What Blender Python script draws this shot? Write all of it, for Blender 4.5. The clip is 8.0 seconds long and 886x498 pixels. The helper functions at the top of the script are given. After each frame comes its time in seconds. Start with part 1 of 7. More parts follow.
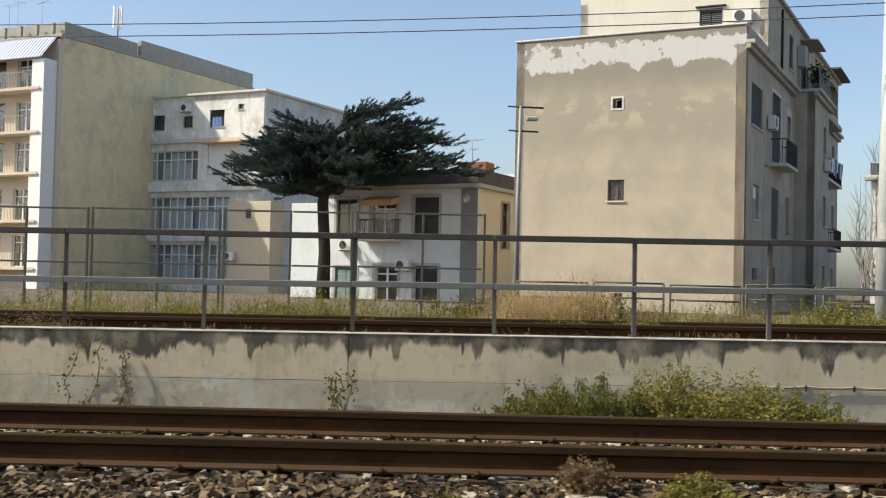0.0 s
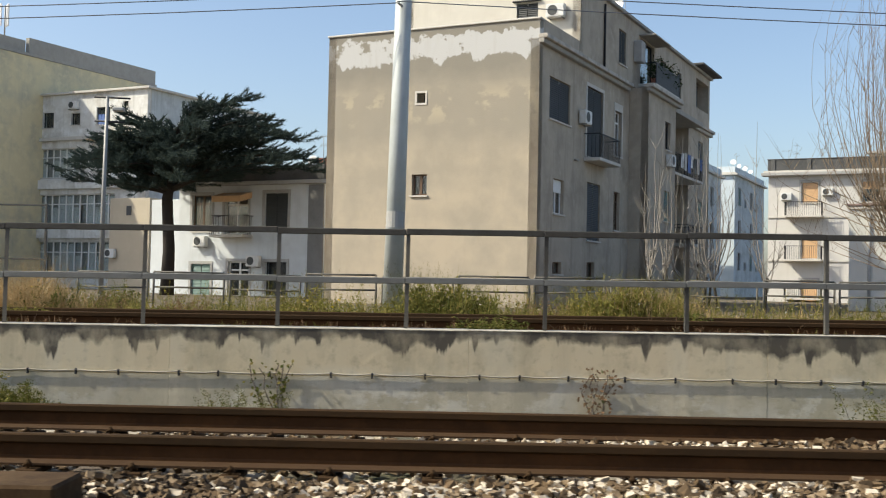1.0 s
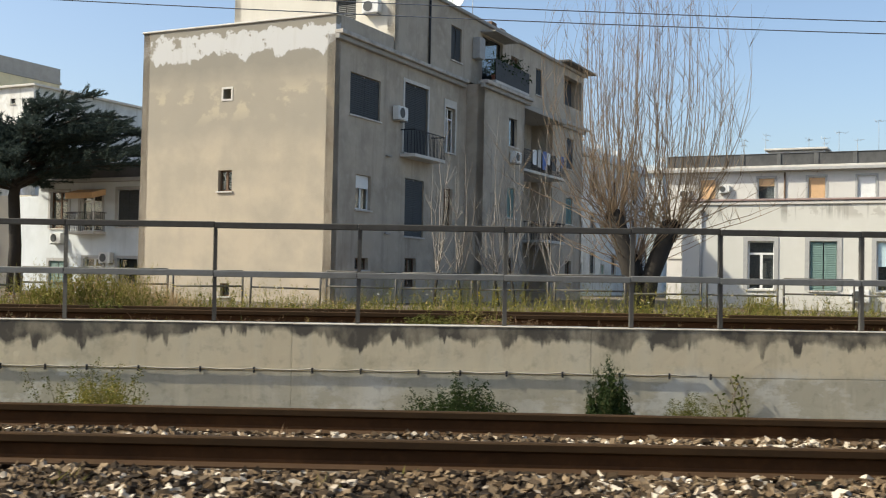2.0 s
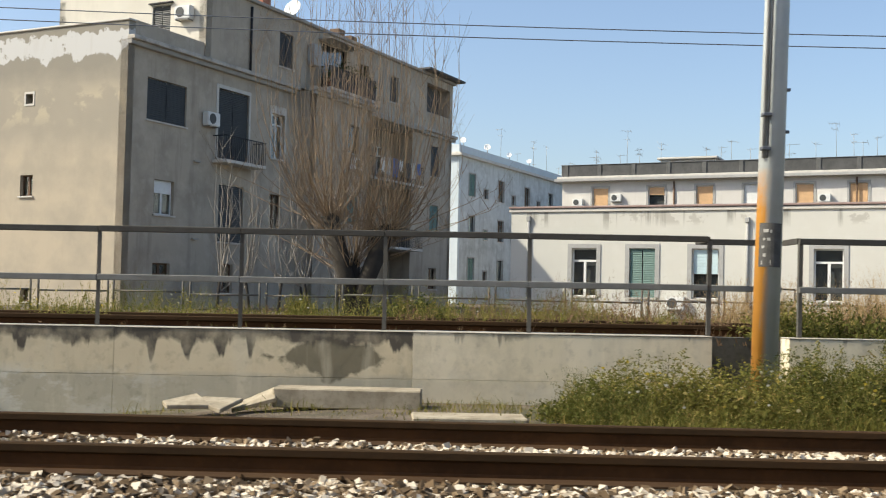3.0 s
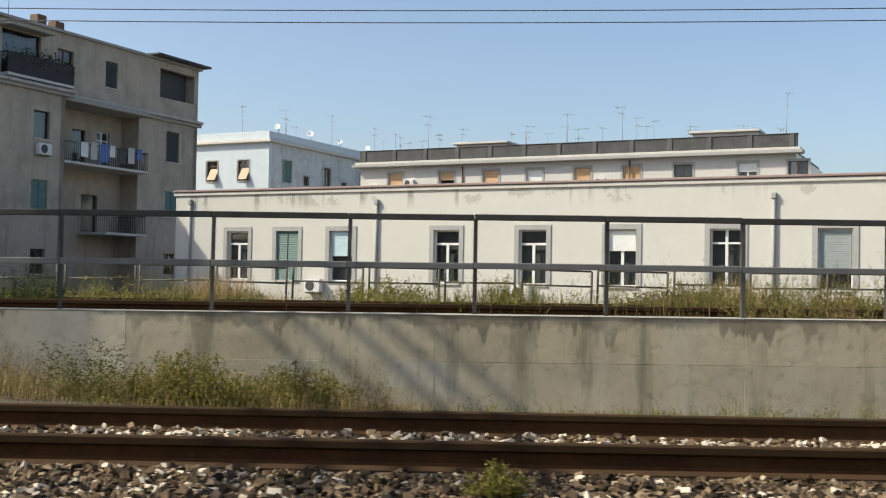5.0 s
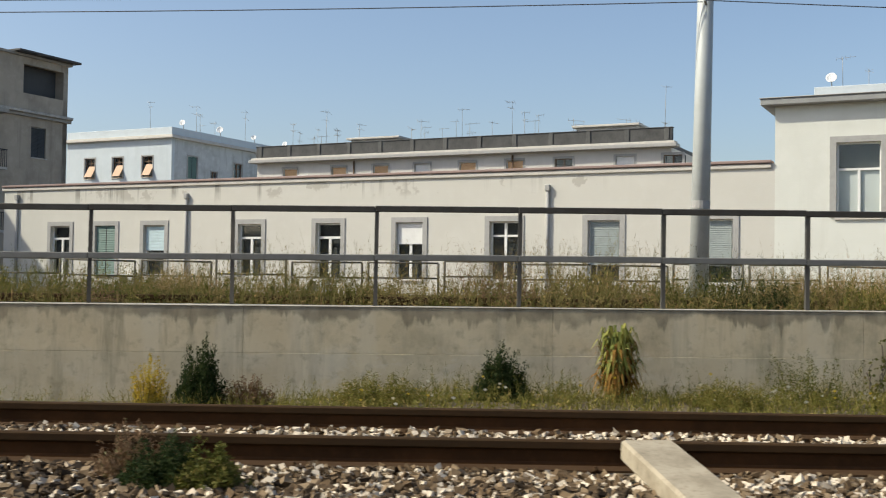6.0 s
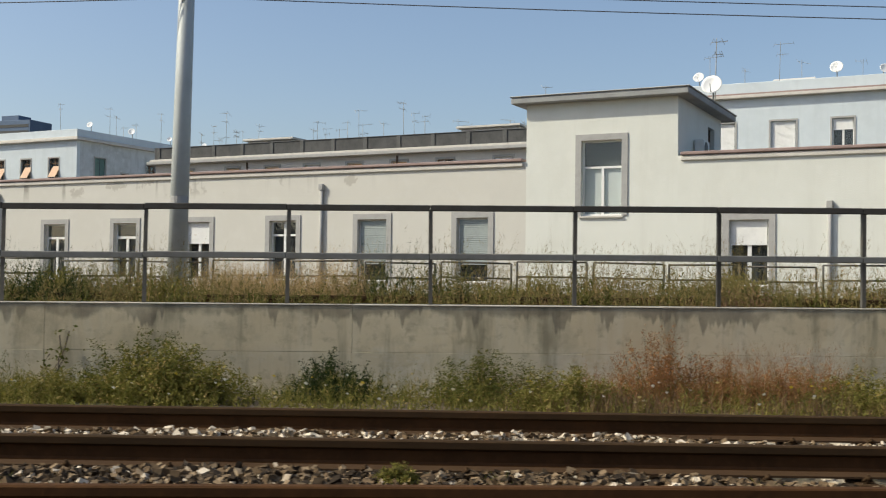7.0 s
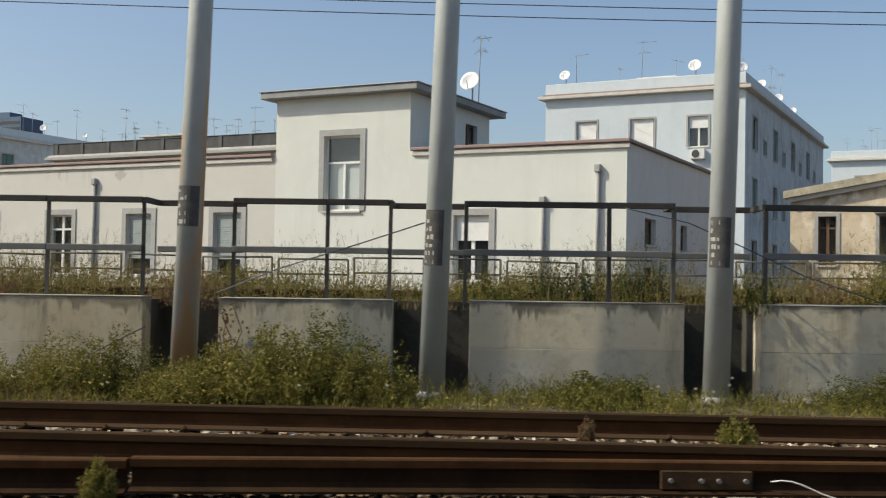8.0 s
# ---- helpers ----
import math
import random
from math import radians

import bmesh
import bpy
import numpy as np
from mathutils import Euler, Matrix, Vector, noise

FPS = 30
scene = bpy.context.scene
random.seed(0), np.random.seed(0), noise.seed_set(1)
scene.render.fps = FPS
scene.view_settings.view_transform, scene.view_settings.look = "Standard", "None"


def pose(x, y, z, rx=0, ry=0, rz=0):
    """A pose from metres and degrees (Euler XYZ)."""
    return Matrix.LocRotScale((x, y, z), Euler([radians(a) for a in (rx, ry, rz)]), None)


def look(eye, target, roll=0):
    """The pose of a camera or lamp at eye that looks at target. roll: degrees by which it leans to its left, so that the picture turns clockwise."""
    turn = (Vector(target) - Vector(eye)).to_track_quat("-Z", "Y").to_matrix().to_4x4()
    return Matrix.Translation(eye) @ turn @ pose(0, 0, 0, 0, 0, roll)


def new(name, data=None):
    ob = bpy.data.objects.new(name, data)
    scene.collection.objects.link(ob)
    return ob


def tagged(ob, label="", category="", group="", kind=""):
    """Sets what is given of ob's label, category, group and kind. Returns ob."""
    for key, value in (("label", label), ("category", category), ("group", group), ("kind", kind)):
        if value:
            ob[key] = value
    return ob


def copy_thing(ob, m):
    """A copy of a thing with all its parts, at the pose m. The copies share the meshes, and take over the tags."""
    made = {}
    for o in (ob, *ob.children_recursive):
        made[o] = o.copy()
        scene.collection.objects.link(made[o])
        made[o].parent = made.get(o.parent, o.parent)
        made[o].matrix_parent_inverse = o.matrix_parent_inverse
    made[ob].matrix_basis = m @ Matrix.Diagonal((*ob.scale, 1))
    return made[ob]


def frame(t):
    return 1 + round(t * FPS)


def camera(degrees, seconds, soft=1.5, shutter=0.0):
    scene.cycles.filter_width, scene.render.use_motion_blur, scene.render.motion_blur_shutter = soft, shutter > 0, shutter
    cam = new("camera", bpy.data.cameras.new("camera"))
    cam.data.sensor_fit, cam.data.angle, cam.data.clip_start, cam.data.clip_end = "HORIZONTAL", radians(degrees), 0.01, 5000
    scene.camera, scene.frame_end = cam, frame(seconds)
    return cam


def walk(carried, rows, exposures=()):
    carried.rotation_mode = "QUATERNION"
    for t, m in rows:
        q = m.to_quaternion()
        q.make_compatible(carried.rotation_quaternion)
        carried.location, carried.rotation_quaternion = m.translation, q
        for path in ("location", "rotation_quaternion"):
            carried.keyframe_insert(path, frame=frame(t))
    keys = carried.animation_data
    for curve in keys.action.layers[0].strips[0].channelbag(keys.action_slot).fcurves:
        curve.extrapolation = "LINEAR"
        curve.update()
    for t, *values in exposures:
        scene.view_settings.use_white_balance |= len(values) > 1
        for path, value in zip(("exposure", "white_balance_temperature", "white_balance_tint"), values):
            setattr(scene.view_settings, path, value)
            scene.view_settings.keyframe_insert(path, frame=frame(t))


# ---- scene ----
cam = camera(43.7, 8.0, 1.1, 0.05)
EYE = 1.12
# seconds, metres along the line, yaw, pitch, roll
PATH = [
    (0.0, 0.0, 0.228, 1.81, -1.297),
    (0.5, 3.69, 0.251, 2.04, -1.309),
    (1.0, 7.546, 0.201, 1.756, -1.17),
    (1.5, 11.329, 0.344, 1.554, -1.099),
    (3.0, 22.576, 0.005, 2.262, -1.325),
    (3.5, 26.307, 0.104, 2.027, -1.277),
    (4.0, 30.085, 0.044, 1.431, -1.105),
    (4.5, 33.973, 0.213, 1.788, -1.109),
    (6.0, 45.865, 0.464, 1.578, -0.867),
    (6.5, 49.789, 0.688, 1.546, -0.821),
    (7.0, 53.902, 0.787, 1.697, -0.761),
    (7.5, 57.934, 0.979, 1.639, -0.942),
    (8.0, 62.036, 1.068, 1.639, -1.063),
]

EXPOSURES = [(0, 0.2), (3.0, 0.26), (4.5, 0.17), (6.0, -0.06), (8.0, -0.24)]
walk(cam, [(t, pose(x, 0, EYE, 90 + p, r, w)) for t, x, w, p, r in PATH], EXPOSURES)

# ---- world and sun ----
SUN_TO = Vector((-1.13, -0.16, 1.0)).normalized()
world = bpy.data.worlds.new("sky")
scene.world = world
world.use_nodes = True
wn = world.node_tree.nodes
sky = wn.new("ShaderNodeTexSky")
sky.sky_type = "NISHITA"
sky.sun_disc = False
sky.sun_elevation = math.asin(SUN_TO.z)
sky.sun_rotation = math.atan2(SUN_TO.x, SUN_TO.y)
sky.air_density = 1.0
sky.dust_density = 2.2
sky.ozone_density = 1.6
wn["Background"].inputs["Strength"].default_value = 0.164
world.node_tree.links.new(sky.outputs[0], wn["Background"].inputs["Color"])
sun = new("sun", bpy.data.lights.new("sun", "SUN"))
sun.data.energy = 5.0
sun.data.angle = radians(0.6)
sun.data.color = (0.985, 0.92, 0.755)
sun.matrix_world = look((0, 0, 40), Vector((0, 0, 40)) - SUN_TO)


# ---- materials ----
class Mat:
    """A small builder of node materials: colours mixed by noise, with roughness and bump."""

    def __init__(self, name, rough=0.85, metal=0.0, spec=0.35):
        self.m = bpy.data.materials.new(name)
        self.m.use_nodes = True
        self.t = self.m.node_tree
        self.b = self.t.nodes["Principled BSDF"]
        self.b.inputs["Roughness"].default_value = rough
        self.b.inputs["Metallic"].default_value = metal
        self.b.inputs["Specular IOR Level"].default_value = spec
        self.c = self.t.nodes.new("ShaderNodeTexCoord").outputs["Object"]
        self.col = None

    def link(self, a, b):
        self.t.links.new(a, b)

    def noise(self, scale, detail=4, stretch=(1, 1, 1), rough=0.6, warp=0):
        mp = self.t.nodes.new("ShaderNodeMapping")
        mp.inputs["Scale"].default_value = stretch
        self.link(self.c, mp.inputs["Vector"])
        n = self.t.nodes.new("ShaderNodeTexNoise")
        n.inputs["Scale"].default_value = scale
        n.inputs["Detail"].default_value = detail
        n.inputs["Roughness"].default_value = rough
        n.inputs["Distortion"].default_value = warp
        self.link(mp.outputs[0], n.inputs["Vector"])
        return n.outputs["Fac"]

    def math(self, op, a, b=0.0, c=0.0):
        n = self.t.nodes.new("ShaderNodeMath")
        n.operation = op
        for i, v in enumerate((a, b, c)):
            if isinstance(v, (int, float)):
                n.inputs[i].default_value = v
            else:
                self.link(v, n.inputs[i])
        return n.outputs[0]

    def step(self, fac, lo, hi):
        n = self.t.nodes.new("ShaderNodeMapRange")
        n.inputs["From Min"].default_value = lo
        n.inputs["From Max"].default_value = hi
        self.link(fac, n.inputs["Value"])
        return n.outputs[0]

    def axis(self, k):
        n = self.t.nodes.new("ShaderNodeSeparateXYZ")
        self.link(self.c, n.inputs[0])
        return n.outputs[k]

    def base(self, rgb):
        n = self.t.nodes.new("ShaderNodeRGB")
        n.outputs[0].default_value = (*rgb, 1)
        self.col = n.outputs[0]
        return self

    def over(self, rgb, fac):
        n = self.t.nodes.new("ShaderNodeMix")
        n.data_type = "RGBA"
        if isinstance(fac, (int, float)):
            n.inputs[0].default_value = fac
        else:
            self.link(fac, n.inputs[0])
        self.link(self.col, n.inputs[6])
        if isinstance(rgb, tuple):
            n.inputs[7].default_value = (*rgb, 1)
        else:
            self.link(rgb, n.inputs[7])
        self.col = n.outputs[2]
        return self

    def random(self, island=False):
        if island:
            return self.t.nodes.new("ShaderNodeNewGeometry").outputs["Random Per Island"]
        return self.t.nodes.new("ShaderNodeObjectInfo").outputs["Random"]

    def bump(self, fac, dist, strength=1.0):
        n = self.t.nodes.new("ShaderNodeBump")
        n.inputs["Distance"].default_value = dist
        n.inputs["Strength"].default_value = strength
        self.link(fac, n.inputs["Height"])
        self.link(n.outputs[0], self.b.inputs["Normal"])
        return self

    def done(self):
        self.link(self.col, self.b.inputs["Base Color"])
        return self.m


def plaster(name, rgb, dirt, light, streak=0.5, patch=0.4):
    """Painted plaster on a facade: blotches, rain streaks and a grain."""
    m = Mat(name, 0.9).base(rgb)
    m.over(dirt, m.math("MULTIPLY", m.step(m.noise(0.55, 6), 0.45, 0.75), patch))
    m.over(light, m.math("MULTIPLY", m.step(m.noise(1.7, 6), 0.5, 0.7), patch))
    m.over(dirt, m.math("MULTIPLY", m.step(m.noise(2.2, 4, (1, 1, 0.09)), 0.55, 0.8), streak))
    m.bump(m.noise(28, 5), 0.006)
    return m.done()


def plain(name, rgb, rough=0.7, metal=0.0, vary=0.3, scale=6.0, dirt=None, spec=0.35, bump=0.003):
    m = Mat(name, rough, metal, spec).base(rgb)
    d = dirt or tuple(c * 0.55 for c in rgb)
    m.over(d, m.math("MULTIPLY", m.step(m.noise(scale, 6), 0.42, 0.75), vary))
    m.over(d, m.math("MULTIPLY", m.step(m.noise(scale * 7, 4), 0.5, 0.8), vary * 0.7))
    m.bump(m.noise(scale * 9, 4), bump)
    return m.done()


def leafy(name, a, b, c, rough=0.7):
    """Leaves and blades, each with its own tone, that let some light through."""
    m = Mat(name, rough, 0, 0.15).base(a)
    r = m.random(True)
    m.over(b, m.step(r, 0.35, 0.75))
    m.over(c, m.step(r, 0.86, 0.95))
    t = m.t.nodes.new("ShaderNodeBsdfTranslucent")
    mix = m.t.nodes.new("ShaderNodeMixShader")
    mix.inputs[0].default_value = 0.35
    m.link(m.col, t.inputs["Color"])
    m.link(m.b.outputs[0], mix.inputs[1])
    m.link(t.outputs[0], mix.inputs[2])
    m.link(mix.outputs[0], m.t.nodes["Material Output"].inputs["Surface"])
    return m.done()


def glass_mat():
    """Thin window glass: clear, with a sky-bright sheen."""
    m = bpy.data.materials.new("window_glass")
    m.use_nodes = True
    t = m.node_tree
    t.nodes.clear()
    out = t.nodes.new("ShaderNodeOutputMaterial")
    mix = t.nodes.new("ShaderNodeMixShader")
    lw = t.nodes.new("ShaderNodeLayerWeight")
    lw.inputs["Blend"].default_value = 0.5
    pw = t.nodes.new("ShaderNodeMath")
    pw.operation = "POWER"
    pw.inputs[1].default_value = 3.0
    t.links.new(lw.outputs["Facing"], pw.inputs[0])
    fr = t.nodes.new("ShaderNodeMath")
    fr.operation = "MULTIPLY_ADD"
    fr.inputs[1].default_value = 0.7
    fr.inputs[2].default_value = 0.05
    t.links.new(pw.outputs[0], fr.inputs[0])
    tr = t.nodes.new("ShaderNodeBsdfTransparent")
    tr.inputs["Color"].default_value = (0.86, 0.89, 0.89, 1)
    gl = t.nodes.new("ShaderNodeBsdfGlossy")
    gl.inputs["Roughness"].default_value = 0.04
    t.links.new(fr.outputs[0], mix.inputs[0])
    t.links.new(tr.outputs[0], mix.inputs[1])
    t.links.new(gl.outputs[0], mix.inputs[2])
    t.links.new(mix.outputs[0], out.inputs[0])
    return m


GLASS = glass_mat()
M_WHITE = plain("white_paint", (0.76, 0.76, 0.73), 0.5, vary=0.2)
# Colour that stands for the shade of unlit rooms and holes.
M_ROOM_SHADE = plain("room_shade", (0.085, 0.088, 0.09), 0.95, vary=0.3, scale=1.5)
M_CURTAIN = plain("curtain_cloth", (0.55, 0.53, 0.48), 0.95, vary=0.3)
M_STONE_TRIM = plain("grey_stone_trim", (0.40, 0.395, 0.375), 0.9, vary=0.35)
M_GREEN_SHUT = plain("green_shutter_paint", (0.15, 0.24, 0.21), 0.6, vary=0.35)
M_DARK_SHUT = plain("dark_shutter_paint", (0.068, 0.072, 0.070), 0.6, vary=0.4)
M_PEACH = plain("faded_peach_canvas", (0.66, 0.45, 0.31), 0.85, vary=0.3)
M_ORANGE = plain("orange_roller", (0.64, 0.41, 0.22), 0.7, vary=0.3)
M_BROWN_WOOD = plain("brown_wood", (0.14, 0.085, 0.05), 0.7, vary=0.4)
M_TRIM_RED = plain("faded_red_coping", (0.32, 0.235, 0.21), 0.85, vary=0.5, scale=2)
M_COPING = plain("pale_coping", (0.60, 0.57, 0.51), 0.9, vary=0.4, scale=2)
M_WALL_LIP = plain("worn_coping_lip", (0.46, 0.425, 0.35), 0.95, vary=0.8, scale=3, dirt=(0.18, 0.16, 0.12))
M_ROOF_DARK = plain("bitumen_roof", (0.10, 0.10, 0.10), 0.9, vary=0.5, scale=1.2)
M_GALV = plain("galvanised_steel", (0.30, 0.30, 0.285), 0.55, 0.35, vary=0.4, scale=3)
M_FENCE = plain("weathered_fence_steel", (0.070, 0.066, 0.057), 0.75, 0.1, vary=0.6, scale=5, dirt=(0.035, 0.028, 0.02))
M_MIDRAIL = plain("grey_middle_rail", (0.20, 0.20, 0.185), 0.7, 0.1, vary=0.5, scale=4, dirt=(0.11, 0.105, 0.09))
M_POST = plain("grey_fence_post", (0.105, 0.10, 0.087), 0.7, 0.15, vary=0.5, scale=5, dirt=(0.12, 0.10, 0.07))
M_DARK_IRON = plain("dark_iron", (0.035, 0.035, 0.037), 0.6, 0.3, vary=0.3)
M_WIRE = plain("wire_metal", (0.13, 0.14, 0.16), 0.5, 0.4, vary=0.2)
M_RUST = plain("rusted_rail_steel", (0.062, 0.031, 0.0135), 0.95, 0.0, vary=0.75, scale=2.5, dirt=(0.115, 0.053, 0.020), spec=0.08)
# Darker rust for the turnout rails: the shade on their sides is coloured in.
M_RAIL_SHADE = plain("rail_shade_steel", (0.026, 0.015, 0.008), 0.85, 0.0, vary=0.7, scale=3, dirt=(0.06, 0.032, 0.014), spec=0.08)
M_RAIL_TOP = plain("rail_running_face", (0.046, 0.029, 0.0155), 0.9, 0.0, vary=0.6, scale=2, dirt=(0.075, 0.042, 0.020), spec=0.06)
M_FOOT = plain("rusty_rail_foot", (0.063, 0.036, 0.017), 0.9, 0.0, vary=0.6, scale=4, dirt=(0.046, 0.024, 0.013), spec=0.2)
M_CONC = plain("old_concrete", (0.42, 0.385, 0.31), 0.95, vary=0.5, scale=1.6, dirt=(0.22, 0.20, 0.16))
M_SLEEPER = plain("sleeper_concrete", (0.46, 0.405, 0.31), 0.95, vary=0.7, scale=7, dirt=(0.10, 0.08, 0.055), bump=0.008)
M_SLAB = plain("dirty_slab_concrete", (0.40, 0.345, 0.25), 0.95, vary=0.8, scale=4, dirt=(0.17, 0.14, 0.09))
M_DISH = plain("dish_white", (0.78, 0.78, 0.76), 0.5, vary=0.15)
M_AC = plain("cooler_case_white", (0.70, 0.70, 0.67), 0.55, vary=0.25)
M_BLUE_CLOTH = plain("blue_cloth", (0.13, 0.20, 0.42), 0.95, vary=0.3)
M_RED_BRICK = plain("red_brick", (0.33, 0.14, 0.09), 0.9, vary=0.5)
M_BLACK = plain("black_signal_paint", (0.02, 0.02, 0.022), 0.5, vary=0.3)
M_PAPER = plain("pale_label", (0.72, 0.70, 0.66), 0.8, vary=0.2)
M_SIGN = plain("dark_label", (0.075, 0.072, 0.066), 0.8, vary=0.6, scale=9, dirt=(0.16, 0.155, 0.14))
M_MARKS = plain("worn_pale_marks", (0.465, 0.450, 0.413), 0.8, vary=0.7, scale=14, dirt=(0.240, 0.225, 0.195))
# Near-black concrete: the shade inside the pole niches is put into the colour.
M_NICHE_SHADE = plain("niche_shade_concrete", (0.085, 0.08, 0.066), 0.95, vary=0.8, scale=3, dirt=(0.035, 0.033, 0.026))
M_TIMBER = plain("tarred_timber", (0.055, 0.034, 0.018), 0.95, vary=0.8, scale=4, dirt=(0.115, 0.074, 0.038), spec=0.1)
M_BARK = plain("grey_bark", (0.17, 0.14, 0.11), 0.95, vary=0.6, scale=5, bump=0.02)
M_BARK_DARK = plain("dark_bark", (0.039, 0.033, 0.026), 0.95, vary=0.6, scale=5, bump=0.02)
M_TWIG = leafy("bare_twigs", (0.29, 0.22, 0.15), (0.21, 0.165, 0.12), (0.40, 0.28, 0.15), 0.8)
M_PALE_TWIG = leafy("pale_grey_twigs", (0.34, 0.31, 0.27), (0.26, 0.235, 0.20), (0.40, 0.36, 0.30), 0.8)
M_PINE = leafy("pine_needles", (0.040, 0.058, 0.053), (0.054, 0.075, 0.064), (0.080, 0.096, 0.072), 0.8)
M_GRASS = leafy("weeds_green", (0.156, 0.150, 0.031), (0.252, 0.222, 0.058), (0.408, 0.300, 0.108))
M_FEATHER = leafy("feathery_weeds", (0.168, 0.144, 0.050), (0.252, 0.198, 0.078), (0.384, 0.252, 0.108))
M_REDWEED = leafy("reddish_withered_weed", (0.36, 0.18, 0.075), (0.27, 0.14, 0.06), (0.20, 0.16, 0.05))
M_DRY = leafy("dry_grass", (0.504, 0.372, 0.192), (0.408, 0.276, 0.132), (0.264, 0.204, 0.108), 0.8)
M_BUSH = leafy("bush_leaves", (0.090, 0.100, 0.020), (0.153, 0.148, 0.037), (0.275, 0.224, 0.071))
M_BUSH_DARK = leafy("dark_bush_leaves", (0.024, 0.042, 0.012), (0.042, 0.062, 0.018), (0.085, 0.09, 0.03))
M_BROWN_WEED = leafy("brown_weed", (0.192, 0.120, 0.066), (0.264, 0.168, 0.096), (0.144, 0.144, 0.060))
M_YELLOW_WEED = leafy("yellow_weed", (0.52, 0.38, 0.05), (0.40, 0.34, 0.06), (0.60, 0.40, 0.09))
M_FLOWER = leafy("small_flowers", (0.75, 0.73, 0.62), (0.70, 0.52, 0.06), (0.75, 0.55, 0.08))

P_CREAM = plaster("cream_plaster", (0.50, 0.43, 0.32), (0.38, 0.345, 0.27), (0.55, 0.48, 0.37), 0.3, 0.35)
P_GREY = plaster("grey_plaster", (0.446, 0.384, 0.301), (0.237, 0.200, 0.154), (0.503, 0.438, 0.352), 0.8, 0.8)
P_UPPER = plaster("pale_upper_plaster", (0.64, 0.60, 0.51), (0.50, 0.45, 0.37), (0.74, 0.69, 0.58), 0.4, 0.3)
P_WHITE = plaster("long_house_plaster", (0.668, 0.679, 0.620), (0.520, 0.515, 0.452), (0.733, 0.737, 0.683), 0.35, 0.35)


def stained_white():
    """Off-white plaster with dark runs below the roof edge."""
    m = Mat("run_stained_white_plaster", 0.9).base((0.59, 0.575, 0.515))
    m.over((0.53, 0.51, 0.455), m.math("MULTIPLY", m.step(m.noise(0.55, 6), 0.45, 0.75), 0.35))
    m.over((0.64, 0.63, 0.575), m.math("MULTIPLY", m.step(m.noise(1.7, 6), 0.5, 0.7), 0.35))
    runs = m.math("MULTIPLY", m.step(m.noise(1.9, 4, (1, 1, 0.05)), 0.56, 0.64), m.step(m.math("ADD", m.axis(2), m.noise(1.2, 4)), 4.55, 5.1))
    m.over((0.26, 0.245, 0.21), m.math("MULTIPLY", runs, m.math("MULTIPLY", m.step(m.axis(0), 30.0, 14.0), 0.8)))
    m.over((0.40, 0.375, 0.325), m.math("MULTIPLY", m.math("MULTIPLY", m.step(m.noise(0.8, 5), 0.58, 0.61), m.step(m.axis(2), 4.15, 4.35)), 0.7))
    m.over((0.47, 0.44, 0.38), m.math("MULTIPLY", m.step(m.math("ADD", m.axis(2), m.noise(0.7, 5, (1, 1, 0.5))), 1.5, 0.7), 0.6))
    m.bump(m.noise(28, 5), 0.006)
    return m.done()


P_RUNS = stained_white()
# Streaked plaster for the sides turned from the sun, their shade darkening the colour.
P_BLUE_SHADED = plaster("weathered_shaded_bluish_plaster", (0.51, 0.545, 0.55), (0.28, 0.295, 0.29), (0.59, 0.625, 0.63), 0.9, 0.9)
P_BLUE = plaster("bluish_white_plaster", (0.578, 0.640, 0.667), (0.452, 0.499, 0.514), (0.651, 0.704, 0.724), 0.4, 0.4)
P_OFFWHITE = plaster("off_white_plaster", (0.68, 0.65, 0.60), (0.50, 0.47, 0.43), (0.74, 0.71, 0.66), 0.5, 0.4)
P_PEELED = plaster("peeling_white_plaster", (0.713, 0.702, 0.659), (0.389, 0.367, 0.313), (0.820, 0.820, 0.799), 0.9, 1.0)
P_OLIVE = plaster("olive_beige_plaster", (0.704, 0.605, 0.374), (0.396, 0.374, 0.297), (0.770, 0.671, 0.429), 0.3, 0.8)
P_OCHRE = plaster("decayed_ochre_plaster", (0.650, 0.538, 0.386), (0.224, 0.179, 0.123), (0.762, 0.706, 0.582), 1.0, 1.2)
P_PINK = plaster("pinkish_plaster", (0.613, 0.588, 0.542), (0.482, 0.452, 0.412), (0.673, 0.648, 0.603), 0.4, 0.4)


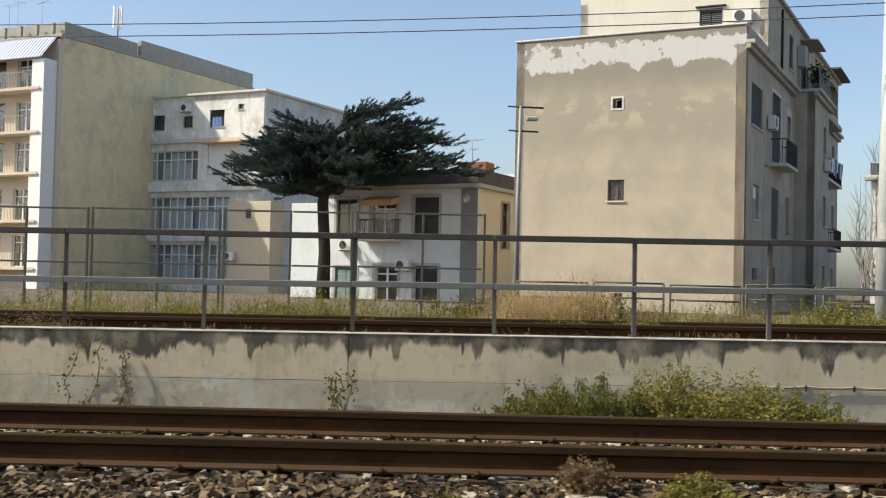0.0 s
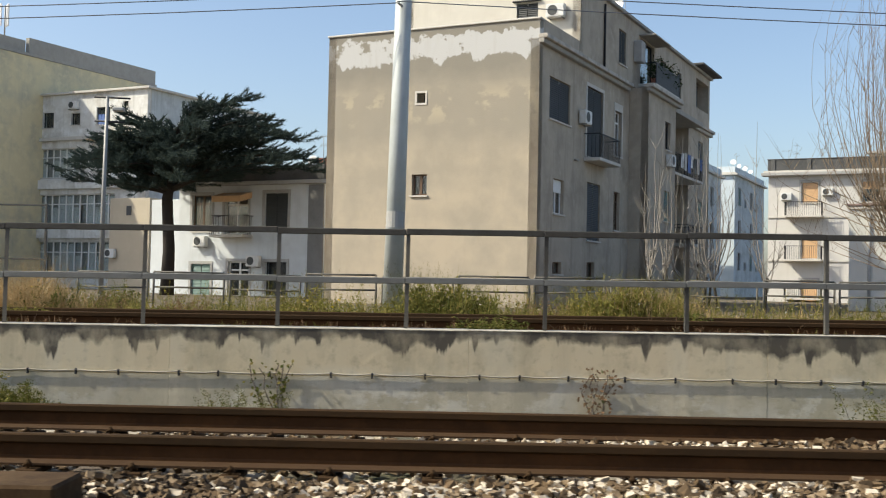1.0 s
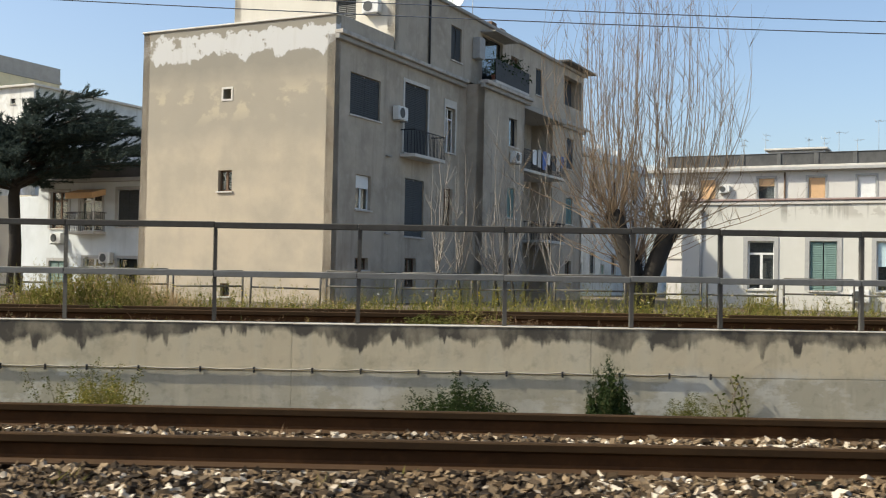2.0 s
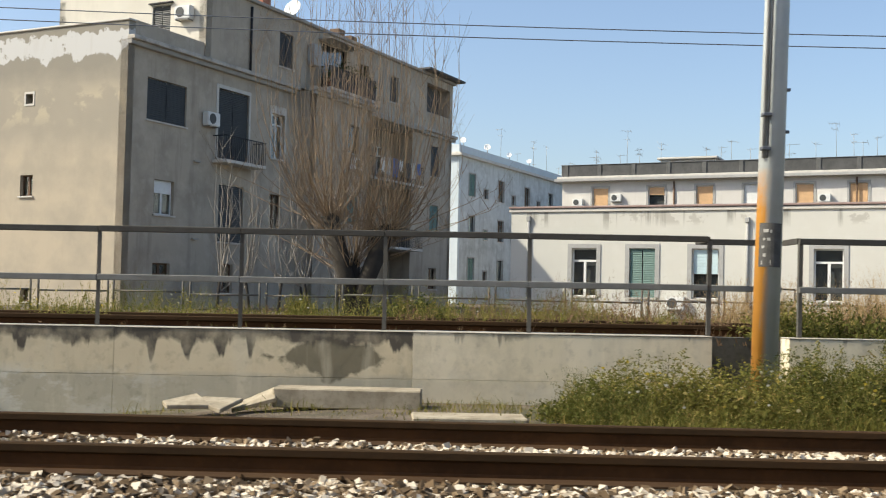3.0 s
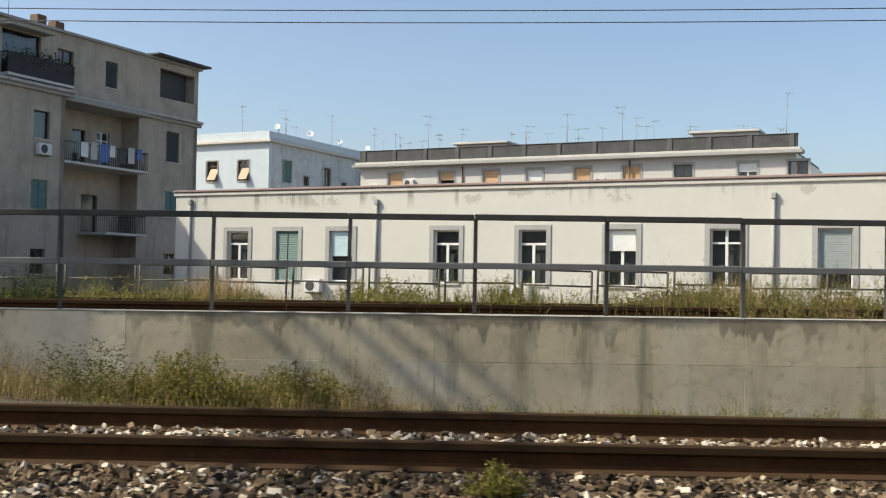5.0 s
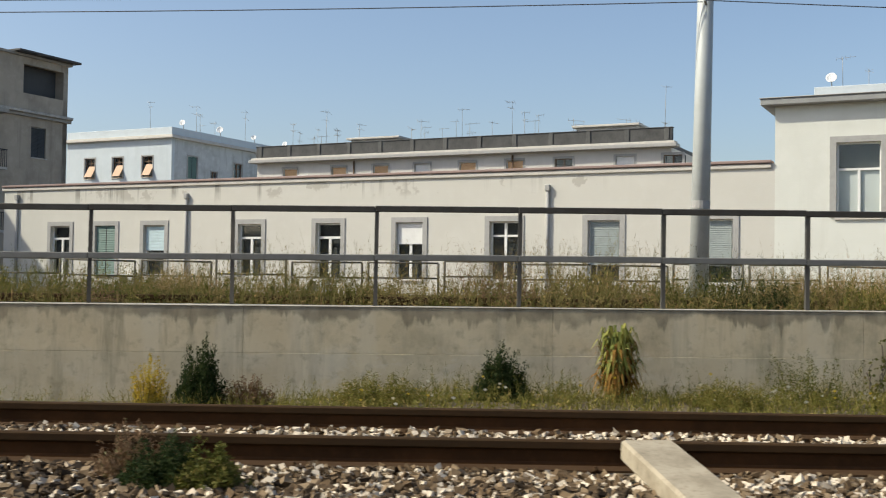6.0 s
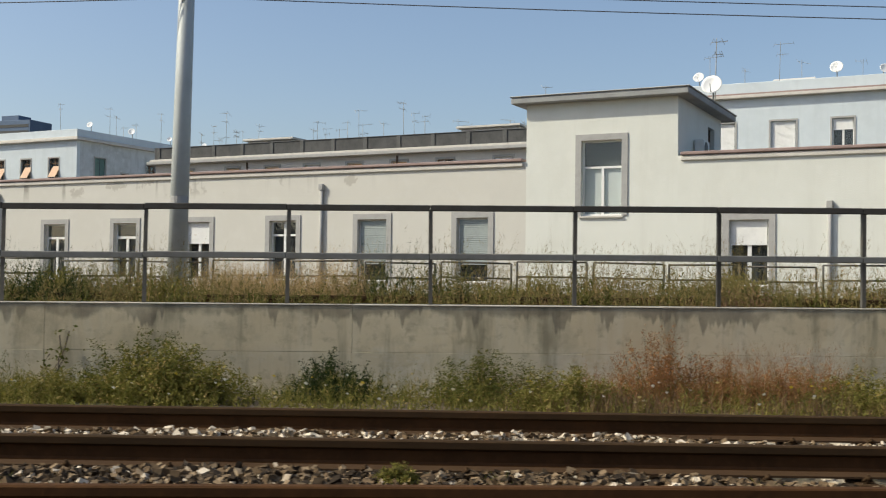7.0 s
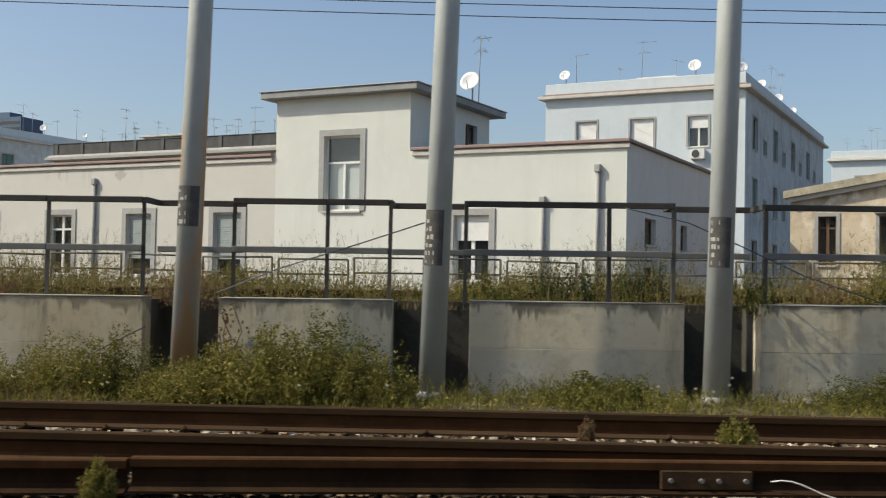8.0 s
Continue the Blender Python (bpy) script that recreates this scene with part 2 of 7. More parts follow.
def gable_paint():
    """Cream below, grey weathered above, peeled white at the top, pale scars."""
    m = Mat("peeling_gable_plaster", 0.92).base((0.446, 0.379, 0.284))
    z = m.axis(2)
    x = m.axis(0)
    warp = m.math("MULTIPLY", m.math("SUBTRACT", m.noise(0.9, 6), 0.5), 1.6)
    zw = m.math("ADD", z, warp)
    m.over((0.305, 0.276, 0.219), m.math("MULTIPLY", m.step(m.noise(0.5, 6), 0.42, 0.62), 0.55))
    m.over((0.305, 0.276, 0.222), m.math("MULTIPLY", m.step(zw, 5.9, 6.9), 0.75))
    m.over((0.231, 0.215, 0.178), m.math("MULTIPLY", m.step(zw, 8.6, 9.4), 0.7))
    band = m.math("MULTIPLY", m.step(m.math("ABSOLUTE", m.math("SUBTRACT", z, 7.9)), 0.9, 0.3), 1.0)
    scar = m.math("MULTIPLY", m.step(m.noise(0.75, 6, (1, 1, 1.3)), 0.52, 0.57), band)
    m.over((0.455, 0.388, 0.281), m.math("MULTIPLY", scar, 0.8))
    edge = m.math("MULTIPLY", m.math("SUBTRACT", m.noise(1.1, 7, (1, 1, 0.6)), 0.5), 2.0)
    low = m.step(m.math("ADD", z, edge), 9.62, 9.70)
    high = m.step(m.math("ADD", z, m.math("MULTIPLY", m.math("SUBTRACT", m.noise(1.9, 5), 0.5), 1.3)), 10.62, 10.56)
    m.over((0.529, 0.523, 0.504), m.math("MULTIPLY", m.math("MULTIPLY", low, high), m.step(m.noise(1.3, 6), 0.38, 0.42)))
    m.over((0.330, 0.281, 0.206), m.math("MULTIPLY", m.step(m.noise(3.0, 4, (1, 1, 0.12)), 0.55, 0.8), 0.25))
    m.bump(m.noise(25, 5), 0.008)
    return m.done()


def retaining_paint(name, rgb, top, dark, wet, lower, grime=0.6):
    """Cast concrete in two lifts with a dark water stain that runs down from the coping."""
    m = Mat(name, 0.95, 0, 0.2).base(rgb)
    x = m.axis(0)
    z = m.math("SUBTRACT", m.axis(2), m.math("MULTIPLY", x, 0.0049))
    m.over((0.68, 0.595, 0.41), m.math("MULTIPLY", m.step(m.noise(0.8, 6, (1, 1, 2.0)), 0.42, 0.58), 0.6))
    m.over((0.292, 0.260, 0.172), m.math("MULTIPLY", m.step(m.noise(1.6, 7, (1, 1, 0.8), 0.7), 0.50, 0.64), grime))
    under = m.step(m.math("ADD", z, m.math("MULTIPLY", m.noise(2.0, 5), 0.12)), 0.26, 0.20)
    m.over((0.398, 0.377, 0.293), m.math("MULTIPLY", under, lower))
    lime = m.math("MULTIPLY", m.step(m.noise(1.3, 7, (1, 1, 1.6), 0.7), 0.49, 0.55), m.step(z, 0.28, 0.14))
    m.over((0.676, 0.657, 0.567), m.math("MULTIPLY", m.math("MULTIPLY", lime, lower), m.step(m.noise(0.5, 3), 0.42, 0.55)))
    blot = m.math("ADD", m.math("MULTIPLY", m.math("ABSOLUTE", m.math("SUBTRACT", x, 21.5)), 1.5), m.math("MULTIPLY", m.math("ABSOLUTE", m.math("SUBTRACT", z, 0.36)), 3.6))
    m.over((0.135, 0.121, 0.081), m.math("MULTIPLY", m.step(m.math("ADD", blot, m.math("MULTIPLY", m.noise(3.5, 6), 1.6)), 1.75, 1.6), 0.85))
    m.over((0.225, 0.202, 0.134), m.math("MULTIPLY", m.step(m.noise(2.6, 5, (1, 1, 0.14), 0.65), 0.52, 0.66), wet))
    m.over((0.663, 0.598, 0.440), m.math("MULTIPLY", m.step(m.noise(2.3, 6, (1, 1, 0.12)), 0.52, 0.62), 0.5))
    slow = m.math("MULTIPLY", m.math("SUBTRACT", m.noise(0.8, 4, (1, 1, 0.15)), 0.5), 0.50)
    drip = m.math("ADD", slow, m.math("MULTIPLY", m.math("SUBTRACT", m.noise(3.2, 6, (1, 1, 0.45), 0.6), 0.5), 0.34))
    tongue = m.math("MULTIPLY", m.step(m.noise(5.0, 3, (1, 1, 0.05)), 0.54, 0.66), 0.16)
    stain = m.step(m.math("ADD", z, m.math("ADD", drip, tongue)), top - 0.03, top + 0.02)
    m.over((0.076, 0.068, 0.057), m.math("MULTIPLY", stain, m.math("MULTIPLY", m.step(m.noise(3.0, 7, (1, 1, 0.6)), 0.20, 0.55), dark)))
    m.over((0.112, 0.105, 0.065), m.math("MULTIPLY", m.step(m.noise(8.0, 6), 0.54, 0.70), 0.75 * grime))
    m.bump(m.noise(9, 6), 0.006)
    return m.done()


M_GABLE = gable_paint()
M_WALL_A = retaining_paint("stained_retaining_concrete", (0.66, 0.56, 0.375), 0.50, 0.95, 0.2, 0.7, 0.36)
M_WALL_C = retaining_paint("bleached_retaining_concrete", (0.775, 0.685, 0.50), 0.67, 0.6, 0.18, 0.25, 0.3)
M_WALL_D = retaining_paint("mottled_retaining_concrete", (0.765, 0.67, 0.465), 0.555, 0.72, 0.55, 0.4, 0.36)
M_WALL_B = retaining_paint("pale_retaining_concrete", (0.60, 0.505, 0.33), 0.535, 0.55, 0.7, 0.3, 0.45)


def soil():
    m = Mat("trackside_soil", 0.98).base((0.11, 0.085, 0.06))
    m.over((0.19, 0.155, 0.11), m.step(m.noise(1.5, 7), 0.45, 0.65))
    m.over((0.07, 0.075, 0.035), m.math("MULTIPLY", m.step(m.noise(0.5, 6), 0.5, 0.65), 0.7))
    m.bump(m.noise(20, 6), 0.03)
    return m.done()


def ballast():
    """Crushed stone: dark brown with age, cream where it was laid fresh."""
    m = Mat("ballast_stone", 0.95, 0, 0.2).base((0.030, 0.021, 0.013))
    r = m.random(True)
    x, y = m.axis(0), m.axis(1)
    first = m.math("MULTIPLY", m.step(x, 16.0, 20.5), m.step(x, 26.0, 24.0))
    second = m.math("MULTIPLY", m.step(x, 43.6, 44.6), m.step(x, 51.5, 49.5))
    early = m.math("MULTIPLY", m.step(x, 6.4, 7.2), m.step(x, 10.2, 9.2))
    aged = m.math("MULTIPLY", m.step(x, 23.0, 25.0), m.step(x, 35.4, 34.2))
    inner = m.math("MULTIPLY", m.step(y, 6.3, 6.36), m.step(x, 14.0, 22.0))
    fresh = m.math("ADD", m.math("ADD", m.math("MULTIPLY", m.math("ADD", first, early), 0.27), m.math("MULTIPLY", second, 0.20)), m.math("ADD", m.math("MULTIPLY", inner, 0.28), m.math("MULTIPLY", aged, 0.12)))
    oily = m.math("ADD", m.math("MULTIPLY", m.step(x, 56.5, 59.0), -0.16), m.math("MULTIPLY", m.step(x, 4.5, 2.0), -0.14))
    patch = m.math("ADD", m.math("MULTIPLY", m.math("SUBTRACT", m.noise(0.7, 4), 0.5), 0.7), oily)
    q = m.math("ADD", r, m.math("ADD", fresh, patch))
    m.over((0.13, 0.088, 0.049), m.step(q, 0.2, 0.45))
    m.over((0.24, 0.175, 0.106), m.step(q, 0.66, 0.78))
    m.over((0.62, 0.535, 0.41), m.step(q, 0.90, 0.95))
    m.bump(m.noise(60, 4), 0.004)
    return m.done()


def pole_paint(name, rust, side=False):
    m = Mat(name, 0.55, 0.1).base((0.47, 0.50, 0.485))
    m.over((0.35, 0.365, 0.345), m.math("MULTIPLY", m.step(m.noise(2.5, 6), 0.45, 0.7), 0.55))
    m.over((0.55, 0.575, 0.56), m.math("MULTIPLY", m.step(m.noise(6, 5, (1, 1, 0.15)), 0.5, 0.7), 0.5))
    if side:
        where = m.math("MULTIPLY", m.step(m.math("ADD", m.axis(0), m.math("MULTIPLY", m.noise(4, 3, (1, 1, 0.3)), 0.05)), 0.0, -0.045), m.step(m.math("ADD", m.axis(2), m.noise(3, 4)), 2.75, 2.45))
        m.over((0.72, 0.33, 0.06), m.math("MULTIPLY", where, m.step(m.noise(2.2, 5, (1.5, 1.5, 0.3)), 0.28, 0.42)))
    elif rust:
        m.over((0.62, 0.33, 0.12), m.math("MULTIPLY", m.step(m.noise(2.0, 5, (1.4, 1.4, 0.22)), 0.56 - rust, 0.66 - rust), 0.7))
    m.bump(m.noise(30, 3), 0.002)
    return m.done()


M_SOIL = soil()
M_BALLAST = ballast()
M_POLE = pole_paint("grey_green_pole_paint", 0)
M_POLE_RUST = pole_paint("rust_streaked_pole_paint", 0.10, True)
M_POLE_RUST_LOW = pole_paint("rust_spotted_pole_paint", 0.11)


def stripes():
    m = Mat("striped_awning_cloth", 0.9).base((0.62, 0.63, 0.66))
    m.over((0.13, 0.19, 0.38), m.step(m.math("SINE", m.math("MULTIPLY", m.axis(0), 22.0)), 0.0, 0.1))
    return m.done()


M_STRIPE = stripes()


# ---- mesh helpers ----
def box(bm, x0, x1, y0, y1, z0, z1):
    v = [bm.verts.new((x, y, z)) for x in (x0, x1) for y in (y0, y1) for z in (z0, z1)]
    for a in ((0, 1, 3, 2), (4, 6, 7, 5), (0, 4, 5, 1), (2, 3, 7, 6), (0, 2, 6, 4), (1, 5, 7, 3)):
        bm.faces.new([v[i] for i in a])
    return v


def tube(bm, pts, radii, sides=8, cap=True):
    """A tapered tube along points."""
    rings = []
    n = len(pts)
    for i, p in enumerate(pts):
        p = Vector(p)
        d = Vector(pts[min(i + 1, n - 1)]) - Vector(pts[max(i - 1, 0)])
        d.normalize()
        a = d.cross(Vector((0, 0, 1)) if abs(d.z) < 0.9 else Vector((1, 0, 0))).normalized()
        b = d.cross(a)
        r = radii[i] if isinstance(radii, (list, tuple)) else radii
        rings.append([bm.verts.new(p + r * (math.cos(k * math.tau / sides) * a + math.sin(k * math.tau / sides) * b)) for k in range(sides)])
    for i in range(n - 1):
        for k in range(sides):
            f = bm.faces.new((rings[i][k], rings[i][(k + 1) % sides], rings[i + 1][(k + 1) % sides], rings[i + 1][k]))
            f.smooth = sides > 5
    if cap:
        bm.faces.new(list(reversed(rings[0])))
        bm.faces.new(rings[-1])


def mesh_of(name, bm, material):
    bmesh.ops.recalc_face_normals(bm, faces=bm.faces[:])
    me = bpy.data.meshes.new(name)
    bm.to_mesh(me)
    bm.free()
    me.materials.append(material)
    return me


def part(name, bm, material, parent, label="", at=None):
    """Links a bmesh (or a ready mesh) as one mesh object under a thing or a part."""
    me = bm if isinstance(bm, bpy.types.Mesh) else mesh_of(name, bm, material)
    ob = new(name, me)
    ob.parent = parent
    if at is not None:
        ob.matrix_basis = at
    return tagged(ob, label)


def thing(name, at, label, category, group="", kind=""):
    ob = new(name)
    ob.matrix_basis = at
    ob.empty_display_size = 0.2
    return tagged(ob, label, category, group, kind)


def solo(name, bm, material, label, category, at=None, group="", kind=""):
    me = bm if isinstance(bm, bpy.types.Mesh) else mesh_of(name, bm, material)
    ob = new(name, me)
    if at is not None:
        ob.matrix_basis = at
    return tagged(ob, label, category, group, kind)


def soft_box(x0, x1, y0, y1, z0, z1, r=0.01, seg=1):
    bm = bmesh.new()
    box(bm, x0, x1, y0, y1, z0, z1)
    bmesh.ops.bevel(bm, geom=bm.edges[:], offset=r, segments=seg, affect="EDGES")
    return bm


def from_arrays(name, verts, faces, material):
    me = bpy.data.meshes.new(name)
    me.from_pydata(verts.tolist() if hasattr(verts, "tolist") else verts, [], faces.tolist() if hasattr(faces, "tolist") else faces)
    me.update()
    me.materials.append(material)
    return me


TURN = -26.0
AX_U = Vector((math.cos(radians(TURN)), math.sin(radians(TURN)), 0))
AX_V = Vector((-math.sin(radians(TURN)), math.cos(radians(TURN)), 0))


def town(u, v, z=0.0):
    """A pose on the town's street grid, which lies 26 degrees off the railway."""
    p = AX_U * u + AX_V * v
    return pose(p.x, p.y, z, 0, 0, TURN)


def wall_top(x):
    return 0.628 + 0.0049 * min(max(x, -40), 110)


# ---- ground ----
NICHES = [(25.2, 25.95), (28.32, 29.07), (31.03, 31.79), (58.9, 59.65), (61.34, 62.1), (64.18, 64.92)]
VERGE_X = [-3000, 18.5, 21.0, 34.0, 37.0, 43.0, 46.0, 3000]
VERGE_Z = [-0.24, -0.24, 0.05, 0.05, -0.12, -0.12, 0.0, 0.0]


def verge(x):
    """The height of the strip below the wall: a ditch along the first part."""
    return float(np.interp(x, VERGE_X, VERGE_Z))


def build_ground():
    bm = bmesh.new()
    prof = [(-1500, -0.3), (-40, -0.05), (4.4, -0.05), (5.4, -0.03), (8.3, -0.02), (9.0, 0.5), (9.6, 1), (11.0, 1), (11.02, None), (20.5, None), (27, 0.25), (2500, 0.2)]
    xs = sorted([-2500, -300, -40] + list(range(-30, 111, 2)) + [300, 2500] + [q for a, b in NICHES for q in (a - 0.12, a - 0.1, b + 0.1, b + 0.12)])
    rows = []
    for x in xs:
        row = []
        for y, z in prof:
            if z is None:
                h = wall_top(x) - 0.10
            elif 8.5 < y < 11.01:
                h = -0.02 + (verge(x) + 0.02) * z
            else:
                h = z
            back = 0.78 if 11.0 <= y < 11.1 and any(a - 0.11 < x < b + 0.11 for a, b in NICHES) else 0.0
            row.append(bm.verts.new((x, y + back, h)))
        rows.append(row)
    for a, b in zip(rows, rows[1:]):
        for k in range(len(prof) - 1):
            bm.faces.new((a[k], b[k], b[k + 1], a[k + 1]))
    solo("ground", bm, M_SOIL, "brown trackside soil with a raised terrace behind the wall", "ground", kind="structure")


build_ground()


# ---- retaining wall and fence ----


def build_wall():
    wall = thing("retaining_wall", pose(0, 10.76, 0), "low cast concrete retaining wall, water-stained, with niches for poles", "wall", kind="structure")
    cuts = [-30.0]
    ends = []
    for a, b in NICHES:
        ends.append((cuts[-1], a))
        cuts.append(b)
    ends.append((cuts[-1], 110.0))
    rnd = random.Random(3)
    for a, b in ends:
        n = max(1, round((b - a) / 2.95))
        for k in range(n):
            x0, x1 = a + (b - a) * k / n, a + (b - a) * (k + 1) / n
            g0 = 0.0 if k == 0 else 0.001
            g1 = 0.0 if k == n - 1 else 0.001
            z0, z1 = wall_top(x0), wall_top(x1)
            for lo, hi in ((None, -0.4645), (-0.4625, -0.014)):
                bm = bmesh.new()
                v = box(bm, x0 + g0, x1 - g1, rnd.uniform(0, 0.003), 0.3, 0, 1)
                for q in v:
                    top = z0 + (z1 - z0) * (q.co.x - x0) / (x1 - x0)
                    q.co.z = top + hi if q.co.z > 0.5 else (top + lo if lo else -0.4)
                bmesh.ops.bevel(bm, geom=bm.edges[:], offset=0.002, segments=1, affect="EDGES")
                part("panel", bm, M_WALL_A if x0 < 20.5 else M_WALL_C if x0 < 34.0 else M_WALL_B if x0 < 56.0 else M_WALL_D, wall)
            bm = bmesh.new()
            v = box(bm, x0 + g0 * 0.5, x1 - g1 * 0.5, -0.004, 0.31, 0, 1)
            for q in v:
                q.co.z = z0 + (z1 - z0) * (q.co.x - x0) / (x1 - x0) - (0.0 if q.co.z > 0.5 else 0.0125) + rnd.uniform(-0.003, 0.003)
            bmesh.ops.bevel(bm, geom=bm.edges[:], offset=0.004, segments=1, affect="EDGES")
            part("coping", bm, M_WALL_LIP, wall)
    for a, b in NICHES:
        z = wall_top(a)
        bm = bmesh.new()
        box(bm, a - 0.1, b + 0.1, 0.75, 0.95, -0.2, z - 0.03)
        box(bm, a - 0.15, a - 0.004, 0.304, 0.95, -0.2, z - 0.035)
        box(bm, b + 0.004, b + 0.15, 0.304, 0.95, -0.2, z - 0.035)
        # the recess gets its shade from this dark colour
        part("niche", bm, M_NICHE_SHADE, wall, "recess cast round a pole, its shade put into the dark colour")
    return wall


build_wall()

POSTS = [-3.78 - 1.42 * k for k in range(11, 0, -1)] + [-3.78, -2.40, -0.93, 0.47, 1.85, 3.18, 4.55, 5.88, 7.15, 8.52, 9.92, 11.30, 12.78, 14.2, 15.65, 16.9, 17.78, 19.17, 20.58, 22.0, 23.43, 25.2, 26.1, 27.25, 28.6, 29.9, 31.35, 32.72, 34.1, 35.6, 36.95, 38.2, 39.5, 40.85] + [42.27 + 1.42 * k for k in range(12)] + [58.85, 59.75, 60.68, 61.3, 62.05, 63.47, 64.1, 65.0, 66.3] + [67.74 + 1.44 * k for k in range(20)]


def build_fence():
    fence = thing("fence", pose(0, 10.92, 0), "weathered grey steel parapet fence with two rails on the wall", "fence", kind="structure")
    rnd = random.Random(5)
    for i, x in enumerate(POSTS):
        z = wall_top(x)
        bm = bmesh.new()
        box(bm, -0.02, 0.02, -0.004, 0.004, -0.04, 0.94)
        box(bm, -0.02, -0.013, 0.004, 0.045, -0.04, 0.94)
        bmesh.ops.translate(bm, verts=bm.verts[:], vec=(0, 0, 0))
        part("post", bm, M_POST if rnd.random() < 0.7 else M_FENCE, fence, at=pose(x, 0, z, 0, rnd.uniform(-0.5, 0.5), rnd.uniform(-3, 3)))
    for a, b in zip(POSTS, POSTS[1:]):
        back = 0.55 if any(n0 - 0.2 < a and b < n1 + 0.2 for n0, n1 in NICHES) else 0.0
        za, zb = wall_top(a), wall_top(b)
        lift = rnd.uniform(-0.006, 0.006)
        for name, h, r in (("top_rail", 0.955, 0.030), ("middle_rail", 0.475, 0.031)):
            bm = bmesh.new()
            v = box(bm, a - 0.012, b - 0.016, back - 0.02, back + 0.03, 0, 1)
            for q in v:
                q.co.z = za + (zb - za) * (q.co.x - a) / (b - a) + h + lift + (r if q.co.z > 0.5 else -r)
            bmesh.ops.bevel(bm, geom=bm.edges[:], offset=0.006, segments=1, affect="EDGES")
            part(name, bm, M_FENCE if name == "top_rail" else M_MIDRAIL, fence)
        if back:
            for x in (a, b):
                bm = bmesh.new()
                box(bm, x - 0.02, x + 0.02, 0.04, back - 0.024, wall_top(x) + 0.93, wall_top(x) + 0.985)
                part("return_rail", bm, M_FENCE, fence)
    return fence


build_fence()


def build_reflection_wall():
    """A plain unseen wall added behind the train, so panes don't mirror the bright horizon."""
    solo("reflection_wall", soft_box(-160, 220, -0.25, 0.25, -0.3, 8.0, 0.03), P_GREY, "plain unseen wall added beyond the tracks to darken window reflections", "wall", at=pose(0, -16, 0), kind="structure")


build_reflection_wall()


# ---- tracks ----
def rail_profile(h=0.172, foot=0.14, head=0.07):
    f, w, hd = foot / 2, 0.009, head / 2
    half = [(f, 0), (f, 0.012), (w + 0.012, 0.03), (w, 0.05), (w, h - 0.06), (hd, h - 0.045), (hd, h - 0.008), (hd - 0.008, h)]
    return half + [(-y, z) for y, z in reversed(half)]


def build_rail(pts, z_top, label, slope=None, web_shade=False):
    """A rolled steel rail along plan points: foot and web, and the head on it."""
    rail = thing("rail", pose(0, 0, 0), label, "rail", "rails of the line")
    prof = rail_profile()
    n = len(prof)
    for name, keep, mat in (("foot", (0, 1, 2, 13, 14, 15), M_FOOT), ("web", (2, 3, 4, 11, 12, 13), M_RUST), ("head", (4, 5, 6, 7, 8, 9, 10, 11), M_RAIL_TOP)):
        bm = bmesh.new()
        rings = []
        for x, y in pts:
            lift = slope(x) if slope else 0.0
            rings.append([bm.verts.new((x, y + prof[k][0], z_top - 0.172 + prof[k][1] + lift)) for k in keep])
        c = len(keep)
        for a, b in zip(rings, rings[1:]):
            for k in range(c):
                bm.faces.new((a[k], b[k], b[(k + 1) % c], a[(k + 1) % c]))
        for r in (rings[0], rings[-1]):
            bm.faces.new(r)
        # turnout rails get web and foot with the shade in the colour
        part(name, bm, (M_RUST if name == "head" else M_RAIL_SHADE) if web_shade else mat, rail)
    return rail


RAIL_X = [-30, 0, 30, 60, 110]
build_rail([(x, 7.745) for x in RAIL_X], 0.22, "rust-brown steel rail on concrete sleepers")
build_rail([(x, 6.31) for x in RAIL_X], 0.22, "rust-brown steel rail on concrete sleepers")
build_rail([(45, 4.55), (52, 4.865), (57, 5.18), (60.38, 5.51)], 0.205, "dark rusty turnout rail running in beside the track", web_shade=True)
build_rail([(60.4, 5.51), (62.15, 5.68), (64.4, 5.84), (69, 6.16), (84, 6.2)], 0.215, "switch rail closing on the running rail, its sides coloured dark as in shade", web_shade=True)
for yy in (12.75, 14.18):
    build_rail([(x, yy) for x in (-30, 110)], 0.06, "rust-dark rail of the terrace line in the weeds", wall_top)
for yy in (-0.72, 0.72):
    build_rail([(x, yy) for x in RAIL_X], 0.05, "steel rail under the train's own path")


def build_sleepers():
    bm = soft_box(-0.12, 0.12, -1.24, 1.24, -0.13, 0.0, 0.02)
    me = mesh_of("sleeper", bm, M_SLEEPER)
    clip = soft_box(-0.06, 0.06, -0.13, 0.13, 0.0, 0.034, 0.006)
    for cy in (-0.095, 0.095):
        tube(clip, [(0.0, cy, 0.03), (0.0, cy, 0.085)], 0.010, 6)
        tube(clip, [(0.0, cy, 0.055), (0.0, cy, 0.072)], 0.018, 6)
        tube(clip, [(0.03, cy, 0.045), (0.0, cy * 0.8, 0.068), (-0.03, cy, 0.045)], 0.009, 5)
    cme = mesh_of("rail_clip", clip, M_RAIL_TOP)
    first = thing("sleeper", pose(-6, 7.03, 0.012), "weathered concrete sleeper half buried in ballast", "sleeper", "sleepers of the line")
    part("sleeper_block", me, None, first)
    for dy in (-0.72, 0.715):
        part("rail_clip", cme, None, first, at=pose(0, dy, 0.0))
    rnd = random.Random(8)
    x = -5.4
    while x < 74:
        copy_thing(first, pose(x, 7.03 + rnd.uniform(-0.03, 0.03), -0.002 + rnd.uniform(-0.02, 0.010), rnd.uniform(-0.4, 0.4), 0, rnd.uniform(-1, 1)))
        x += 0.56


build_sleepers()


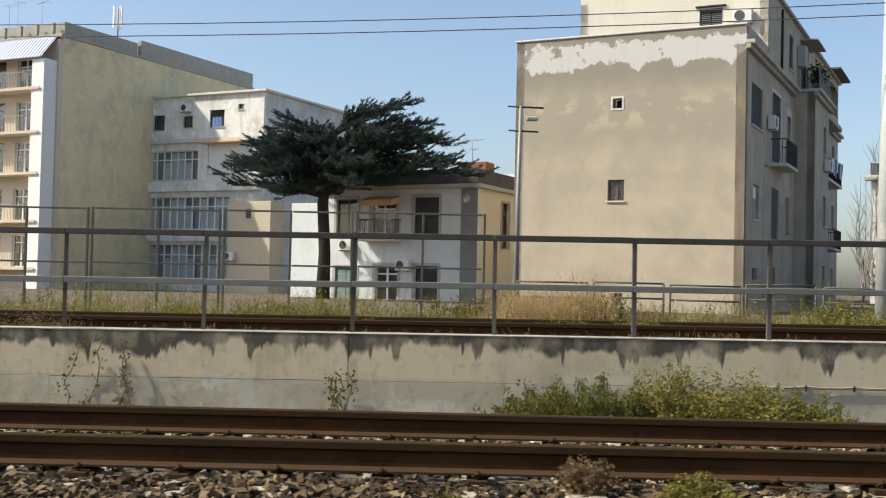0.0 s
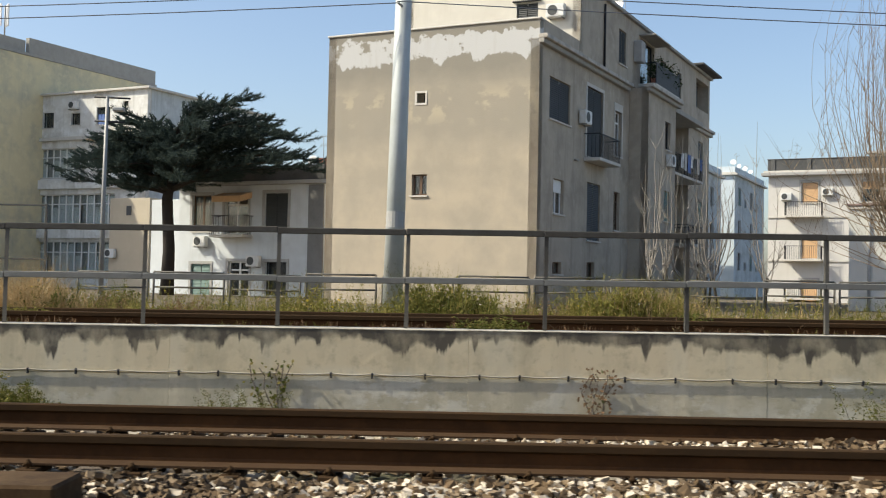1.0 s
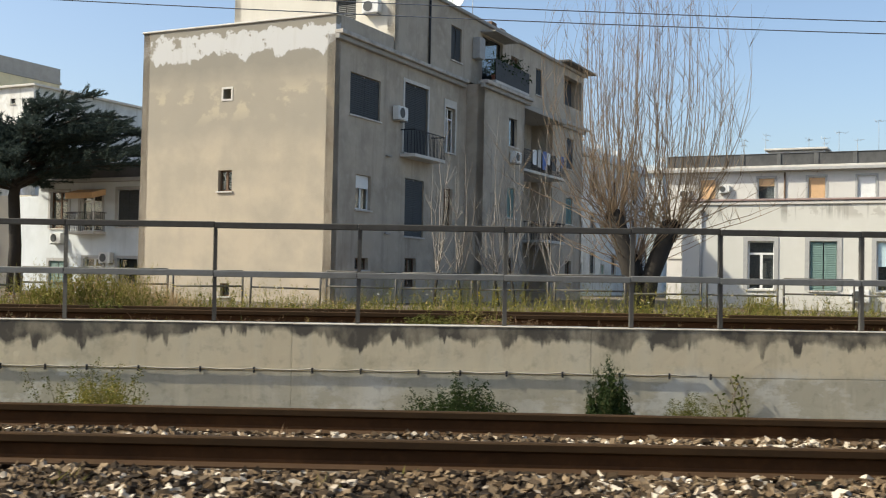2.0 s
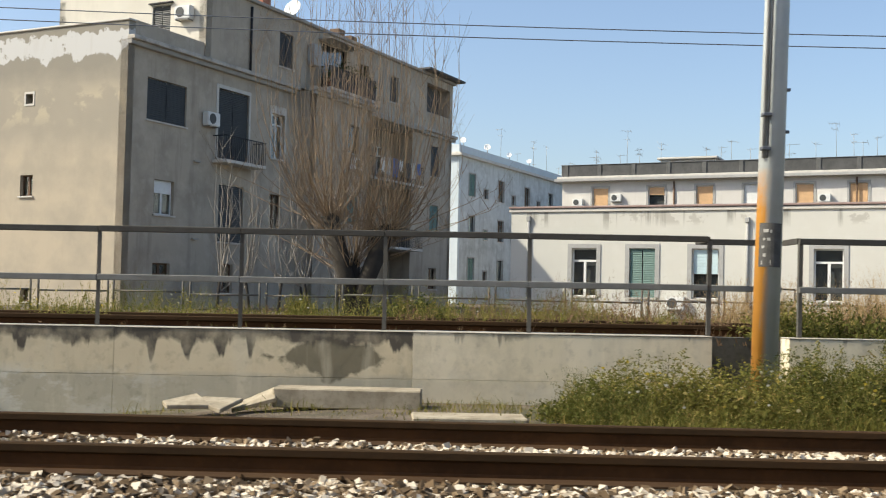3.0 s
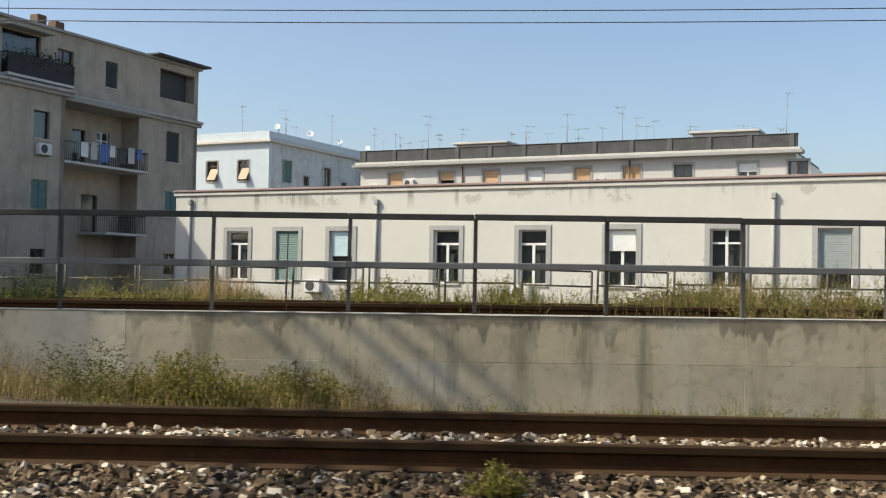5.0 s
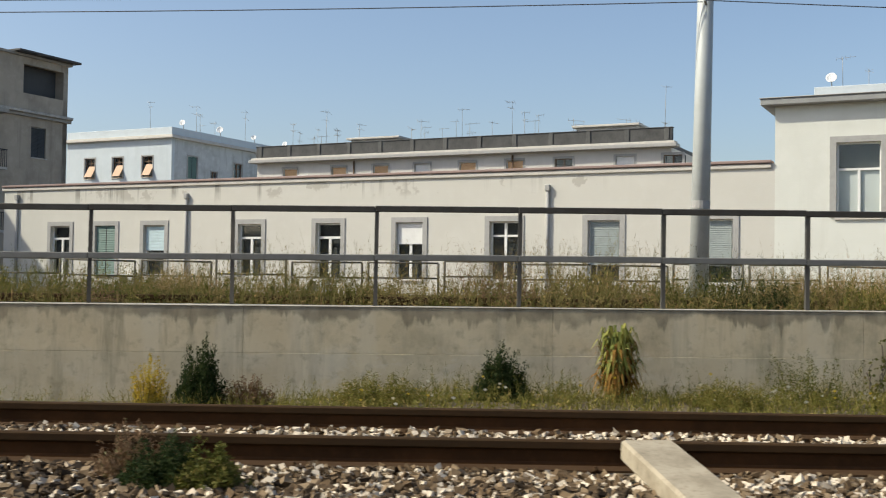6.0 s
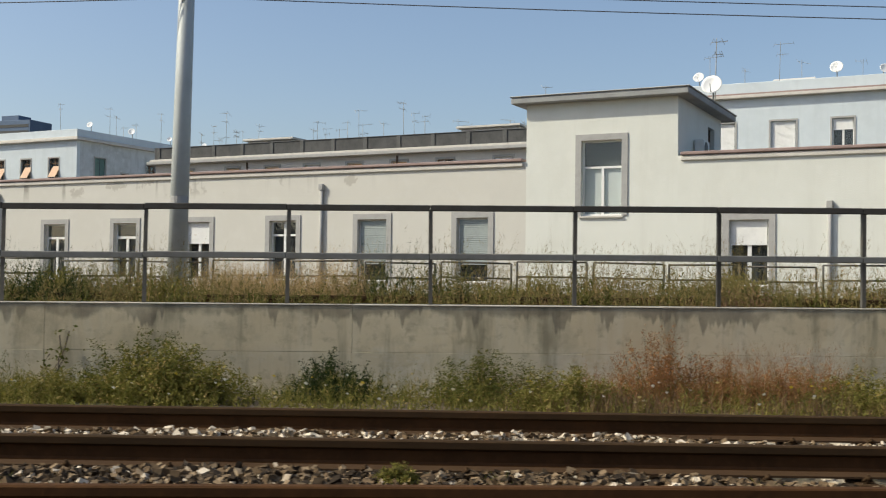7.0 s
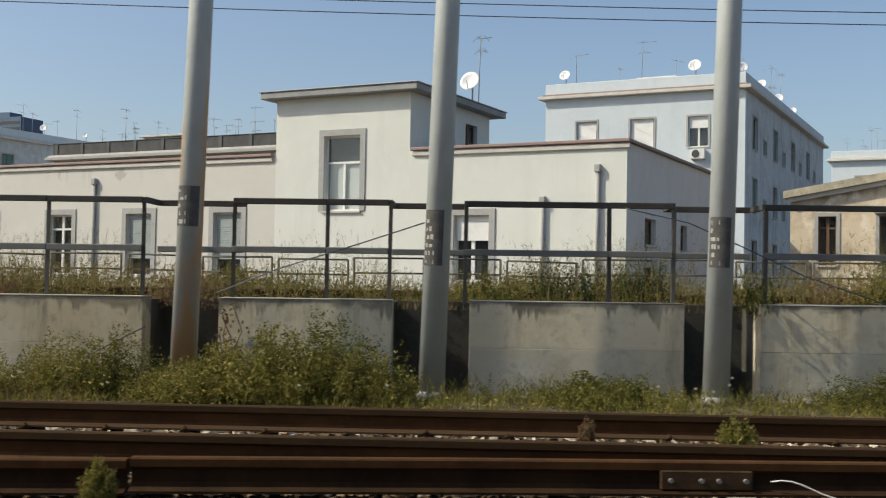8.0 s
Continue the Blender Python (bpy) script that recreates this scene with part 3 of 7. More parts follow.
def stones(name, n, x0, x1, y0, y1, size, seed, label, zfun):
    """Loose crushed stones: small uneven eight-cornered lumps."""
    rng = np.random.default_rng(seed)
    cube = np.array([(x, y, z) for x in (-1, 1) for y in (-1, 1) for z in (-1, 1)], float)
    fs = np.array([(0, 1, 3, 2), (4, 6, 7, 5), (0, 4, 5, 1), (2, 3, 7, 6), (0, 2, 6, 4), (1, 5, 7, 3)])
    px, py = rng.uniform(x0, x1, n), rng.uniform(y0, y1, n)
    s = size * rng.uniform(0.55, 1.45, (n, 1, 1)) * rng.uniform(0.65, 1.2, (n, 1, 3))
    v = cube[None] * s * rng.uniform(0.6, 1.0, (n, 8, 1)) + rng.normal(0, size * 0.19, (n, 8, 3))
    v[..., 2] *= 0.5
    a = rng.uniform(0, math.tau, n)
    b, c = rng.normal(0, 0.5, n), rng.normal(0, 0.5, n)

    def rot(v, i, j, t):
        o = v.copy()
        o[..., i] = v[..., i] * np.cos(t)[:, None] - v[..., j] * np.sin(t)[:, None]
        o[..., j] = v[..., i] * np.sin(t)[:, None] + v[..., j] * np.cos(t)[:, None]
        return o

    v = rot(rot(rot(v, 0, 1, a), 1, 2, b), 0, 2, c)
    pz = zfun(px, py) + rng.uniform(-0.5, 0.6, n) * size
    v += np.stack([px, py, pz], 1)[:, None]
    f = fs[None] + 8 * np.arange(n)[:, None, None]
    me = from_arrays(name, v.reshape(-1, 3), f.reshape(-1, 4), M_BALLAST)
    return solo(name, me, None, label, "gravel", kind="stuff")


def bed(x, y):
    """The ballast's surface: high over the sleepers along the middle of the way, low at both ends."""
    high = np.clip((x - 8) / 2, 0, 1) * np.clip((57 - x) / 2, 0, 1)
    return -0.006 + 0.051 * high + 0.014 * np.sin(x * 1.7) * np.sin(y * 5 + x)


stones("ballast", 54000, -4.5, 70, 5.05, 6.24, 0.0225, 11, "loose grey-brown and whitish crushed track ballast", bed)
stones("ballast", 30000, -4.5, 70, 6.38, 7.67, 0.0215, 12, "loose whitish ballast between the rails", lambda x, y: bed(x, y) + 0.022)
stones("ballast", 7500, -4.5, 70, 7.82, 8.5, 0.024, 13, "loose ballast shoulder beside the wall", lambda x, y: 0.0 * x - 0.01)


# ---- poles and wires ----
def build_pole(x, y, z, height, r0, r1, mat, label, collar=True, sign=None, lean=1.4):
    pole = thing("catenary_pole", pose(x, y, z, 0, lean, 0), label, "pole", "railway poles")
    bm = bmesh.new()
    tube(bm, [(0, 0, 0), (0, 0, height * 0.5), (0, 0, height)], [r0, (r0 + r1) / 2, r1], 24)
    part("shaft", bm, mat, pole)
    bm = bmesh.new()
    tube(bm, [(0, 0, height), (0, 0, height + 0.04)], [r1 * 1.15, r1 * 0.9], 20)
    part("cap", bm, M_GALV, pole)
    if collar:
        bm = bmesh.new()
        tube(bm, [(0, 0, -0.05), (0, 0, 0.03)], [r0 * 1.18, r0 * 1.08], 20)
        part("foot_collar", bm, M_STONE_TRIM, pole, "cement collar")
    if sign:
        z0, z1, a0, a1, mat_s = sign
        bm = bmesh.new()
        n = 8
        rr = r0 + (r1 - r0) * z0 / height + 0.004
        for k in range(n):
            t0, t1 = radians(a0 + (a1 - a0) * k / n), radians(a0 + (a1 - a0) * (k + 1) / n)
            q = [bm.verts.new((rr * math.sin(t), -rr * math.cos(t), zz)) for t, zz in ((t0, z0), (t1, z0), (t1, z1), (t0, z1))]
            bm.faces.new(q)
        plate = part("number_plate", bm, mat_s, pole, "dark painted label with pale marks")
        rnd = random.Random(int(x * 10))
        rows = int((z1 - z0) / 0.075)
        for k in range(rows):
            c = a0 + (a1 - a0) * rnd.uniform(0.08, 0.2)
            zz = z0 + 0.02 + k * 0.075
            for wide in rnd.choice(((34,), (12, 14), (22, 8), (40,), (10, 26))):
                if c + wide > a1 - 4 or rnd.random() < 0.12:
                    continue
                t0, t1, hh = radians(c), radians(c + wide), rnd.uniform(0.022, 0.045)
                bm = bmesh.new()
                q = [bm.verts.new(((rr + 0.002) * math.sin(t), -(rr + 0.002) * math.cos(t), zq)) for t, zq in ((t0, zz), (t1, zz + rnd.uniform(-0.006, 0.006)), (t1, zz + hh), (t0, zz + hh))]
                bm.faces.new(q)
                part("label_bar", bm, M_MARKS, plate)
                c += wide + rnd.uniform(5, 9)
    return pole


build_pole(6.71, 16.98, 0.45, 6.6, 0.155, 0.115, M_POLE, "tall grey-green steel catenary pole on the terrace", sign=(1.5, 1.75, -70, 70, M_STONE_TRIM), lean=0.9)
build_pole(49.6, 16.8, 0.65, 6.6, 0.15, 0.11, M_POLE, "tall grey-green steel catenary pole on the terrace", sign=(1.6, 1.72, -80, 80, M_STONE_TRIM), lean=0.9)
build_pole(-36.2, 17.1, 0.4, 6.6, 0.155, 0.115, M_POLE, "tall grey-green steel catenary pole on the terrace")
build_pole(92.5, 16.8, 0.9, 6.6, 0.155, 0.115, M_POLE, "tall grey-green steel catenary pole on the terrace")
pole_b = build_pole(25.6, 10.42, 0.1, 8.0, 0.125, 0.105, M_POLE_RUST, "grey catenary pole streaked with orange rust and clamped cable", sign=(1.33, 1.74, -60, 45, M_SIGN))
pole_c = build_pole(28.51, 10.42, 0.06, 9.0, 0.135, 0.105, M_POLE, "smooth grey catenary pole in a wall niche", sign=(1.26, 1.72, -65, 50, M_SIGN))
build_pole(31.46, 10.46, 0.05, 8.0, 0.13, 0.10, M_POLE, "smooth grey catenary pole in a wall niche with clamps", sign=(1.12, 1.64, -65, 55, M_SIGN))
build_pole(59.39, 10.45, 0.08, 8.0, 0.125, 0.10, M_POLE_RUST_LOW, "grey catenary pole with rusty spots standing in a niche", sign=(1.51, 1.89, -65, 50, M_SIGN))
build_pole(61.75, 10.42, 0.05, 8.0, 0.125, 0.105, M_POLE, "smooth grey catenary pole in a wall niche", sign=(1.21, 1.73, -70, 25, M_SIGN))
build_pole(64.42, 10.45, 0.05, 8.0, 0.125, 0.105, M_POLE, "smooth grey catenary pole in a wall niche", sign=(1.24, 1.71, -70, 30, M_SIGN))

bm = bmesh.new()
tube(bm, [(-0.105, -0.085, 2.35), (-0.10, -0.082, 5.0), (-0.092, -0.076, 7.8)], 0.017, 8)
part("conduit", bm, M_STONE_TRIM, pole_b, "pale conduit clamped to the shaft")
bm = bmesh.new()
tube(bm, [(-0.078, -0.125, 2.35), (-0.072, -0.118, 5.0), (-0.068, -0.11, 7.8)], 0.009, 6)
part("cable", bm, M_WIRE, pole_b, "thin cable beside the conduit")
for zz in (2.42, 2.74, 4.1, 5.6):
    part("clamp", soft_box(-0.135, -0.05, -0.145, -0.06, zz, zz + 0.035, 0.006), M_WIRE, pole_b, "dark iron clamp")
for zz in (2.6, 3.0):
    part("bolt", soft_box(0.10, 0.145, -0.05, -0.02, zz, zz + 0.03, 0.005), M_WIRE, pole_b)

# Arms out of view, added so that their shadows stripe the retaining wall.
for zz in (7.16, 7.55, 7.97, 8.28, 8.62):
    bm = bmesh.new()
    tube(bm, [(0, -0.1, zz), (0, -6.2, zz + 0.02)], 0.06, 10)
    part("shadow_arm", bm, M_GALV, pole_c, "unseen grey tubular arm added to cast a shadow stripe on the wall")


def build_wires():
    spans = [(-36.2, 6.71, 17.0, 0.74), (6.71, 49.6, 16.9, 0.40), (49.6, 92.5, 16.8, 0.32)]
    for dz in (0.0, 0.185):
        for a, b, y, drop in spans:
            bm = bmesh.new()
            pts = []
            for k in range(25):
                t = k / 24
                pts.append((a + (b - a) * t, y - 0.25, 5.38 + dz - drop * 4 * t * (1 - t)))
            tube(bm, pts, 0.0085, 5)
            solo("overhead_wire", bm, M_WIRE, "thin dark overhead wire sagging between the poles", "wire", group="overhead wires")
    for x, y in ((6.71, 16.98), (49.6, 16.8)):
        bm = bmesh.new()
        tube(bm, [(x + 0.07, y - 0.08, 5.36), (x, y - 0.27, 5.38)], 0.02, 8)
        tube(bm, [(x + 0.07, y - 0.08, 5.55), (x, y - 0.27, 5.565)], 0.02, 8)
        solo("wire_insulator", bm, M_STONE_TRIM, "grey insulator bracket holding two wires on a pole", "insulator")


build_wires()


# ---- houses ----
M_ROOF_GREY = plain("grey_roof_slab", (0.33, 0.335, 0.325), 0.9, vary=0.5, scale=2)
M_NET = plain("white_net_curtain", (0.70, 0.71, 0.70), 0.95, vary=0.15)
M_GREY_BLIND = plain("grey_green_blind", (0.30, 0.34, 0.33), 0.7, vary=0.3)
M_BLUE_BLIND = plain("pale_blue_blind", (0.50, 0.63, 0.66), 0.7, vary=0.25)
M_ROOM_PALE = plain("veranda_room", (0.42, 0.43, 0.43), 0.9, vary=0.5, scale=1.5)
M_CURTAIN_BLUE = plain("bluish_net_curtain", (0.70, 0.72, 0.72), 0.9, vary=0.4)


def holed_wall(length, z0, z1, th, holes):
    """A wall slab along x, its outer face at y = 0, with openings through it, as one closed mesh."""
    bm = bmesh.new()
    xs = sorted({0.0, length, *[round(min(max(q, 0), length), 4) for h in holes for q in h[:2]]})
    zs = sorted({z0, z1, *[round(min(max(q, z0), z1), 4) for h in holes for q in h[2:4]]})

    def full(i, k):
        if not (0 <= i < len(xs) - 1 and 0 <= k < len(zs) - 1):
            return False
        x, z = (xs[i] + xs[i + 1]) / 2, (zs[k] + zs[k + 1]) / 2
        return not any(h[0] < x < h[1] and h[2] < z < h[3] for h in holes)

    grid = {}

    def vert(i, k, y):
        if (i, k, y) not in grid:
            grid[i, k, y] = bm.verts.new((xs[i], y, zs[k]))
        return grid[i, k, y]

    for i in range(len(xs) - 1):
        for k in range(len(zs) - 1):
            if not full(i, k):
                continue
            for y in (0, th):
                bm.faces.new([vert(i, k, y), vert(i + 1, k, y), vert(i + 1, k + 1, y), vert(i, k + 1, y)])
            for di, dk, a, b in ((-1, 0, (i, k), (i, k + 1)), (1, 0, (i + 1, k), (i + 1, k + 1)), (0, -1, (i, k), (i + 1, k)), (0, 1, (i, k + 1), (i + 1, k + 1))):
                if not full(i + di, k + dk):
                    bm.faces.new([vert(*a, 0), vert(*b, 0), vert(*b, th), vert(*a, th)])
    return bm


def louvre(x0, x1, z0, z1, y, pitch, depth):
    """One folded sheet of slats."""
    bm = bmesh.new()
    n = max(3, int((z1 - z0) / pitch))
    prev = None
    for k in range(n):
        z = z0 + (z1 - z0) * k / n
        for zz, yy in ((z, y), (z + (z1 - z0) / n * 0.92, y + depth)):
            cur = (bm.verts.new((x0, yy, zz)), bm.verts.new((x1, yy, zz)))
            if prev:
                bm.faces.new((prev[0], prev[1], cur[1], cur[0]))
            prev = cur
    return bm


def window_at(house, at, w, h, style, surround=0.0):
    """A window or glazed door in an opening w by h; at is the opening's lower left corner on the outer face."""
    f, y0, y1 = 0.055, 0.14, 0.20
    flap = style == "flap"
    if flap:
        style = "brown"
    cols, rows, bar = [w / 2], [], 0.05
    if style == "veranda":
        n = max(2, round(w / 0.62))
        cols, rows, bar = [w * k / n for k in range(1, n)], [h * 0.7], 0.042 if w < 6 else 0.055
    elif style in ("casement", "half_roller", "curtain", "brown") and w > 0.6:
        rows = [h * 0.76] if h > 1.6 and style != "half_roller" else []
    else:
        cols = []
    xs = [f, *[q for c in cols for q in (c - bar, c + bar)], w - f]
    zs = [f, *[q for c in rows for q in (c - 0.035, c + 0.035)], h - f]
    gaps = [(xs[i], xs[i + 1], zs[k], zs[k + 1]) for i in range(0, len(xs), 2) for k in range(0, len(zs), 2)]
    if style in ("transom", "half_roller") and h > 1.6:
        gaps = [(f, w / 2 - 0.055, f, h * 0.72), (w / 2 + 0.055, w - f, f, h * 0.72), (f, w - f, h * 0.72 + 0.09, h - f)]
    if style == "tower":
        gaps = [(f, w / 2 - 0.04, f, h * 0.63), (w / 2 + 0.04, w - f, f, h * 0.63), (f, w - f, h * 0.63 + 0.07, h - f)]
    bm = holed_wall(w, 0.0, h, y1 - y0, gaps)
    for q in bm.verts:
        q.co.y += y0
        q.co.x = min(max(q.co.x, 0.002), w - 0.002)
        q.co.z = min(max(q.co.z, 0.002), h - 0.002)
    mat = {"brown": M_BROWN_WOOD, "dark_frame": M_DARK_IRON}.get(style, M_WHITE)
    win = part("window", bm, mat, house, at=at)
    if style in ("green_shutter", "dark_shutter"):
        for a, b in ((0.03, w / 2 - 0.025), (w / 2 + 0.025, w - 0.03)):
            part("shutter", louvre(a, b, 0.02, h - 0.02, 0.05, 0.075, 0.03), M_GREEN_SHUT if style == "green_shutter" else M_DARK_SHUT, win, "closed louvred shutter")
    elif style == "grey_blind":
        part("roller_blind", louvre(0.06, w - 0.06, h * 0.28, h - f, 0.10, 0.06, 0.012), M_GREY_BLIND, win, "grey-green roller blind")
        bm = bmesh.new()
        box(bm, f, w - f, 0.168, 0.174, f, h * 0.28)
        part("pane", bm, GLASS, win).visible_shadow = False
    elif style in ("orange", "white_roller"):
        part("roller_blind", louvre(0.06, w - 0.06, f, h - f, 0.10, 0.06, 0.012), M_ORANGE if style == "orange" else M_WHITE, win, "lowered roller blind")
    else:
        bm = bmesh.new()
        box(bm, f, w - f, 0.168, 0.174, f, h - f)
        p = part("pane", bm, GLASS, win)
        p.visible_shadow = False
        if style == "blue_blind":
            part("roller_blind", louvre(0.06, w - 0.06, h * 0.5, h - f, 0.10, 0.06, 0.012), M_BLUE_BLIND, win, "half lowered pale blue blind")
        if style == "veranda":
            bm = bmesh.new()
            n = max(2, round(w / 0.62))
            for q in range(n):
                if (q * 7) % 5 < 4:
                    box(bm, w * q / n + 0.05, w * (q + 1) / n - 0.05, 0.21, 0.225, f, h * (0.93 if q % 3 else 0.6))
            if bm.verts:
                tagged(part("net_curtains", bm, M_CURTAIN_BLUE, win, "pale net curtains"), kind="stuff")
            bm = bmesh.new()
            box(bm, 0.0, w, -0.012, 0.13, -0.4, -0.07)
            part("breastwork", bm, M_WHITE, win)
        if style in ("half_roller", "half_orange"):
            bm = bmesh.new()
            box(bm, 0.06, w - 0.06, 0.10, 0.13, h * 0.62, h - f)
            part("roller_blind", bm, M_WHITE if style == "half_roller" else M_ORANGE, win, "half lowered roller blind")
        if style == "tower":
            bm = bmesh.new()
            box(bm, 0.03, w - 0.03, 0.22, 0.235, 0.03, h * 0.64)
            part("curtain", bm, M_NET, win, "white net curtain")
        if style == "curtain":
            bm = bmesh.new()
            n = 14
            for k in range(n):
                a, b = w * k / n, w * (k + 1) / n
                ya, yb = 0.28 + 0.03 * (k % 2), 0.28 + 0.03 * ((k + 1) % 2)
                q = [bm.verts.new((x, y, z)) for x, y, z in ((a, ya, 0.05), (b, yb, 0.05), (b, yb, h * 0.72), (a, ya, h * 0.72))]
                bm.faces.new(q)
            part("curtain", bm, M_CURTAIN, win, "pale hanging curtain")
    # a solid block in place of a room, its dimness put into the colour
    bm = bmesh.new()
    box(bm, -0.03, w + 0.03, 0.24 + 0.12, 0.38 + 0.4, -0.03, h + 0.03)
    part("room_block", bm, M_ROOM_PALE if style == "veranda" else M_ROOM_SHADE, win, "closed block behind the glass, its colour standing for the room's dimness")
    bm = bmesh.new()
    box(bm, -0.06, w + 0.06, -0.07, 0.13, -0.06, -0.002)
    part("sill", bm, M_COPING, win)
    if flap:
        part("awning_blind", soft_box(0.3 * w, 1.02 * w, -0.012, 0.012, 0, 0.66 * h, 0.006), M_PEACH, win, "faded peach canvas blind pushed outwards", at=pose(0, -0.42, 0.06 * h, -32, 0, 0))
    if surround:
        s = surround
        bm = bmesh.new()
        box(bm, -s, -0.003, -0.035, 0.02, 0.0, h + s)
        box(bm, w + 0.003, w + s, -0.035, 0.02, 0.0, h + s)
        box(bm, -0.003, w + 0.003, -0.035, 0.02, h + 0.003, h + s)
        part("surround", bm, M_STONE_TRIM, win, "grey stone surround")
    return win


def build_house(name, u, v, label, category="house"):
    return thing(name, town(u, v, 0), label, category)


def side_wall(house, kind, at, length, z0, z1, mat, holes=(), th=0.35, surround=0.0):
    """One wall of a house. kind: front (faces the railway), right (the end that looks along the street), or back and left."""
    turn = {"front": 0, "right": 90, "back": 180, "left": 270}[kind]
    m = pose(at[0], at[1], 0, 0, 0, turn)
    part("wall", holed_wall(length, z0, z1, th, [hh[:4] for hh in holes]), mat, house, at=m)
    for a, b, c, d, style in holes:
        if style != "open":
            window_at(house, m @ pose(a, 0, c), b - a, d - c, style, surround)
        else:
            # a block coloured like shade closes the opening
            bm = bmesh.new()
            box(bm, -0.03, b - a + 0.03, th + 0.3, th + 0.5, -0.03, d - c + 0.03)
            part("room_block", bm, M_ROOM_SHADE, house, at=m @ pose(a, 0, c))
    return m


def slab(house, name, x0, x1, y0, y1, z0, z1, mat, label="", bev=0.02):
    return part(name, soft_box(x0, x1, y0, y1, z0, z1, bev), mat, house, label)


def cooler(at, label="white air-conditioner unit on a wall bracket"):
    ac = thing("air_conditioner", at, label, "air conditioner", "outdoor cooling units")
    part("case", soft_box(-0.4, 0.4, -0.33, -0.03, 0, 0.55, 0.03, 2), M_AC, ac)
    bm = bmesh.new()
    tube(bm, [(-0.1, -0.335, 0.28), (-0.1, -0.345, 0.28)], 0.21, 20)
    part("fan_grille", bm, M_DARK_SHUT, ac, "dark round fan grille")
    bm = bmesh.new()
    for x in (-0.3, 0.3):
        box(bm, x - 0.02, x + 0.02, -0.35, 0.0, -0.05, -0.004)
    part("bracket", bm, M_GALV, ac)
    return ac


def balcony(house, at, w, depth, rail=0.95, mat=M_DARK_IRON, solid=None):
    """A slab with a railing; at is the slab's left end on the wall at floor level."""
    bm = bmesh.new()
    box(bm, 0, w, -depth, 0.0, -0.14, 0.0)
    bmesh.ops.bevel(bm, geom=bm.edges[:], offset=0.015, segments=1, affect="EDGES")
    b = part("balcony", bm, M_COPING, house, at=at)
    bm = bmesh.new()
    if solid:
        box(bm, 0.01, w - 0.01, -depth + 0.01, -depth + 0.05, 0.003, rail)
        part("railing_sheet", bm, solid, b)
    else:
        box(bm, -0.009, 0.009, -0.009, 0.009, 0.002, rail)
        bar = mesh_of("railing_bar", bm, mat)
        n = int(w / 0.13)
        for k in range(n + 1):
            part("railing_bar", bar, None, b, at=pose(0.03 + (w - 0.06) * k / n, -depth + 0.04, 0))
        for x in (0.03, w - 0.03):
            m = int(depth / 0.14)
            for k in range(1, m):
                part("railing_bar", bar, None, b, at=pose(x, -depth + 0.04 + (depth - 0.04) * k / m, 0))
    for x0, x1, y0, y1 in ((0.0, w, -depth + 0.02, -depth + 0.06), (0.0, 0.04, -depth + 0.063, -0.01), (w - 0.04, w, -depth + 0.063, -0.01)):
        bm = bmesh.new()
        box(bm, x0, x1, y0, y1, rail, rail + 0.04)
        part("handrail", bm, mat, b)
    return b


def cloth(at, w, h, mat, label):
    bm = bmesh.new()
    n = 10
    rows = []
    for i in range(n + 1):
        x = w * i / n
        rows.append([bm.verts.new((x, 0.03 * math.sin(i * 1.9) * (1 - z / 6), -h * z / 6)) for z in range(7)])
    for a, b in zip(rows, rows[1:]):
        for k in range(6):
            bm.faces.new((a[k], b[k], b[k + 1], a[k + 1]))
    ob = solo("laundry", bm, mat, label, "laundry", at=at, group="laundry on the balconies")
    ob.modifiers.new("thick", "SOLIDIFY").thickness = 0.01
    return ob


def antenna(at, h, label="thin roof aerial with short cross bars", arms=5, lean=0.0):
    a = thing("tv_antenna", at, label, "antenna", "roof aerials")
    rnd = random.Random(int(at.translation.x * 97 + at.translation.y * 31))
    lean += rnd.uniform(-0.03, 0.03)
    bm = bmesh.new()
    tube(bm, [(0, 0, 0), (lean * h, 0, h)], [0.02, 0.013], 6)
    part("mast", bm, M_GALV, a)
    long, up = rnd.uniform(0.35, 0.75), rnd.uniform(-0.06, 0.16)
    for z, reach in ((h - 0.12, long), (h - rnd.uniform(0.45, 0.8), long * 0.6))[:1 + (rnd.random() < 0.45)]:
        bm = bmesh.new()
        tube(bm, [(lean * h - reach * 0.5, 0, z), (lean * h + reach, 0.06, z + up)], 0.011, 5)
        part("boom", bm, M_GALV, a)
        for k in range(arms):
            bm = bmesh.new()
            f = k / max(arms - 1, 1)
            x, w = lean * h - reach * 0.45 + 1.4 * reach * f, rnd.uniform(0.12, 0.3)
            zz = z + up * f
            tilt = rnd.uniform(-0.1, 0.1) if k else 0.16
            tube(bm, [(x, -w, zz - tilt), (x, w, zz + tilt)], 0.007, 4)
            part("cross_bar", bm, M_GALV, a)
    return a


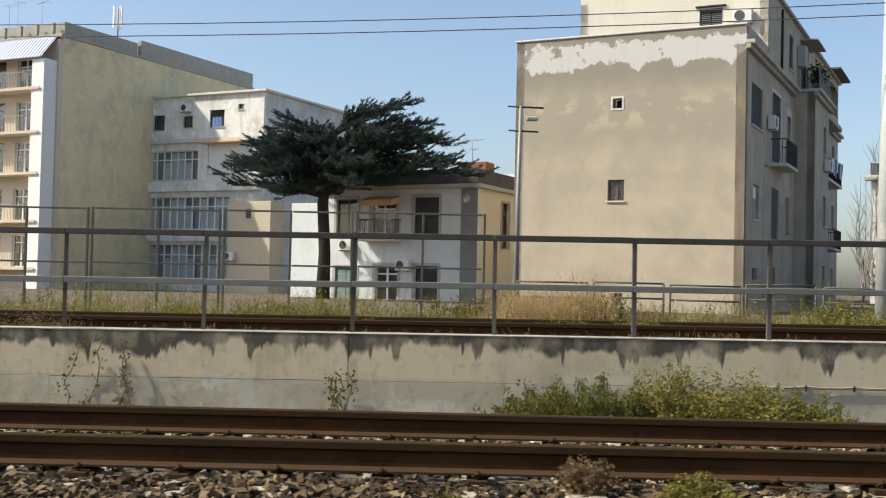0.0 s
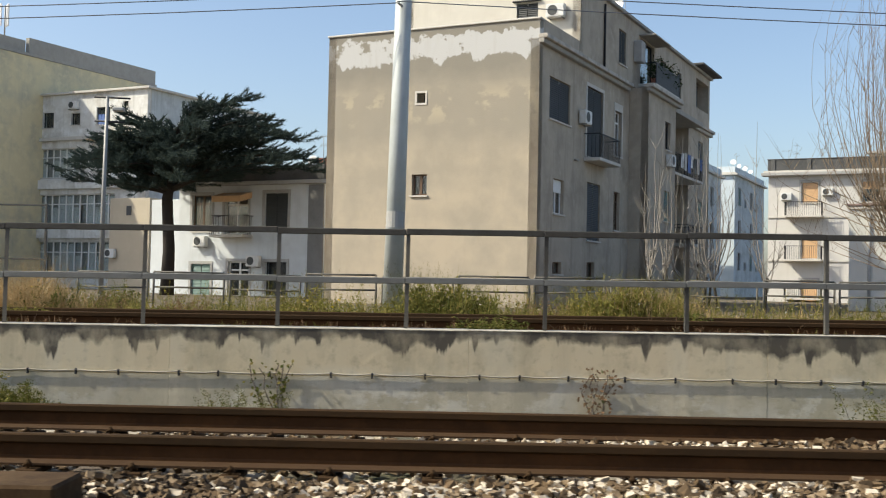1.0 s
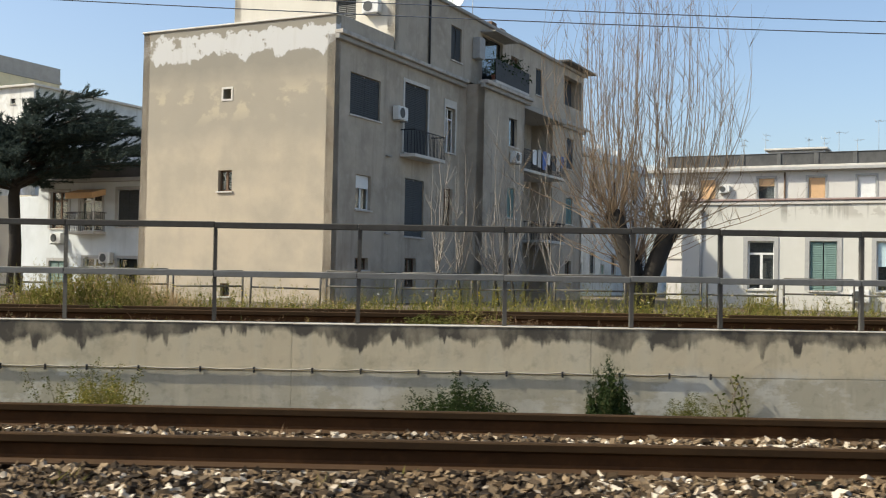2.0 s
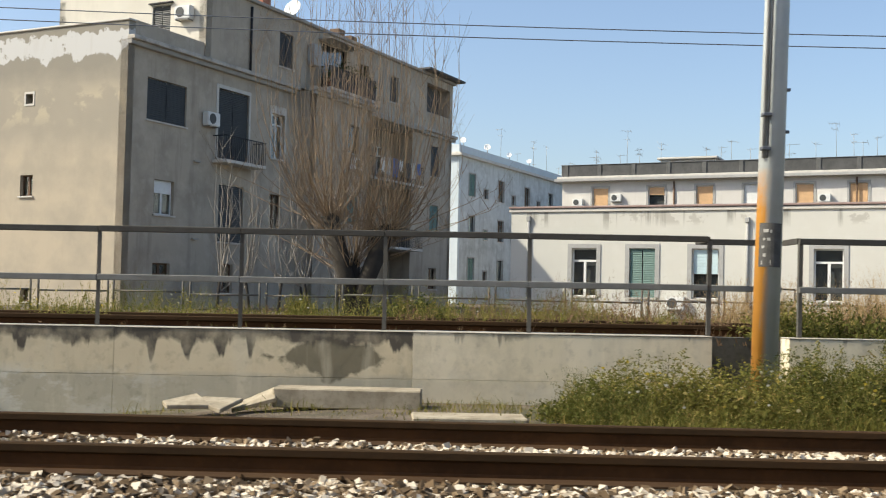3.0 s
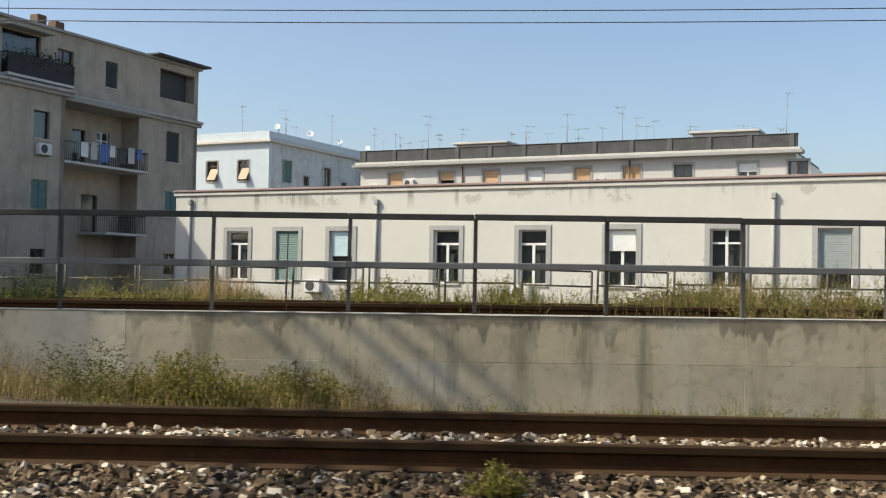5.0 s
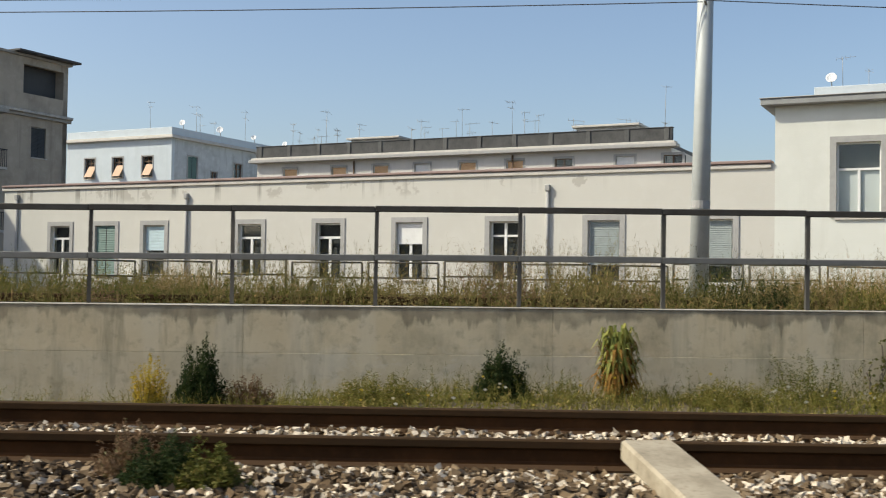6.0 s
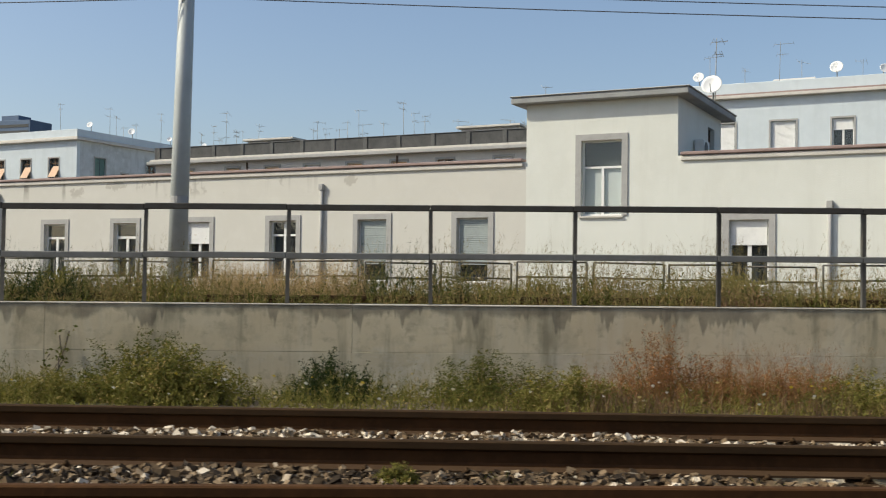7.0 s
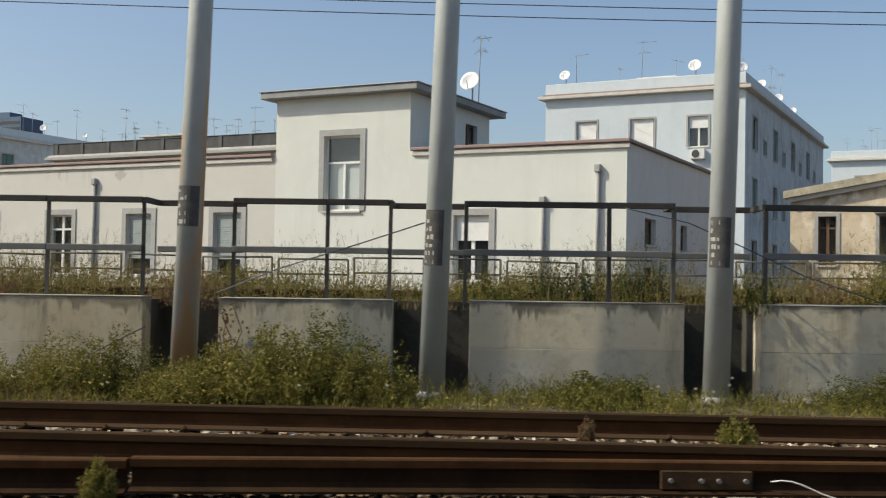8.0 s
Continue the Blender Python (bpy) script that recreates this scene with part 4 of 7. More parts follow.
def dish(at, r, label="white satellite dish on a roof"):
    d = thing("satellite_dish", at, label, "satellite dish", "roof dishes")
    bm = bmesh.new()
    tube(bm, [(0, 0.12, 0), (0, 0.12, r + 0.25), (0, 0.02, r + 0.3)], 0.03, 8)
    part("mount", bm, M_GALV, d)
    bm = bmesh.new()
    n, rings = 20, []
    c = Vector((0, -0.04, r + 0.32))
    tilt = Matrix.Rotation(radians(-22), 3, "X")
    for k in range(1, 5):
        rr = r * k / 4
        rings.append([bm.verts.new(c + tilt @ Vector((rr * math.cos(t), -0.28 * rr * rr / r, rr * math.sin(t)))) for t in [math.tau * i / n for i in range(n)]])
    mid = bm.verts.new(c)
    for i in range(n):
        bm.faces.new((mid, rings[0][i], rings[0][(i + 1) % n]))
    for p, q in zip(rings, rings[1:]):
        for i in range(n):
            bm.faces.new((p[i], q[i], q[(i + 1) % n], p[(i + 1) % n]))
    for f in bm.faces:
        f.smooth = True
    ref = part("reflector", bm, M_DISH, d)
    ref.modifiers.new("thick", "SOLIDIFY").thickness = 0.015
    bm = bmesh.new()
    tube(bm, [tuple(c + tilt @ Vector((0, -0.05, -r * 0.95))), tuple(c + tilt @ Vector((0, -r * 0.9, -0.1)))], 0.014, 6)
    part("feed_arm", bm, M_GALV, d)
    return d


# -- the cream gable house with a shaded long side --
def gable_house():
    U0, V0 = -17.1, 41.0
    h = build_house("apartment_house", U0, V0, "four-storey house with peeling cream gable and grey long side", "apartment house")
    W, L = 9.1, 27.6
    side_wall(h, "front", (0, 0), W, -0.2, 10.9, M_GABLE, [(4.05, 4.42, 8.05, 8.43, "open"), (3.9, 4.55, 4.47, 5.28, "brown"), (4.12, 4.55, 0.42, 0.92, "brown")])
    bm = bmesh.new()
    for a, b, c, d in ((3.97, 4.05, 7.97, 8.51), (4.42, 4.5, 7.97, 8.51), (4.05, 4.42, 8.43, 8.51), (4.05, 4.42, 7.97, 8.05)):
        box(bm, a, b, -0.02, 0.05, c, d)
    part("small_frame", bm, M_COPING, h, "pale frame round a vent hole")
    low = [(1.1, 3.4, 7.4, 9.0, "dark_shutter"), (5.4, 7.5, 6.45, 9.35, "dark_shutter"), (9.2, 10.2, 6.9, 8.9, "casement"), (1.65, 2.8, 3.85, 5.18, "half_roller"), (5.6, 7.3, 3.0, 5.4, "dark_shutter"), (1.7, 2.7, 1.55, 2.0, "brown"), (5.7, 6.7, 0.9, 2.1, "brown"), (9.2, 10.1, 3.6, 5.3, "brown")]
    m = side_wall(h, "right", (W, 0), 11.4, -0.2, 10.2, P_GREY, low)
    for a, b, c, d in ((5.25, 5.4, 6.45, 9.5), (7.5, 7.62, 6.45, 9.5), (5.4, 7.5, 9.35, 9.5), (9.08, 9.2, 6.9, 9.25), (10.2, 10.32, 6.9, 9.25), (9.2, 10.2, 8.9, 9.25)):
        part("opening_trim", soft_box(a, b, -0.03, 0.06, c, d, 0.005), M_COPING, h, at=m)
    balcony(h, m @ pose(5.1, 0, 6.35), 2.8, 0.7)
    mw = h.matrix_basis @ m
    cooler(mw @ pose(4.75, 0, 7.65))
    for z in (6.1, 3.0):
        bm = bmesh.new()
        box(bm, 3.9, 4.25, -0.12, 0.0, z, z + 0.06)
        part("ledge", bm, M_GREY_TRIM, h, at=m)
    # projecting bay
    bay = [(2.9, 3.9, 7.75, 9.1, "dark_frame"), (2.85, 3.85, 4.3, 5.75, "green_shutter"), (2.9, 3.8, 1.2, 2.4, "brown")]
    mb = side_wall(h, "right", (W + 0.9, 11.4), 4.9, -0.2, 10.25, P_GREY, bay)
    side_wall(h, "front", (W + 0.002, 11.4), 0.898, -0.2, 10.25, P_GREY, th=0.3)
    side_wall(h, "back", (W + 0.9, 16.3), 0.898, -0.2, 10.25, P_GREY, th=0.3)
    cooler(h.matrix_basis @ mb @ pose(3.4, 0, 6.95))
    # loggia bays with balconies
    log = [(0.9, 1.9, 6.95, 8.9, "brown"), (2.6, 3.6, 6.95, 8.9, "dark_frame"), (4.4, 5.4, 6.95, 9.0, "curtain"), (1.0, 2.0, 3.5, 5.5, "brown"), (3.4, 4.6, 3.5, 5.5, "dark_frame"), (1.0, 2.2, 0.4, 2.3, "dark_frame")]
    ml = side_wall(h, "right", (W - 1.25, 16.3), 6.3, -0.2, 10.2, P_GREY, log)
    side_wall(h, "front", (W - 1.25, 22.6), 0.895, -0.2, 10.195, P_GREY, th=0.3)
    balcony(h, ml @ pose(0.1, 0, 6.9), 6.1, 2.1)
    balcony(h, ml @ pose(3.1, 0, 3.45), 3.1, 2.1)
    part("ceiling_slab", soft_box(0.0, 6.3, -2.05, -0.003, 9.9, 10.15, 0.02), M_GREY_TRIM, h, at=ml)
    rnd = random.Random(21)
    for k, (mt, ww, hh) in enumerate(((M_WHITE, 0.5, 0.75), (M_CURTAIN, 0.45, 0.9), (M_BLUE_CLOTH, 0.6, 0.95), (M_WHITE, 0.4, 0.6), (M_DARK_SHUT, 0.55, 0.8), (M_CURTAIN, 0.5, 0.85), (M_BLUE_CLOTH, 0.4, 0.6))):
        cloth(h.matrix_basis @ ml @ pose(1.1 + 0.68 * k, -2.17, 7.95 + rnd.uniform(-0.05, 0.1)), ww, hh, mt, "washing hung over a balcony railing to dry")
    # end wall
    end = [(2.3, 3.4, 7.75, 9.5, "dark_shutter"), (2.3, 3.4, 4.6, 6.1, "green_shutter"), (2.3, 3.3, 1.3, 2.5, "brown")]
    side_wall(h, "right", (W, 22.6), L - 22.6, -0.2, 10.2, P_GREY, end)
    side_wall(h, "back", (W, L), W, -0.2, 13.4, P_GREY)
    side_wall(h, "left", (0, L), L, -0.2, 10.9, P_GREY)
    # cornice in pieces along the long side
    for a, b, o in ((-0.02, 11.0, 0), (11.0, 16.7, 0.9), (16.7, L + 0.2, 0)):
        slab(h, "cornice", W + o - 0.05, W + o + 0.32, a, b - 0.004, 10.2, 10.36, M_CORNICE)
        slab(h, "cornice_bed", W + o - 0.02, W + o + 0.18, a, b - 0.004, 10.02, 10.197, M_GREY_TRIM)
    # terrace parapet and set-back top storey
    slab(h, "parapet", W - 0.28, W, 0.352, 4.4, 10.203, 11.0, P_GREY)
    slab(h, "parapet_coping", -0.06, W + 0.05, -0.06, 0.36, 10.903, 10.98, M_COPING)
    slab(h, "terrace_floor", 0.3, W - 0.3, 0.36, 4.6, 10.3, 10.42, M_ROOF_DARK)
    B = 4.45
    mf = side_wall(h, "front", (1.1, B), W - 1.1, 10.42, 13.75, P_UPPER, [(5.2, 6.15, 11.6, 12.75, "dark_shutter")])
    part("canopy", soft_box(5.05, 6.3, -0.12, -0.003, 12.8, 12.86, 0.01), M_DARK_IRON, h, at=mf)
    cooler(h.matrix_basis @ mf @ pose(7.0, 0, 12.0))
    up = [(5.2, 6.3, 11.1, 12.65, "dark_shutter"), (8.6, 11.0, 10.6, 12.9, "dark_frame"), (12.1, 13.2, 11.2, 12.6, "brown"), (15.5, 16.4, 11.2, 12.6, "dark_shutter"), (19.8, 23.3, 11.35, 13.0, "open")]
    mu = side_wall(h, "right", (W, B), L - B, 10.42, 13.4, P_GREY, up)
    balcony(h, mu @ pose(8.2, 0, 10.65), 4.2, 0.9, solid=M_DARK_IRON)
    part("awning", soft_box(8.3, 11.2, -0.8, -0.01, 12.95, 13.02, 0.01), M_GREY_TRIM, h, at=mu)
    rng = np.random.default_rng(66)
    for k in range(7):
        pot = thing("potted_plant", h.matrix_basis @ mu @ pose(8.5 + 0.6 * k, -0.68, 10.66), "leafy green plant in a pot on a balcony", "plant", "plants on the balcony")
        bm = bmesh.new()
        tube(bm, [(0, 0, 0), (0, 0, 0.26)], [0.11, 0.15], 10)
        part("pot", bm, M_RED_BRICK, pot)
        n = 160
        c = rng.normal(0, 1, (n, 3)) * np.array([0.22, 0.14, 0.22]) + np.array([0, 0, 0.72 + 0.25 * rng.random()])
        c[:, 2] = np.maximum(c[:, 2], 0.25)
        d = rng.normal(0, 0.07, (n, 2, 3))
        v = np.stack([c, c + d[:, 0], c + d[:, 1]], 1).reshape(-1, 3)
        part("foliage", from_arrays("foliage", v, np.arange(3 * n).reshape(n, 3), M_BUSH_DARK), None, pot)
    part("box_store", soft_box(7.45, 8.05, -0.4, -0.003, 11.55, 12.55, 0.03), M_STONE_TRIM, h, "pale grey boiler cupboard", at=mu)
    side_wall(h, "left", (1.1, L), L - B, 10.42, 13.4, P_UPPER)
    slab(h, "roof", 0.95, W + 0.16, B + 0.36, L + 0.2, 13.403, 13.55, M_GREY_TRIM)
    slab(h, "roof_canopy", W - 1.5, W + 0.62, L - 4.2, L + 0.45, 13.56, 13.68, M_ROOF_DARK, "dark timber eaves over a roof loggia")
    for y, z in ((9.5, 14.9), (16.0, 14.3), (17.2, 14.2)):
        slab(h, "chimney", W - 1.4, W - 0.85, y, y + 0.6, 13.553, z, M_RED_BRICK if y < 12 else M_BROWN_WOOD)
    bm = bmesh.new()
    tube(bm, [(0, -0.06, 10.4), (0, -0.06, 13.2)], 0.05, 8)
    part("downpipe", bm, M_DARK_IRON, h, at=mu @ pose(3.0, 0, 0))
    for y in (12.0, 13.2, 14.5):
        antenna(h.matrix_basis @ pose(W - 2.0 + 0.3 * (y - 12), y, 13.55), 1.8 + 0.3 * (y % 2))
    dish(h.matrix_basis @ pose(W - 1.0, 12.2, 13.55), 0.45)
    return h


M_CORNICE = plain("worn_cornice_plaster", (0.52, 0.48, 0.42), 0.9, vary=0.8, scale=2.5, dirt=(0.24, 0.215, 0.18))
M_GREY_TRIM = plain("grey_plaster_trim", (0.37, 0.35, 0.31), 0.9, vary=0.4, scale=2)
gable_house()


# -- the long low white house with a stair tower --
def long_house():
    h = build_house("long_house", 1.2, 55.9, "long single-storey off-white house with flat roof and stair tower", "house")
    Lh, TOPZ = 45.4, 4.95
    s = 0.19
    holes = []
    for a, b, style in ((2.64, 4.28, "transom"), (5.32, 6.79, "green_shutter"), (7.94, 9.53, "blue_blind"), (12.83, 14.4, "transom"), (16.48, 18.08, "transom"), (20.09, 21.49, "half_roller"), (23.78, 25.4, "casement"), (27.43, 29.05, "grey_blind"), (31.22, 32.77, "grey_blind"), (40.0, 41.55, "half_roller")):
        c = (a + b) / 2
        holes.append((c - 0.56, c + 0.56, 1.1, 3.2 if a < 38 else 3.02, style))
    tw = (35.69, 36.98, 3.2, 5.52, "tower")
    TL, TR, TT = 33.85, 38.7, 6.74
    m = side_wall(h, "front", (0, 0), TL, -0.2, TOPZ, P_RUNS, [x for x in holes if x[1] < TL], surround=s)
    side_wall(h, "front", (TL, 0), TR - TL, -0.2, TT, P_WHITE, [(tw[0] - TL, tw[1] - TL, tw[2], tw[3], tw[4])], surround=s)
    side_wall(h, "front", (TR, 0), Lh - TR, -0.2, TOPZ, P_WHITE, [(x[0] - TR, x[1] - TR, *x[2:]) for x in holes if x[0] > TR], surround=s)
    for a, b in ((-0.1, TL - 0.1), (TR + 0.1, Lh + 0.1)):
        slab(h, "coping", a, b, -0.12, 0.45, TOPZ + 0.003, TOPZ + 0.1, M_TRIM_RED)
        slab(h, "moulding", a, b, -0.07, -0.003, TOPZ - 0.16, TOPZ - 0.02, M_COPING)
    me = side_wall(h, "right", (Lh, 0.352), 10.2, -0.2, TOPZ - 0.003, P_OFFWHITE, [(1.35, 2.45, 2.25, 3.0, "brown"), (1.35, 2.45, 1.0, 1.6, "brown"), (5.2, 6.0, 2.2, 3.0, "brown")])
    part("side_coping", soft_box(-0.2, 10.3, -0.12, 0.4, TOPZ + 0.003, TOPZ + 0.09, 0.01), M_TRIM_RED, h, at=me)
    side_wall(h, "back", (Lh, 10.55), Lh, -0.2, TOPZ, P_OFFWHITE)
    side_wall(h, "left", (0, 10.55), 10.198, -0.2, TOPZ - 0.003, P_OFFWHITE)
    slab(h, "roof", 0.3, Lh - 0.3, 0.4, 10.2, 4.5, 4.62, M_ROOF_DARK)
    # tower
    side_wall(h, "right", (TR, 0.352), 4.9, 4.62, TT, P_WHITE, [(3.4, 4.3, 4.9, 6.3, "brown")])
    side_wall(h, "left", (TL, 5.25), 4.898, 4.62, TT, P_WHITE)
    side_wall(h, "back", (TR, 5.6), TR - TL, 4.62, TT, P_WHITE)
    slab(h, "tower_roof", TL - 0.4, TR + 0.4, -0.36, 6.1, TT + 0.003, TT + 0.2, M_ROOF_GREY, "projecting flat roof slab")
    slab(h, "tower_roof_edge", TL - 0.44, TR + 0.44, -0.4, 6.15, TT + 0.203, TT + 0.24, M_STONE_TRIM)
    # downpipes with dark stain heads
    for x, z in ((0.86, 4.4), (10.45, 4.26), (26.23, 4.23), (44.6, 4.15), (43.0, 3.3)):
        bm = bmesh.new()
        tube(bm, [(0, -0.07, 0.2), (0, -0.07, z)], 0.06, 10)
        part("downpipe", bm, M_STONE_TRIM, h, at=pose(x, 0, 0))
        part("pipe_head", soft_box(-0.09, 0.09, -0.16, -0.004, z, z + 0.22, 0.02), M_STONE_TRIM, h, at=pose(x, 0, 0))
    wb = h.matrix_basis
    dish(wb @ pose(38.8, 3.9, 7.0), 0.34)
    antenna(wb @ pose(38.7, 4.7, 7.0), 2.4)
    cooler(wb @ pose(38.7, 2.2, 5.1, 0, 0, 90))
    cooler(wb @ pose(7.55, 0, 0.62))
    cooler(wb @ pose(16.9, 0, 0.5))
    return h


long_house()


# -- the house behind with orange blinds --
def rear_house():
    h = build_house("rear_house", -7.8, 87.3, "pale three-storey house with orange blinds and dark roof parapet", "apartment house")
    Lr = 31.2
    holes = []
    for i, a in enumerate((-5.45, -1.28, 2.16, 5.45, 8.9, 12.33, 15.75, 19.85, 22.9)):
        x = a + 7.8
        holes.append((x, x + 1.2, 7.5, 9.05, ("orange", "half_orange", "orange", "white_roller", "orange", "orange", "brown", "half_roller", "brown")[i]))
        for z in (4.0, 0.8):
            holes.append((x, x + 1.2, z - 0.6, z + 1.1, "orange" if i < 2 else "brown"))
    m = side_wall(h, "front", (0, 0), Lr, -0.2, 9.5, P_PINK, holes, surround=0.14)
    for z in (6.4, 3.2):
        part("string_course", soft_box(0, Lr, -0.08, -0.003, z, z + 0.14, 0.01), M_COPING, h, at=m)
    slab(h, "cornice", -0.45, Lr + 0.45, -0.55, 0.4, 9.503, 9.72, M_STONE_TRIM)
    slab(h, "cornice_crown", -0.3, Lr + 0.3, -0.4, 0.4, 9.723, 9.88, M_COPING)
    slab(h, "parapet", -0.05, Lr + 0.05, -0.1, 0.3, 9.883, 10.72, M_DARK_PARAPET)
    slab(h, "parapet_coping", -0.1, Lr + 0.1, -0.15, 0.35, 10.723, 10.77, M_PIER)
    for k in range(13):
        slab(h, "parapet_pier", 0.2 + 2.55 * k, 0.5 + 2.55 * k, -0.16, -0.103, 9.883, 10.72, M_PIER)
    for x in (8.4, 20.6):
        bm = bmesh.new()
        tube(bm, [(0, -0.07, 0.2), (0, -0.07, 9.4)], 0.06, 8)
        part("downpipe", bm, M_BROWN_WOOD, h, at=pose(x, 0, 0))
    side_wall(h, "right", (Lr, 0.352), 12, -0.2, 9.5, P_PINK)
    side_wall(h, "left", (0, 12.35), 11.998, -0.2, 9.5, P_PINK, [(3, 4, 7.2, 8.9, "brown"), (7, 8, 7.2, 8.9, "brown"), (3, 4, 4, 5.7, "brown"), (7, 8, 4, 5.7, "brown")])
    side_wall(h, "back", (Lr, 12.7), Lr, -0.2, 9.5, P_PINK)
    slab(h, "roof", 0.3, Lr - 0.3, 0.4, 12.4, 9.4, 9.9, M_ROOF_DARK)
    for a, b, y, z in ((6.9, 10.8, 2.0, 11.35), (24.3, 28.4, 2.0, 11.4)):
        slab(h, "roof_hut", a, b, y, y + 3, 9.903, z - 0.15, P_OFFWHITE)
        slab(h, "hut_slab", a - 0.25, b + 0.25, y - 0.3, y + 3.2, z - 0.147, z, M_COPING)
    w = h.matrix_basis
    balcony(h, m @ pose(1.3, 0, 6.55), 2.6, 1.0)
    balcony(h, m @ pose(1.3, 0, 3.35), 2.6, 1.0)
    balcony(h, m @ pose(1.3, 0, 0.55), 2.6, 1.0)
    cooler(w @ pose(1.3, 0, 7.7))
    cooler(w @ pose(4.2, 0, 8.0))
    cooler(w @ pose(18.6, 0, 7.75))
    rnd = random.Random(4)
    for x, r in ((4.3, 0.34), (22.2, 0.32), (11.6, 0.2), (17.4, 0.2), (8.6, 0.26), (26.2, 0.24), (2.2, 0.2)):
        dish(w @ pose(x, 1.6 + rnd.random(), 10.0, 0, 0, rnd.uniform(-25, 25)), r)
    for k in range(26):
        antenna(w @ pose(0.6 + 1.2 * k + rnd.uniform(-0.5, 0.5), 2.5 + rnd.uniform(-1, 5), 9.9, 0, 0, rnd.uniform(0, 180)), rnd.choice((1.5, 2.0, 2.4, 2.9, 3.8)), arms=rnd.choice((3, 4, 6)))


M_PIER = plain("sooty_pier", (0.125, 0.125, 0.12), 0.95, vary=0.8, scale=1.0, dirt=(0.07, 0.07, 0.068))
M_DARK_PARAPET = plain("sooty_parapet", (0.10, 0.10, 0.097), 0.95, vary=0.7, scale=1.0, dirt=(0.045, 0.046, 0.045))
rear_house()


# -- bluish white house far back beside the gable house --
def blue_house(u, v, length, depth, top, seed, win_u, side_n, label):
    h = build_house("white_house", u, v, label, "apartment house")
    holes = []
    rnd = random.Random(seed)
    for a, b in win_u:
        for z in (top - 3.9, top - 7.3, top - 10.7):
            if z > 0.2:
                holes.append((a, b, z, z + 1.65, ("flap" if seed == 1 else rnd.choice(("half_orange", "brown", "white_roller", "half_roller"))) if seed != 2 else rnd.choice(("white_roller", "white_roller", "half_roller"))))
    side_wall(h, "front", (0, 0), length, -0.2, top - 0.9, P_BLUE, holes, surround=0.1)
    sh = []
    for k in range(side_n):
        y = 1.6 + (depth - 3) * k / side_n
        for z in (top - 3.9, top - 7.3, top - 10.7):
            if z > 0.2:
                sh.append((y, y + (1.2 if k % 2 == 0 else 0.8), z, z + (1.8 if k % 2 == 0 else 0.8), rnd.choice(("green_shutter", "brown", "dark_frame"))))
    # this side is coloured darker than the front, as in shade
    side_wall(h, "right", (length, 0.352), depth, -0.2, top - 0.9, P_BLUE_SHADED, sh, surround=0.1)
    side_wall(h, "left", (0, depth + 0.352), depth, -0.2, top - 0.9, P_BLUE)
    side_wall(h, "back", (length, depth + 0.7), length, -0.2, top - 0.9, P_BLUE)
    slab(h, "cornice", -0.35, length + 0.35, -0.35, depth + 1.0, top - 0.897, top - 0.72, M_COPING)
    slab(h, "red_band", -0.15, length + 0.15, -0.15, depth + 0.85, top - 0.717, top - 0.6, M_TRIM_RED if seed == 2 else M_COPING)
    slab(h, "parapet", -0.02, length + 0.02, -0.02, depth + 0.72, top - 0.597, top, P_BLUE)
    w = h.matrix_basis
    for k in range(9):
        antenna(w @ pose(rnd.uniform(0.5, length - 0.5), rnd.uniform(2, depth), top, 0, 0, rnd.uniform(0, 180)), rnd.uniform(1.5, 3.0), arms=rnd.choice((3, 5)))
    for k in range(4):
        dish(w @ pose(length - 0.6, 2.0 + k * depth / 5, top, 0, 0, rnd.uniform(-20, 30)), rnd.uniform(0.22, 0.32))
    return h


blue_house(-27.9, 88.3, 11.1, 24, 12.85, 1, [(2.0, 3.1), (5.0, 6.1), (8.1, 9.2)], 7, "bluish-white four-storey house with aerials on its flat roof")
hb = blue_house(32.0, 86.3, 11.35, 27, 12.5, 2, [(1.9, 3.1), (5.05, 6.4), (8.3, 9.4)], 8, "bluish-white house with a red-banded cornice and aerials")
w = hb.matrix_basis
dish(w @ pose(8.4, 1.0, 12.5), 0.36)
dish(w @ pose(0.8, 1.0, 12.5), 0.32)
antenna(w @ pose(1.4, 1.2, 12.5), 1.9)
antenna(w @ pose(5.3, 1.2, 12.5), 2.4)
slab(hb, "roof_hatch", 4.9, 7.2, 1.5, 3.5, 12.503, 12.85, P_OFFWHITE)
cooler(w @ pose(8.9, 0, 7.9))
blue_house(-27.5, 119.0, 10.8, 16, 13.8, 3, [(2, 3.1), (5, 6.1), (8, 9.1)], 4, "pale distant house at the end of the street")
blue_house(42.0, 128.0, 12.0, 16, 13.0, 4, [(2, 3.1), (5, 6.1), (8, 9.1)], 4, "pale distant house beyond the side street")
blue_house(-75.0, 150.0, 40.0, 16, 17.5, 5, [(2 + 4 * k, 3.2 + 4 * k) for k in range(9)], 4, "hazy distant apartment block with a flat roof")


# -- far dark-blue tower block on the skyline --
def far_tower():
    t = thing("tower_block", pose(-187.0, 560.0, 0.0, 0, 0, -20), "far dark blue tower block above the roofs", "tower block")
    part("wall", soft_box(0, 26, 0, 16, 0, 80, 0.1), M_FAR_BLUE, t)
    part("roof_plant", soft_box(5, 16, 3, 12, 80.003, 83, 0.1), M_FAR_BLUE, t)
    band = mesh_of("window_band", soft_box(1.0, 25.0, -0.12, -0.01, 0, 1.5, 0.02), M_DARK_SHUT)
    for k in range(24):
        part("window_band", band, None, t, at=pose(0, 0, 5 + 3.1 * k))


M_FAR_BLUE = plain("dark_blue_cladding", (0.10, 0.15, 0.23), 0.7, vary=0.3, scale=0.4)
far_tower()


